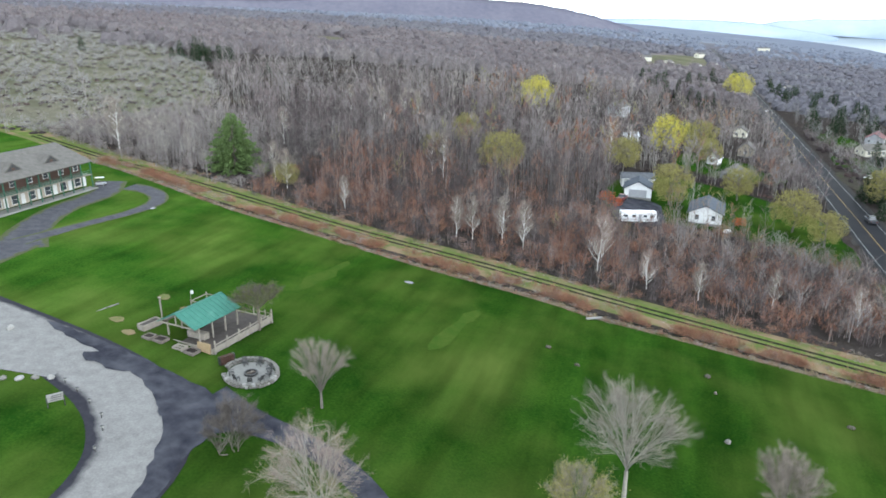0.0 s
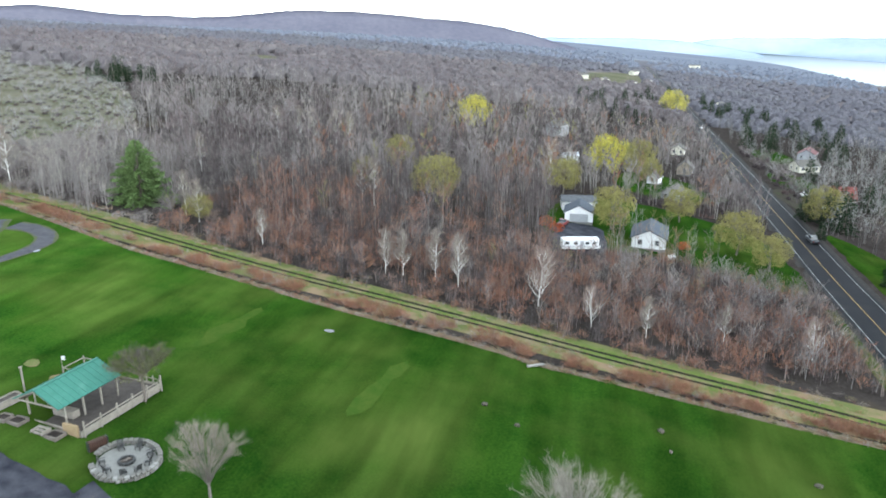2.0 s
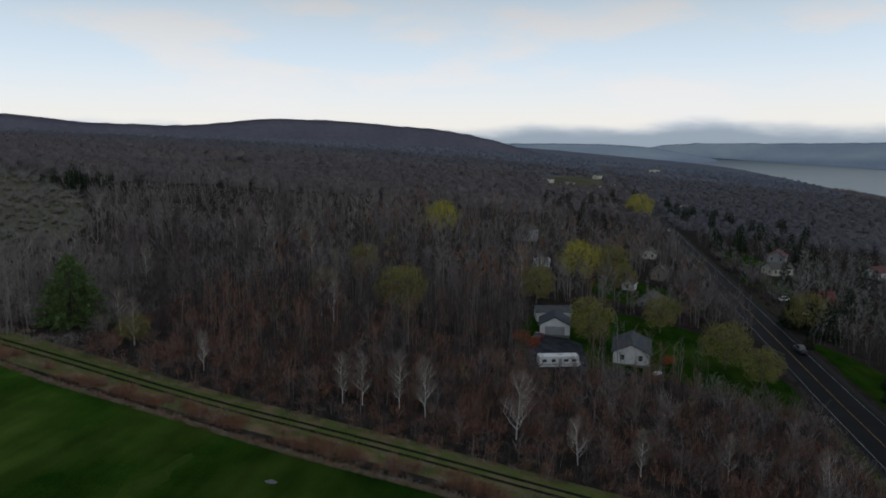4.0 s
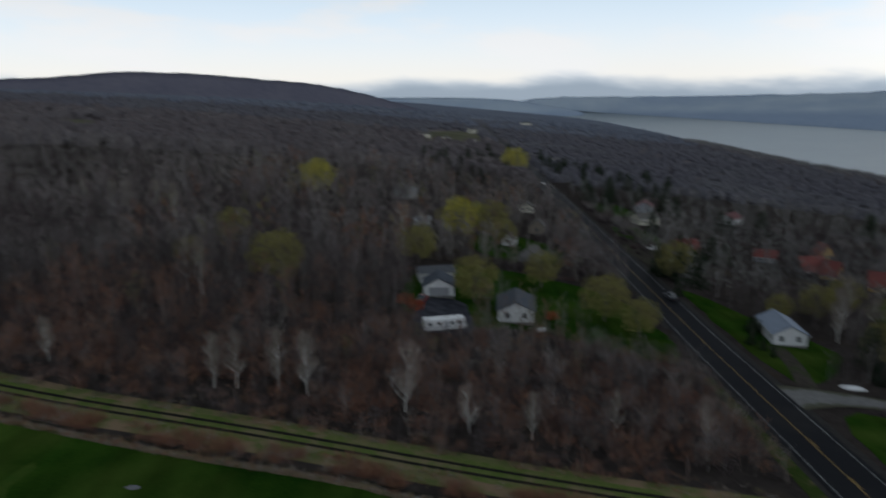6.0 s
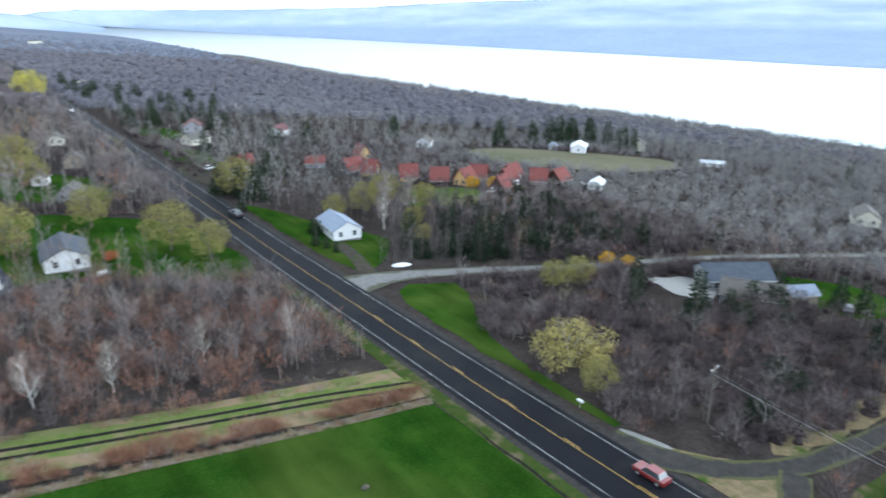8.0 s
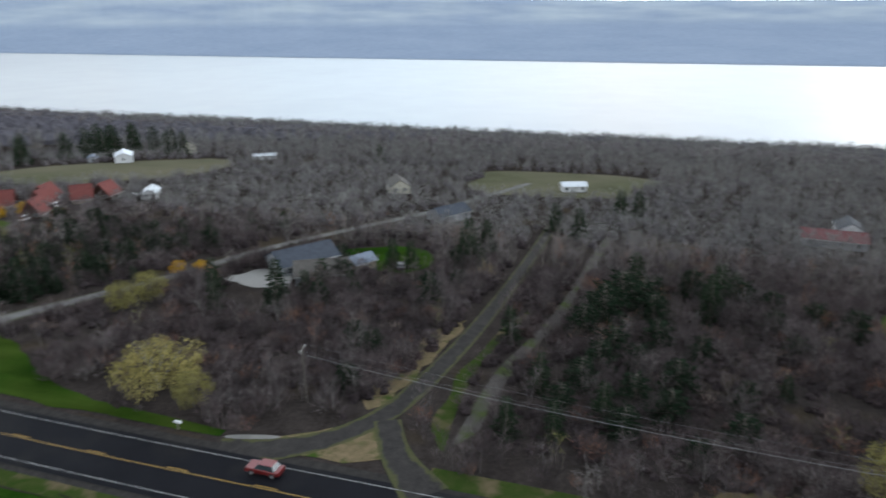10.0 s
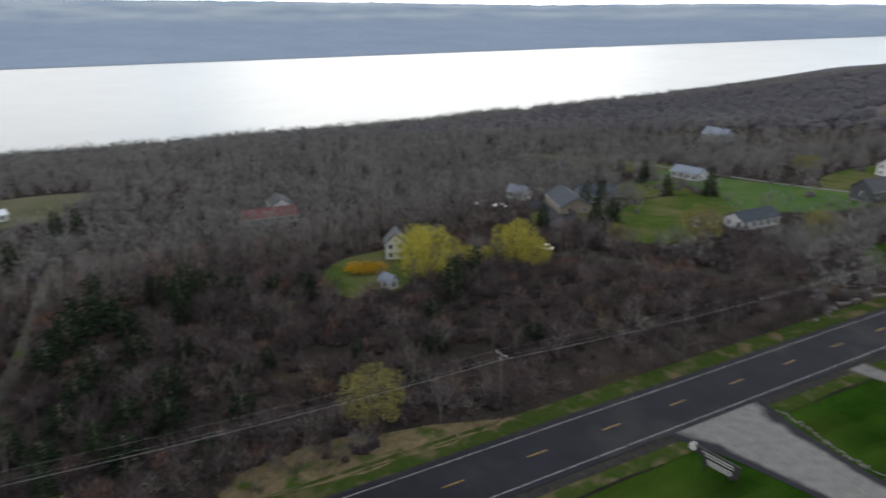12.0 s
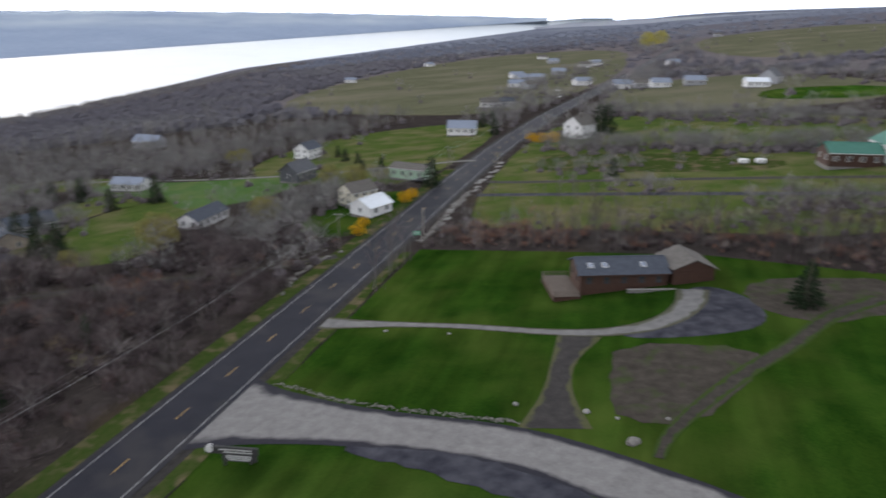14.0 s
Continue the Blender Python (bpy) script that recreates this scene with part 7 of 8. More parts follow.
house("house", 219, -50, 85, 17, 9, 2.6, 1.8, "grey", "darkred", "grey house with a dark red roof in scrub", "house", 4, 2)
house("house_wing", 232, -57, 175, 9, 7, 3.6, 2.0, "white", "charcoal", "white house wing in scrub", "house", 2, 2)
house("house", 121.6, -160.5, 88, 14, 6.6, 2.7, 1.9, "white", "slate", "white house with a dark roof and skylights", "house", 5, 2)
house("house_wing", 128, -149, 88, 6, 5, 2.6, 1.8, "grey", "greyroof", "small grey annex beside a house", "house", 2, 1)
house("barn", 73.5, -170.0, 70, 9, 7.6, 2.8, 2.0, "white", "whitemetal", "white barn with a white metal roof beside a highway", "barn", 2, 1)
house("house", 82.5, -181.5, 60, 9, 7, 4.2, 2.2, "cream", "greyroof", "old cream two-storey house beside a highway", "house", 3, 2, 2)
house("house", 77, -216, -10, 13, 8, 3.6, 1.2, "green", "greyroof", "pale green house with a low roof", "house", 4, 2)
house("barn", 121, -217, 80, 11, 8, 3.8, 3.0, "charcoal", "charcoal", "big dark weathered barn in a meadow", "barn", 3, 1)
house("house", 140, -262, 80, 9, 7.5, 4.4, 2.4, "white", "slate", "tall white house with a blue-grey roof", "house", 3, 2, 2)
house("house", 84.5, -312, 10, 13, 9, 3.6, 2.8, "white", "paleslate", "white house with a pale roof in a meadow", "house", 4, 2)
house("house", 28, -293, 60, 11, 9, 6.0, 3.2, "white", "greyroof", "tall white farmhouse before dark trees", "house", 3, 2, 2, chimney=True)
house("house", 173, -137, -20, 17, 10, 2.8, 2.6, "tan", "slate", "long house with a blue-grey roof at a lane", "house", 5, 2)
house("house_wing", 177, -152, 65, 13, 9, 2.8, 2.4, "grey", "slate", "house wing with a charcoal roof", "house", 3, 2)
house("house", 197, -134, 20, 7, 5, 2.8, 1.8, "white", "paleslate", "small pale house at a lane", "house", 2, 2)
house("house", 186, -207, 10, 12, 7.5, 2.7, 1.8, "white", "paleslate", "pale house with a metal roof in a meadow", "house", 4, 2)
house("house", 262, -312, 0, 15, 9, 4.0, 3.0, "grey", "paleslate", "grey-blue house far off in woods", "house", 4, 2)
house("house", 97, -430, 20, 12, 8, 3.2, 2.4, "white", "greyroof", WHITE_FAR, "house", 3, 2)
house("house", 86, -427, 20, 8, 7, 3.2, 2.2, "grey", "slate", "far blue-grey house with slate roof", "house", 2, 2)
house("barn", -54, -213, 8, 14, 9, 4.0, 2.2, "brown", "teal", "brown building with a teal metal roof", "barn", 4, 2)
house("barn", -66, -216, 98, 12, 9, 5.0, 2.6, "white", "teal", "pale building with a teal metal roof", "barn", 3, 2)
house("barn", -70, -470, 70, 14, 11, 4.5, 4.5, "grey", "charcoal", "dark barn by a field", "barn", 2, 1)
house("barn", -60, -452, 10, 13, 8, 3.4, 2.0, "white", "whitemetal", "white metal barn by a field", "barn", 3, 1)
for x, y, r in [(5, -512, 10), (-6, -505, 15), (20, -520, 5), (-28, -500, 10), (52, -560, 30), (69, -779, 10), (60, -800, 40), (153, -1033, 15), (120, -900, 30), (336, -1064, 60), (354, -796, 20), (100, -640, 12), (116, -650, 50), (88, -700, 12), (-109, -1340, 10), (-20, -720, 30), (108, -580, 15), (95, -560, 70), (128, -690, 30)]:
    house("house", x, y, r, 13, 8, 3.6, 2.6, "white" if (x + y) % 3 else "grey", "greyroof" if int(x) % 2 else "paleslate", WHITE_FAR, "house", 2, 1, group="far houses")
for x, y, r, l, e in [(-30, 866, 20, 18, 6), (-4, 858, 75, 26, 4), (30, 873, 75, 18, 4), (41, 1172, 60, 26, 7), (52, 960, 60, 14, 4), (100, 640, 60, 14, 4), (224, 2000, 10, 40, 9)]:
    house("house", x, y, r, l * 0.7, 9, e * 0.8, 2.4, "cream", "greyroof", "far white farm building by the highway", "house", 2, 1, group="far farm buildings")

house("house", 92, 318, 20, 10, 8, 3.0, 2.2, "cream", "greyroof", "pale house among roadside gardens", "house", 3, 2)
house("house", 104, 362, 70, 11, 8, 3.2, 2.4, "grey", "darkred", "grey house with a dark red roof by the highway", "house", 3, 2)
house("house", 38, 330, 80, 8, 6, 2.8, 2.0, "cream", "greyroof", "small pale house beside a highway", "house", 2, 2)
# a cluster of chalets with red roofs
for x, y, r, l, w, wall in [(148, 266, 20, 9, 7, "gold"), (126, 234, 70, 12, 8, "brown"), (140, 216, 80, 9, 8, "gold"), (148, 207, 75, 9, 8, "brown"), (157, 203, 80, 10, 8, "gold"), (168, 208, 60, 9, 8, "brown"), (184, 207, 75, 10, 9, "brown"), (188, 195, 65, 9, 8, "tan"),
                            (197, 193, 70, 10, 9, "brown"), (162, 188, 80, 8, 7, "brown"), (88, 249, 60, 10, 8, "brown"), (131, 229, 10, 8, 7, "gold"), (176, 200, 70, 8, 7, "brown"), (118, 250, 30, 10, 7, "grey")]:
    house("chalet", x, y, r - (112 if l % 2 else 60), l * 0.68, w * 0.76, 2.4, 3.8 if wall != "grey" else 2.0, wall, "redroof", "chalet with a steep red-tiled roof" if wall != "gold" else "ochre chalet with a steep red-tiled roof", "chalet", 2, 2, over=0.7, group="red-roofed chalets")
house("house", 142, 342, 40, 10, 8, 3, 2.4, "white", "darkred", "pale house with a dark red roof", "house", 3, 2)
house("house", 200, 292, 40, 8, 7, 3, 2.2, "white", "greyroof", WHITE_FAR, "house", 2, 2)
house("house", 205, 180, 30, 8, 5, 2.4, 1.4, "white", "whitemetal", "white metal-roofed house by chalets", "house", 3, 2)

# skylights on two roofs
def skylight(parent, x, y, z, tilt, name="skylight"):
    s = part(name, cubed(0, 0, 0, 0.95, 1.25, 0.12), M["trim"], parent, "white-framed skylight")
    s.matrix_local = pose(x, y, z, tilt, 0, 0)
    part("pane", cubed(0, 0, 0.05, 0.75, 1.05, 0.06), M["paleslate"], s)


# ---- the log house with its deck and garage ----
log = house("log_house", 4.5, -119.6, 20, 15.8, 7.6, 3.2, 1.7, "brown", "slate", "dark log house with a grey roof and skylights", "house", 5, 2, trim="brown", over=0.55, base="brown")
for i, px in enumerate((-5.8, -3.2, 3.8)):
    skylight(log, -px, 2.2, 3.2 + 1.7 - 2.2 * 1.7 / 3.8 + 0.30, -24)
    skylight(log, -px, -2.2, 3.2 + 1.7 - 2.2 * 1.7 / 3.8 + 0.30, 24)
deck = thing("deck", 14.0, -115.9, 20, "raised grey timber deck with a rail beside a log house", "deck", "", gz(14.0, -115.9) + 0.3)
for i in range(12):
    part("board", cubed(-2.0 + i * 0.42, 0, 0.72, 0.40, 10.4, 0.05), M["deckwood"], deck)
for px, py in ((-2, -5), (2.6, -5), (2.6, 0), (2.6, 5), (-2, 5)):
    part("post", cubed(px, py, -0.2, 0.14, 0.14, 3.4), M["brown"], deck)
for z in (1.0, 1.3, 1.6):
    part("rail", cubed(2.66, 0, z, 0.06, 10.2, 0.09), M["deckwood"], deck)
    for py in (-5.06, 5.06):
        part("rail", cubed(0.3, py, z, 4.6, 0.06, 0.09), M["deckwood"], deck)
part("skirt", cubed(0.3, 0, 0.1, 4.7, 10.0, 1.1), M["brown"], deck)
house("garage", -7.3, -123.6, -70, 8.0, 7.4, 2.6, 1.6, "brown", "greyroof", "dark log garage with a weathered roof", "garage", 2, 1, garage=True, trim="brown", door=False, base="brown")
low_wall = thing("retaining_wall", -2.8, -116.0, 18, "low pale concrete wall beside a drive", "wall")
part("wall", cubed(0, 0, 0.0, 11.0, 0.3, 0.6), M["concrete"], low_wall)
part("coping", cubed(0, 0, 0.33, 11.2, 0.5, 0.08), M["palestone"], low_wall)

# ---- the lodge ----
lodge_z = gz(-119.5, 70) + 0.1
lodge = thing("lodge", -126.0, 64.0, 92, "large log lodge with green balconies and a weathered roof", "lodge", "", lodge_z)
part("wall", swept(bmesh.new(), [(-6.2, -2.0), (7.5, -2.0), (7.5, 6.5), (0.6, 9.1), (-6.2, 6.5)], -24, 21), M["tan"], lodge)
part("upper_wall", cubed(-1.5, -6.24, 4.6, 45.0, 0.10, 3.4), M["brown"], lodge, "dark log upper wall")
for side, w in ((-1, 9.6), (1, 7.6)):
    slope = math.atan2(2.6, 6.8)
    r = cubed(-1.5, side * w / 2 + 0.6, 9.45 - w / 2 * math.tan(slope), 47.0, w / math.cos(slope), 0.22, rx=-side * math.degrees(slope))
    part("roof", r, M["greyroof"], lodge)
balcony = part("balcony", cubed(-1.5, -7.6, 2.95, 45.5, 2.7, 0.18), M["timber"], lodge)
for i in range(17):
    px = -23.5 + i * 2.8
    part("post", cubed(px, -8.7, 2.87, 0.2, 0.2, 5.86), M["greenpaint"], lodge)
for z in (3.2, 3.55, 3.95):
    part("rail", cubed(-1.5, -8.82, z, 45.0, 0.08, 0.08), M["greenpaint"], balcony)
for i in range(60):
    part("baluster", cubed(-23.4 + i * 0.74, -8.82, 3.55, 0.05, 0.05, 0.8), M["greenpaint"], balcony)
part("terrace", cubed(-1.5, -7.9, -0.35, 46.5, 3.6, 0.6), M["concrete"], lodge)
for i in range(11):
    px = -21.5 + i * 4.1
    for zc, ww in ((1.3, 1.6), (4.6, 1.2)):
        w = window_on(lodge, px, -6.32, zc, ww, 1.7 if zc < 2 else 1.3, 0)
    part("door", cubed(px + 1.9, -6.30, 1.1, 0.95, 0.12, 2.1), M["trim"], lodge)
for px in (-14.0, 4.0, 13.5):
    dormer = part("dormer", swept(bmesh.new(), [(-2.3, -0.1), (2.3, -0.1), (0, 1.75)], 0.0, 5.0), M["greyroof"], lodge)
    dormer.matrix_local = pose(px, -6.3, 6.95, 0, 0, 90)
    g = part("gable", swept(bmesh.new(), [(-1.7, 0.10), (1.7, 0.10), (0, 1.40)], -0.06, 0.05), M["rubber"], dormer, "dark dormer opening")
    part("dormer_window", cubed(-0.08, 0, 0.42, 0.06, 0.7, 0.5), M["brown"], dormer)
for px, py in ((-3.0, -2.0), (2.5, 1.5), (-12, -1.0)):
    part("flue", rodded((px, py, 8.0), (px, py, 10.0), 0.18), M["trim"], lodge)
part("extension", swept(bmesh.new(), [(7.5, -2.0), (24, -2.0), (24, 6.5), (15.5, 9.5), (7.5, 6.5)], -24, 6), M["greyroof"], lodge, "dark-roofed rear wing")

# ---- the pavilion with its deck, fence and steps ----
PAV = (-51.6, 36.3, 82.5)
pav_z = gz(-54.5, 41) + 0.15
pav = thing("pavilion", PAV[0], PAV[1], PAV[2], "open timber pavilion with a teal metal roof on a lawn", "pavilion", "", pav_z)
# own axes: x runs along the ridge, y away from the fenced side
part("deck", cubed(5.8, 4.6, -0.25, 11.8, 9.6, 0.9), M["deckdark"], pav, "dark mulch-covered raised floor")
for px, py, sx, sy in ((5.8, -0.15, 12.0, 0.12), (5.8, 9.4, 12.0, 0.12), (-0.1, 4.6, 0.12, 9.6), (11.7, 4.6, 0.12, 9.6)):
    part("skirt", cubed(px, py, -0.2, sx, sy, 1.1), M["timber"], pav)
for px in (0.5, 3.0, 5.5, 7.9):
    for py in (2.6, 8.4):
        part("post", cubed(px, py, 1.4, 0.18, 0.18, 2.8), M["timber"], pav)
for py in (2.6, 8.4):
    part("beam", cubed(3.9, py, 2.75, 8.6, 0.16, 0.24), M["timber"], pav)
slope = math.atan2(1.65, 3.4)
for side in (-1, 1):
    run = 3.5 / math.cos(slope)
    rp = part("roof", cubed(3.75, 0, 0, 9.0, run, 0.07), M["teal"], pav, "teal standing-seam metal roof")
    rp.matrix_local = pose(0, 5.5 + side * 1.75, 4.62 - 1.75 * math.tan(slope), -side * math.degrees(slope), 0, 0)
    for k in range(12):
        part("seam", cubed(-0.7 + k * 0.8, 0, 0.055, 0.05, run, 0.05), M["teal"], rp)
part("ridge_cap", cubed(3.75, 5.5, 4.66, 9.0, 0.35, 0.06), M["teal"], pav)
for px in (-0.6, 8.1):
    for side in (-1, 1):
        part("rafter", cubed(px, 5.5 + side * 1.68, 4.48 - 1.68 * math.tan(slope), 0.12, 3.6, 0.16, rx=-side * math.degrees(slope)), M["timber"], pav)
    part("tie_beam", cubed(px, 5.5, 2.95, 0.12, 5.9, 0.18), M["timber"], pav)
    part("king_post", cubed(px, 5.5, 3.7, 0.12, 0.14, 1.4), M["timber"], pav)
part("counter", cubed(2.2, 4.6, 0.62, 1.0, 3.2, 0.95, bevel=0.04), M["timber"], pav)
part("bar_panel", cubed(-0.22, 1.2, 0.2, 0.25, 2.2, 1.7), M["rawwood"], pav, "new timber end panel")
fence = thing("fence", PAV[0], PAV[1], PAV[2], "pale timber rail fence round a pavilion deck", "fence", "", pav_z)
for k in range(6):
    part("post", cubed(0.1 + k * 2.35, -0.45, 0.5, 0.16, 0.16, 2.2 if k in (0, 5) else 1.8), M["timber"], fence)
for k in range(5):
    for z in (0.15, 0.36, 0.57, 0.78, 1.16):
        part("rail", cubed(1.27 + k * 2.35, -0.45, z - 0.25, 2.3, 0.05, 0.16), M["timber"], fence)
for k in range(4):
    part("post", cubed(11.9, -0.3 + k * 1.1, 0.5, 0.14, 0.14, 1.6), M["timber"], fence)
for z in (0.3, 0.9):
    part("rail", cubed(11.9, 1.3, z, 0.06, 3.3, 0.12), M["timber"], fence)
for k, (cx, cy, wx, wy) in enumerate(((-1.3, 8.0, 1.3, 1.7), (-1.6, 9.8, 1.2, 1.5), (-1.3, 2.4, 1.3, 1.7))):
    bed = thing("planter", *(Matrix.Translation((PAV[0], PAV[1], 0)) @ pose(0, 0, 0, 0, 0, PAV[2]) @ Vector((cx, cy, 0))).xy, PAV[2], "low timber planter with dark soil", "planter", "planters by the pavilion")
    for a, b, sx, sy in ((0, wy / 2, wx, 0.14), (0, -wy / 2, wx, 0.14), (wx / 2, 0, 0.14, wy), (-wx / 2, 0, 0.14, wy)):
        part("board", cubed(a, b, 0.2, sx + 0.1, sy, 0.4), M["darkbark"], bed)
    part("soil", cubed(0, 0, 0.08, wx - 0.1, wy - 0.1, 0.5), M["litter"], bed)
stair = thing("steps", *(Matrix.Translation((PAV[0], PAV[1], 0)) @ pose(0, 0, 0, 0, 0, PAV[2]) @ Vector((-1.3, 4.4, 0))).xy, PAV[2], "short timber steps up to a pavilion", "steps")
for k in range(3):
    part("tread", cubed(-0.5 + k * 0.35, 0, 0.12 + k * 0.17, 0.36, 1.5, 0.07), M["timber"], stair)
for side in (-0.8, 0.8):
    part("stringer", cubed(-0.1, side, 0.2, 1.3, 0.08, 0.5), M["timber"], stair)
crate = thing("raised_bed", -63.6, 38.6, 78, "pale timber raised bed on a lawn", "planter")
for a, b, sx, sy in ((0, 0.65, 3.0, 0.1), (0, -0.65, 3.0, 0.1), (1.5, 0, 0.1, 1.3), (-1.5, 0, 0.1, 1.3)):
    for z in (0.15, 0.45, 0.75):
        part("board", cubed(a, b, z, sx, sy, 0.27), M["timber"], crate)
part("soil", cubed(0, 0, 0.45, 2.9, 1.2, 0.5), M["deckdark"], crate)
pole = thing("post", -64.0, 41.6, 0, "slim timber post on a lawn", "post")
part("post", cubed(0, 0, 1.5, 0.16, 0.16, 3.4), M["timber"], pole)
part("cap", cubed(0, 0, 3.25, 0.34, 0.3, 0.14), M["timber"], pole)
small = thing("platform", -60.6, 47.4, PAV[2], "small railed timber platform behind a pavilion", "platform")
part("floor", cubed(0, 0, 0.5, 3.4, 3.0, 0.2), M["timber"], small)
for a in (-1.6, 1.6):
    for b in (-1.4, 1.4):
        part("post", cubed(a, b, 0.8, 0.14, 0.14, 2.2), M["timber"], small)
    part("rail", cubed(a, 0, 1.6, 0.08, 2.9, 0.12), M["timber"], small)
for b in (-1.4, 1.4):
    part("rail", cubed(0, b, 1.6, 3.2, 0.08, 0.12), M["timber"], small)
flag = thing("flag", -61.8, 45.6, 20, "small white flag on a short staff", "flag")
part("staff", rodded((0, 0, 0), (0, 0, 3.4), 0.04), M["timber"], flag)
part("cloth", cubed(0.25, 0, 3.1, 0.42, 0.03, 0.55), M["trim"], flag)
chip = thing("concrete_path", -72.9, 39.4, 75, "thin pale paving strip in a lawn", "path")
part("slab", cubed(0, 0, 0.02, 5.6, 0.24, 0.12, ry=-1), M["stone"], chip)

# ---- the fire pit ----
pit_x, pit_y = -44.4, 34.3
draped("terrace", [(pit_x + 3.1 * math.cos(t * 0.5236), pit_y + 3.1 * math.sin(t * 0.5236)) for t in range(12)], M["concrete"], 0.12, 0.8, "round pale gravel floor of a fire pit", "terrace")
ring = thing("fire_pit", pit_x, pit_y, 0, "round low stone wall with a fire pit in its middle", "fire pit")
rng_s = random.Random(5)
for row in range(2):
    for k in range(38):
        if k in (20, 21, 22):
            continue
        a = (k + row * 0.5) * 6.283 / 38
        rr_ = 3.35 + rng_s.uniform(-0.05, 0.05)
        st = cubed(0, 0, 0, 0.40 + rng_s.uniform(0, 0.14), 0.52, 0.30 + rng_s.uniform(-0.03, 0.04), bevel=0.05)
        x, y = rr_ * math.cos(a), rr_ * math.sin(a)
        o = part("stone", st, M["stone"] if rng_s.random() < 0.85 else M["palestone"], ring)
        o.matrix_local = pose(x, y, 0.22 + row * 0.30 + gz(pit_x + x, pit_y + y) - gz(pit_x, pit_y), 0, 0, math.degrees(a) + 90)
for k in range(14):
    a = k * 6.283 / 14
    o = part("hearth_stone", cubed(0, 0, 0, 0.34, 0.24, 0.34, bevel=0.04), M["darkmetal"], ring)
    o.matrix_local = pose(0.78 * math.cos(a), 0.78 * math.sin(a), 0.25, 0, 0, math.degrees(a) + 90)
part("ash", rodded((0, 0, 0.0), (0, 0, 0.22), 0.68, n=16), M["deckdark"], ring)
for k in range(4):
    part("log", rodded((-0.4 + k * 0.2, -0.35, 0.3 + 0.05 * k), (0.35 - k * 0.15, 0.4, 0.36), 0.07), M["darkbark"], ring)


def garden_chair(x, y, rot, first=None):
    if first:
        return copy_thing(first, pose(x, y, gz(x, y) + 0.12, 0, 0, rot))
    c = thing("garden_chair", x, y, rot, "dark slatted garden chair round a fire pit", "chair", "chairs round the fire pit", gz(x, y) + 0.12)
    for k in range(5):
        part("seat_slat", cubed(-0.24 + k * 0.12, 0, 0.40, 0.10, 0.56, 0.03), M["darkmetal"], c)
        part("back_slat", cubed(-0.36, -0.24 + k * 0.12, 0.74, 0.03, 0.09, 0.7, ry=-14), M["darkmetal"], c)
    for a in (-0.26, 0.26):
        for b in (-0.27, 0.27):
            part("leg", cubed(a, b, 0.2, 0.06, 0.06, 0.4), M["darkmetal"], c)
        part("armrest", cubed(0.0, a * 1.1, 0.62, 0.6, 0.1, 0.04), M["darkmetal"], c)
    return c


chair = None
for k, a in enumerate((10, 48, 95, 140, 215, 255, 300, 335)):
    x, y = pit_x + 2.35 * math.cos(radians(a)), pit_y + 2.35 * math.sin(radians(a))
    chair = garden_chair(x, y, a + 180, chair) if k else garden_chair(x, y, a + 180)
stack = thing("firewood_stack", -48.6, 35.2, 60, "stack of reddish firewood in a rack", "firewood")
for row in range(5):
    for k in range(7):
        part("split_log", rodded((-0.8 + k * 0.26, -0.35, 0.22 + row * 0.22), (-0.8 + k * 0.26, 0.35, 0.22 + row * 0.22), 0.12, n=6), M["brown"], stack)
for a in (-1.0, 1.0):
    part("rack_end", cubed(a, 0, 0.6, 0.08, 0.7, 1.3), M["darkmetal"], stack)

# ---- vehicles ----
def wheel(parent, x, y, r):
    t = part("tyre", rodded((x, y - 0.11, r), (x, y + 0.11, r), r, n=18), M["rubber"], parent)
    part("rim", rodded((x, y - 0.12, r), (x, y + 0.12, r), r * 0.6, n=12), M["wire"], t)


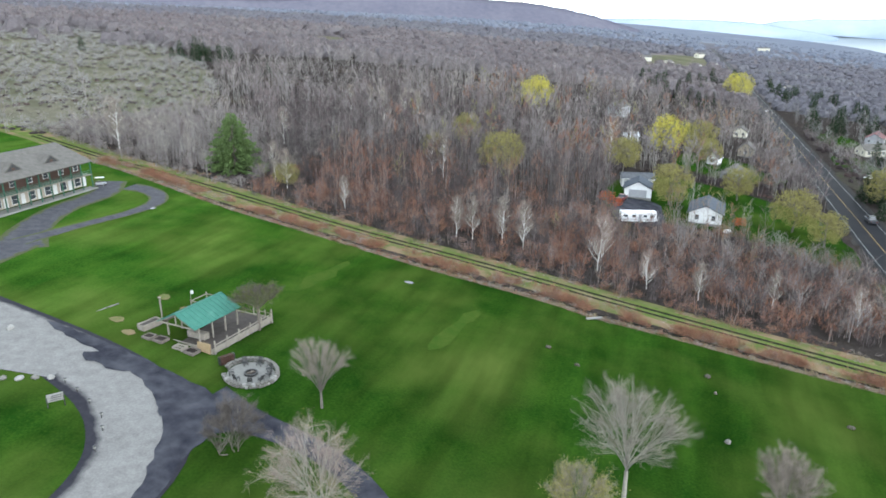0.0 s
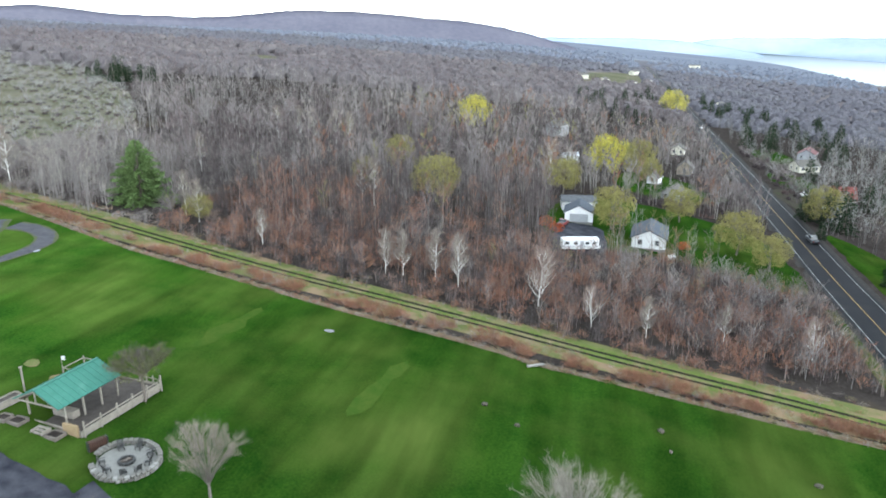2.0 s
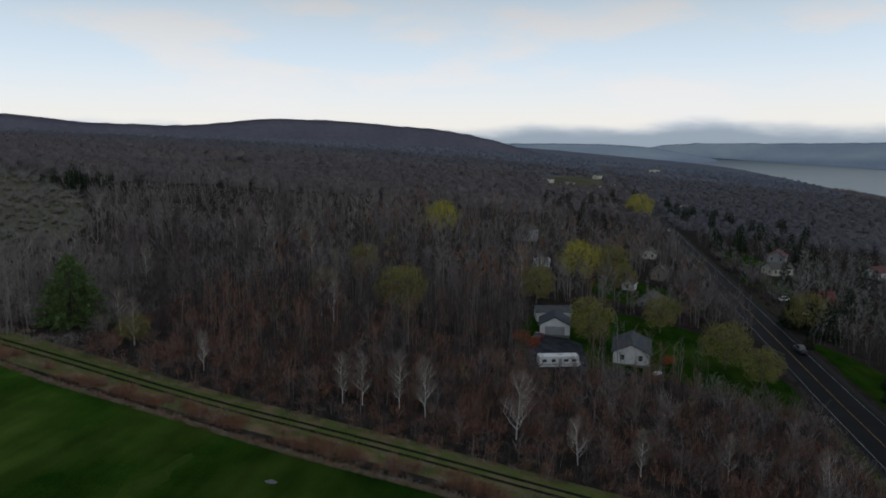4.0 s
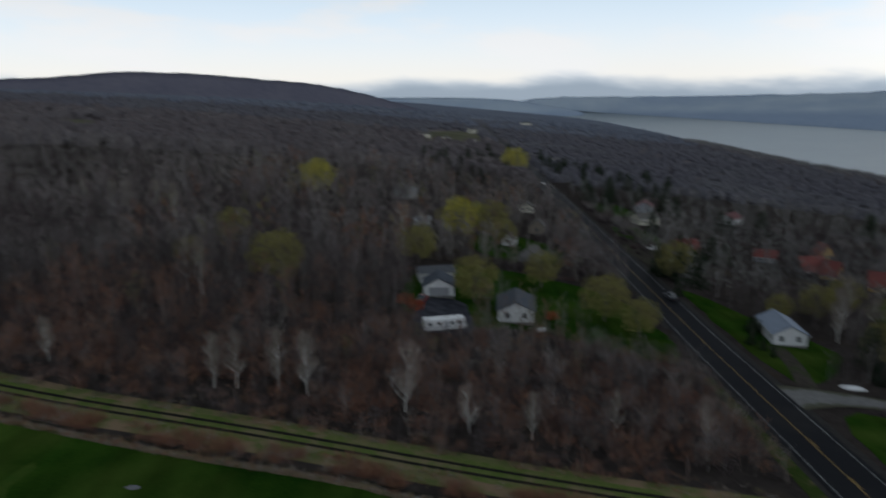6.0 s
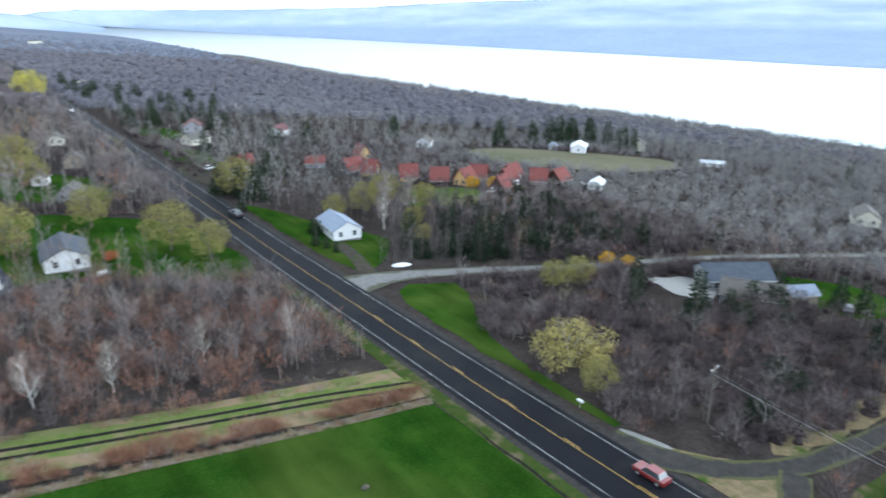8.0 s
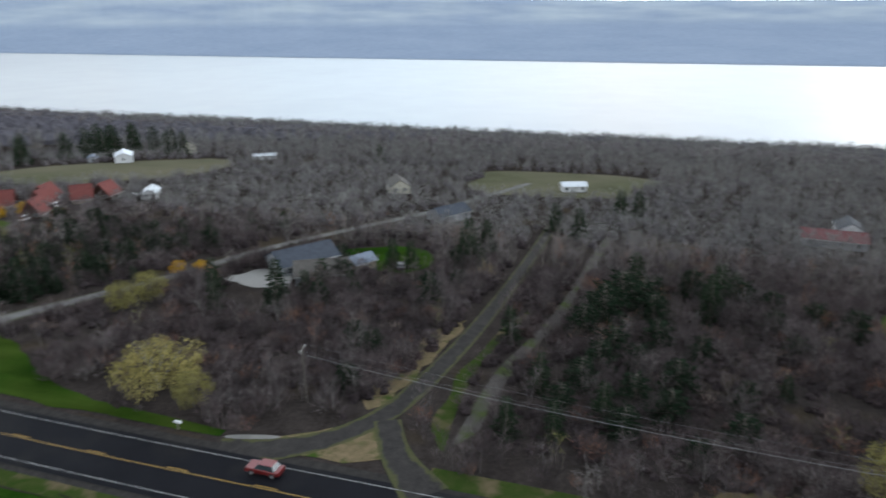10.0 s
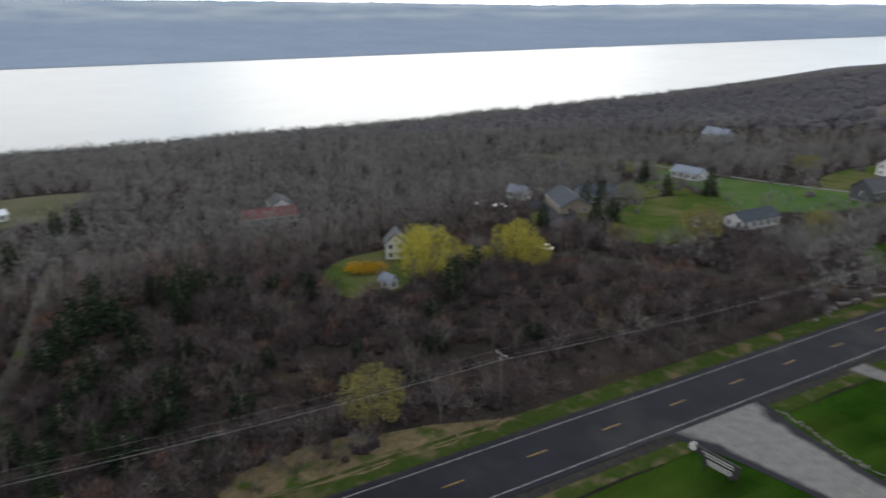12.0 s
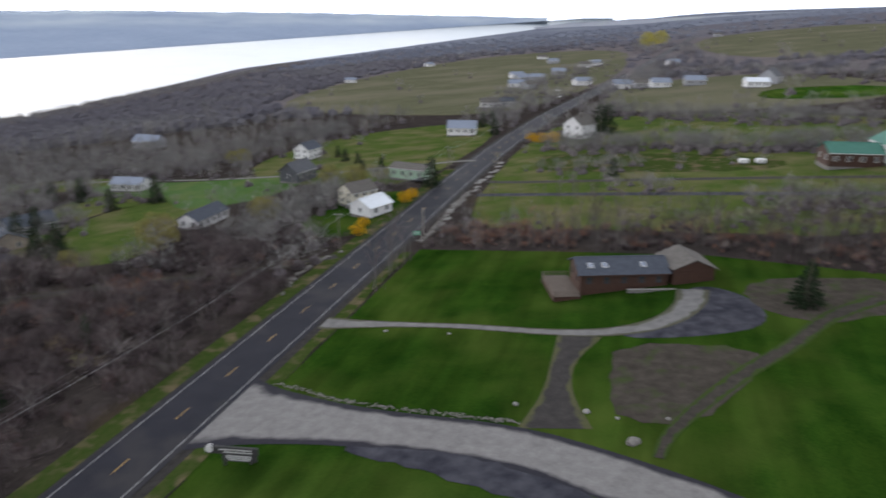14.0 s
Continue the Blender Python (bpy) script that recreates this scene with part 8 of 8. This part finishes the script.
def car(name, x, y, rot, paint, label, length=4.6, width=1.85, cab=(-1.7, 1.1), height=1.5, bonnet=0.92, bed=False, z=None, group=""):
    c = thing(name, x, y, rot, label, "car", group, (gz(x, y) + 0.13) if z is None else z)
    L, W = length / 2, width / 2
    b = swept(bmesh.new(), [(-W, 0.35), (W, 0.35), (W, bonnet - 0.08), (W - 0.08, bonnet), (-W + 0.08, bonnet), (-W, bonnet - 0.08)], -L, L)
    bmesh.ops.bevel(b, geom=[e for e in b.edges], offset=0.06, segments=2, affect="EDGES", profile=0.5)
    part("body", b, M[paint], c)
    a0, a1 = cab
    g = bmesh.new()
    low = [g.verts.new(q) for q in ((a0, -W + 0.1, bonnet), (a1, -W + 0.1, bonnet), (a1, W - 0.1, bonnet), (a0, W - 0.1, bonnet))]
    top = [g.verts.new(q) for q in ((a0 + 0.35, -W + 0.28, height), (a1 - 0.65, -W + 0.28, height), (a1 - 0.65, W - 0.28, height), (a0 + 0.35, W - 0.28, height))]
    g.faces.new(low[::-1])
    g.faces.new(top)
    for i in range(4):
        g.faces.new((low[i], low[(i + 1) % 4], top[(i + 1) % 4], top[i]))
    part("glasshouse", g, M["glass"], c)
    part("roof", cubed((a0 + a1) / 2 - 0.15, 0, height + 0.02, a1 - a0 - 0.95, width - 0.5, 0.07, bevel=0.03), M[paint], c)
    if bed:
        part("bed", cubed(-L + 0.85, 0, bonnet + 0.01, 1.5, width - 0.3, 0.05), M["darkmetal"], c)
    for sx in (-L * 0.62, L * 0.62):
        for sy in (-W + 0.08, W - 0.08):
            wheel(c, sx, sy, 0.34)
    for sy in (-W + 0.3, W - 0.3):
        part("headlight", cubed(L - 0.02, sy, 0.68, 0.06, 0.34, 0.16), M["trim"], c)
        part("tail_light", cubed(-L + 0.02, sy, 0.7, 0.06, 0.26, 0.2), M["redpaint"], c)
    return c


car("pickup_truck", -6.6, 161.5, 75, "redpaint", "red pickup truck parked beside a garage", 5.2, 1.95, (-0.6, 1.2), 1.75, 1.05, True)
car("pickup_truck", 62.3, 186, 95, "darkpaint", "dark pickup truck on a highway", 5.6, 2.0, (-1.4, 1.3), 1.85, 1.1, True, 0.13)
car("car", 61.8, 44.0, 90, "redpaint", "red car on a highway", 4.5, 1.8, z=0.13)
car("car", 64.2, 460, 90, "whitepaint", "white car far off on the highway", z=0.13)
for x, y, r, p_, l in [(158, 188, 20, "whitepaint", "white car parked among chalets"), (178, 197, 50, "whitepaint", "white car parked among chalets"), (203, 186, 30, "whitepaint", "white car parked among chalets"), (171, 199, 50, "darkpaint", "dark car parked among chalets"), (80, 236, 40, "whitepaint", "white car parked beside a highway"), (83, 244, 60, "darkpaint", "dark car parked beside a highway"), (78, 256, 20, "whitepaint", "white car parked beside a highway"),
                       (72, -209, 10, "darkpaint", "blue-black car parked beside a green house"), (196, -118, 60, "whitepaint", "white car parked at a house"), (188, -120, 30, "whitepaint", "white car parked at a house"), (136, -100, 30, "whitepaint", "pale vehicle at a lane end"), (150, 60, 20, "darkpaint", "dark car beside a shed"), (58, -470, 80, "whitepaint", "white car far off on the highway"), (66, -520, 80, "whitepaint", "white car far off on the highway")]:
    car("car", x, y, r, p_, l, group="parked cars")

rv = thing("camper_trailer", -1.2, 142.2, 14, "long white camper trailer with awning rail", "trailer")
part("body", cubed(0, 0, 1.75, 9.0, 2.5, 2.5, bevel=0.15), M["white"], rv)
part("roof_unit", cubed(0.6, 0, 3.1, 1.0, 0.9, 0.28, bevel=0.05), M["trim"], rv)
for px in (-3.2, -1.2, 1.6, 3.3):
    part("window", cubed(px, -1.26, 2.0, 0.9, 0.05, 0.6), M["glass"], rv)
part("door", cubed(0.3, -1.26, 1.55, 0.75, 0.05, 1.8), M["grey"], rv)
part("stripe", cubed(0, -1.265, 1.15, 8.6, 0.03, 0.16), M["grey"], rv)
for px in (-0.7, 0.3):
    for py in (-1.1, 1.1):
        wheel(rv, px, py, 0.36)
part("hitch", rodded((4.4, 0, 0.5), (5.6, 0, 0.5), 0.08), M["darkmetal"], rv)
part("gas_tank", rodded((4.9, -0.25, 0.45), (4.9, -0.25, 1.1), 0.18, n=12), M["trim"], rv)
tank = thing("gas_tank", 20.8, 147.5, 30, "white gas tank beside a house", "tank")
part("tank", rodded((-0.9, 0, 0.75), (0.9, 0, 0.75), 0.5, n=16), M["white"], tank)
for px in (-0.5, 0.5):
    part("foot", cubed(px, 0, 0.15, 0.15, 0.8, 0.5), M["concrete"], tank)
boat = thing("boat", 79.5, 127.2, -20, "upturned white boat on rough grass", "boat")
b = bmesh.new()
secs = [(-2.3, 0.45), (-1.6, 0.8), (0, 0.95), (1.5, 0.7), (2.4, 0.08)]
loops = [[b.verts.new((x, math.cos(t * math.pi / 6) * w, 0.1 + math.sin(t * math.pi / 6) * w * 0.75)) for t in range(7)] for x, w in secs]
for p0, p1 in zip(loops, loops[1:]):
    for i in range(6):
        b.faces.new((p0[i], p1[i], p1[i + 1], p0[i + 1]))
b.faces.new(loops[0])
part("hull", b, M["white"], boat)
part("keel", cubed(0, 0, 0.80, 3.0, 0.06, 0.08), M["grey"], boat)
cart = thing("golf_cart", -118.4, 88.2, 30, "white golf cart parked beside a drive", "cart")
part("body", cubed(0, 0, 0.5, 2.2, 1.1, 0.4, bevel=0.08), M["grey"], cart)
part("roof", cubed(-0.1, 0, 1.85, 1.9, 1.2, 0.07, bevel=0.02), M["white"], cart)
part("seat", cubed(-0.35, 0, 0.95, 0.6, 1.05, 0.3, bevel=0.05), M["darkmetal"], cart)
for px in (-0.9, 0.7):
    for py in (-0.52, 0.52):
        part("post", rodded((px, py, 0.8), (px, py, 1.85), 0.03), M["darkmetal"], cart)
for px in (-0.8, 0.8):
    for py in (-0.6, 0.6):
        wheel(cart, px, py, 0.25)

# ---- signs, poles and wires ----
sign = thing("entrance_sign", 46.4, -58.4, 10, "dark entrance sign with pale lettering bars on a lawn", "sign")
part("panel", cubed(0, 0, 1.75, 5.4, 0.28, 0.85, bevel=0.04), M["rubber"], sign, "dark upper sign board")
part("lower_panel", cubed(-0.7, 0, 0.95, 3.6, 0.26, 0.85, bevel=0.04), M["rubber"], sign, "dark lower sign board")
for side in (-1, 1):
    part("emblem", rodded((2.35, side * 0.10, 1.85), (2.35, side * 0.20, 1.85), 0.40, n=20), M["trim"], sign, "round pale emblem")
    for w, px, z in ((3.4, -0.4, 1.90), (3.0, -0.6, 1.62), (2.6, -0.7, 1.20), (2.7, -0.7, 0.98), (2.3, -0.7, 0.76)):
        part("bar", cubed(px, side * 0.155, z, w, 0.03, 0.10), M["trim"], sign, "pale lettering bar")
for px in (-1.9, 0.9):
    part("post", cubed(px, 0, 0.4, 0.3, 0.24, 1.6, bevel=0.03), M["darkmetal"], sign)
sign.scale = (1.2, 1.2, 1.2)

mini = thing("yard_sign", -59.3, 18.2, 51, "small dark sign on two posts in grass", "sign")
part("panel", cubed(0, 0, 1.25, 1.7, 0.08, 0.95), M["palestone"], mini)
for k in range(3):
    part("bar", cubed(0.1 * k, -0.05, 1.0 + 0.24 * k, 1.1, 0.03, 0.1), M["darkmetal"], mini)
for px in (-0.85, 0.85):
    part("post", cubed(px, 0, 0.6, 0.12, 0.12, 1.6), M["darkmetal"], mini)
lamp = None
for x, y in ((-49.8, 13.8), (-51.7, 16.9), (-53.5, 18.7), (-56.6, 20.2), (-59.5, 21.4), (-62.2, 22.3)):
    if lamp is None:
        lamp = thing("path_light", x, y, 0, "small dark path light with a pale top beside a drive", "lamp", "path lights")
        part("stake", rodded((0, 0, -0.1), (0, 0, 0.5), 0.06), M["darkmetal"], lamp)
        part("head", rodded((0, 0, 0.5), (0, 0, 0.72), 0.16, 0.10), M["palestone"], lamp)
        part("cap", rodded((0, 0, 0.72), (0, 0, 0.78), 0.22, 0.05), M["darkmetal"], lamp)
    else:
        copy_thing(lamp, pose(x, y, gz(x, y)))

WIRE_TOPS = []
for x, y, h in ((79.5, 48, 9.0), (72.2, -45, 8.8), (68.6, -138, 9), (67, -226, 9), (62, -312, 9)):
    u = thing("utility_pole", x, y, 8, "weathered wooden utility pole with a pale crossarm", "utility pole", "utility poles")
    part("pole", rodded((0, 0, -0.5), (0, 0, h), 0.16, 0.11, 10), M["bark"], u)
    part("crossarm", cubed(0, 0, h - 0.45, 2.2, 0.12, 0.14), M["palestone"], u)
    for px in (-0.95, 0.95):
        part("insulator", rodded((px, 0, h - 0.38), (px, 0, h - 0.16), 0.07, 0.05, 8), M["trim"], u)
    part("transformer_bracket", cubed(0.0, 0.16, h - 1.1, 0.5, 0.14, 0.12), M["palestone"], u)
    WIRE_TOPS.append((x, y, gz(x, y) + h))
for (x0, y0, z0), (x1, y1, z1) in zip(WIRE_TOPS, WIRE_TOPS[1:]):
    for off, dz, r in ((-0.95, -0.16, 0.008), (0.95, -0.16, 0.008), (0.0, -1.3, 0.024)):
        cu = bpy.data.curves.new("cable", "CURVE")
        cu.dimensions, cu.bevel_depth, cu.bevel_resolution = "3D", r, 1
        sp = cu.splines.new("POLY")
        sp.points.add(14)
        for k in range(15):
            t = k / 14
            sp.points[k].co = (x0 + (x1 - x0) * t + off, y0 + (y1 - y0) * t, z0 + (z1 - z0) * t + dz - 1.3 * 4 * t * (1 - t), 1)
        cu.materials.append(M["wire"])
        tagged(new("cable", cu), "pale overhead cable sagging between poles", "cable", "overhead cables")
street = thing("utility_pole", 51.8, -150, 0, "tall pale utility pole beside a highway", "utility pole")
part("pole", rodded((0, 0, -0.5), (0, 0, 8.0), 0.16, 0.12, 10), M["palebark"], street)
part("crossarm", cubed(0, 0, 7.4, 0.14, 1.8, 0.12), M["timber"], street)
gs = thing("road_sign", 53.0, -149, 15, "green road sign with pale bars beside a highway", "sign")
part("panel", cubed(0, 0, 1.9, 1.6, 0.06, 1.0), M["signgreen"], gs)
for z in (1.7, 2.1):
    part("bar", cubed(0, 0.04, z, 1.2, 0.02, 0.14), M["trim"], gs)
for px in (-0.6, 0.6):
    part("post", cubed(px, 0, 0.9, 0.08, 0.08, 2.2), M["wire"], gs)
mail = thing("mailbox", 66.6, 60.2, 0, "white mailbox on a post beside a highway", "mailbox")
part("post", cubed(0, 0, 0.5, 0.12, 0.12, 1.2), M["timber"], mail)
part("box", cubed(0, 0, 1.2, 0.35, 1.1, 0.4, bevel=0.08), M["white"], mail)
part("flag", cubed(0.2, 0.1, 1.4, 0.03, 0.05, 0.25), M["redpaint"], mail)
drain = thing("drain_pipe", -4.9, 76.2, 25, "short pale plastic pipe at a ditch", "pipe")
part("pipe", rodded((-1.3, 0, 0.25), (1.3, 0, 0.35), 0.2, n=12), M["palestone"], drain)
for px in (-1.3, 1.3):
    part("collar", rodded((px - 0.06, 0, 0.30), (px + 0.06, 0, 0.30), 0.25, n=12), M["stone"], drain)


# ---- stones ----
def boulder(seed, size):
    r = random.Random(seed)
    b = bmesh.new()
    bmesh.ops.create_icosphere(b, subdivisions=2, radius=1.0)
    for v in b.verts:
        k = 1 + 0.28 * noise.noise(v.co * 1.3 + Vector((seed, 0, 0)))
        v.co = Vector((v.co.x * size[0] * k, v.co.y * size[1] * k, max(v.co.z, -0.4) * size[2] * k))
    return b


for k, (x, y, sx, sy, sz, m) in enumerate([(-5.4, 58.6, 0.6, 0.45, 0.35, "brownstone"), (14.9, 48.4, 0.65, 0.5, 0.45, "stone"), (13.1, 65.2, 0.8, 0.7, 0.35, "brownstone"), (-10.3, 62, 0.7, 0.6, 0.35, "brownstone"), (31.5, 60.5, 0.8, 0.7, 0.3, "brownstone"), (15.1, -75.5, 0.55, 0.45, 0.4, "palestone"), (6, -74.7, 0.8, 0.6, 0.35, "palestone"),
                                           (2.2, -73.5, 0.4, 0.35, 0.3, "palestone"), (-3.7, -74, 0.4, 0.35, 0.3, "palestone"), (0.2, -68.8, 1.6, 1.1, 0.35, "stone"), (-78.4, 29.2, 0.9, 0.7, 0.7, "palestone"), (-64.5, 22.4, 0.8, 0.6, 0.4, "palestone"), (-66, 21.6, 0.7, 0.6, 0.4, "stone"), (-67.4, 20.6, 0.8, 0.7, 0.4, "palestone"), (-69, 19.8, 0.7, 0.6, 0.4, "stone"), (14, 60.5, 0.3, 0.25, 0.4, "darkbark"), (41.4, -97, 0.5, 0.5, 0.25, "palestone"), (30, -96.4, 0.4, 0.4, 0.2, "palestone")]):
    me = bpy.data.meshes.new("stone")
    b = boulder(k, (sx * 0.7, sy * 0.7, sz * 0.8))
    b.to_mesh(me)
    b.free()
    me.materials.append(M[m])
    for poly in me.polygons:
        poly.use_smooth = True
    o = new("stone", me)
    o.matrix_world = pose(x, y, gz(x, y) + 0.12, 0, 0, k * 47)
    tagged(o, "pale field stone lying in grass" if m == "palestone" else "dull brown mossy stone lying in grass" if m == "brownstone" else "grey field stone lying in grass", "stone", "stones on the lawn")
# a row of pale edging stones along the drive, and rubble along the highway
rng_e = np.random.default_rng(4)
edge_pts = np.array([(51.6, -78), (47, -76.5), (40, -74.2), (30, -72.8), (20, -72.0), (14, -71.4)])
rock_lines = [(edge_pts, 260, 0.17), (np.array([(52.5, -200), (51.8, -175), (51.5, -155), (51.8, -147)]), 60, 0.8), (np.array([(68, -110), (70.5, -118), (70, -128), (67.5, -137)]), 22, 0.7)]
cos, fs, n = [], [], 0
bb = bmesh.new()
bmesh.ops.create_icosphere(bb, subdivisions=1, radius=1.0)
base_v = np.array([v.co[:] for v in bb.verts])
base_f = np.array([[v.index for v in f.verts] for f in bb.faces])
bb.free()
for pts, count, sz in rock_lines:
    seg = np.concatenate(([0], np.cumsum(np.linalg.norm(np.diff(pts, axis=0), axis=1))))
    for d in rng_e.uniform(0, seg[-1], count):
        x, y = np.interp(d, seg, pts[:, 0]) + rng_e.normal(0, 0.25), np.interp(d, seg, pts[:, 1]) + rng_e.normal(0, 0.25)
        v = base_v * (rng_e.uniform(0.6, 1.3, 3) * sz * (1, 1, 0.6)) * (1 + rng_e.normal(0, 0.08, (len(base_v), 1)))
        cos.append(v + (x, y, gz(x, y) + 0.12))
        fs.append(base_f + n)
        n += len(base_v)
tagged(link_mesh("rubble", np.concatenate(cos), np.concatenate(fs), [M["stone"]], flat=True), "grey rubble stones lining drive and highway", "stones", kind="stuff")
for k in range(2):
    t = thing("white_tank", -27.9 - k * 4.6, -221.5 + k, 10, "small white trailer on grass", "trailer", "white trailers")
    part("body", cubed(0, 0, 0.95, 2.6, 1.6, 1.3, bevel=0.12), M["white"], t)
    for px in (-0.7, 0.7):
        wheel(t, px, -0.7, 0.3)
        wheel(t, px, 0.7, 0.3)
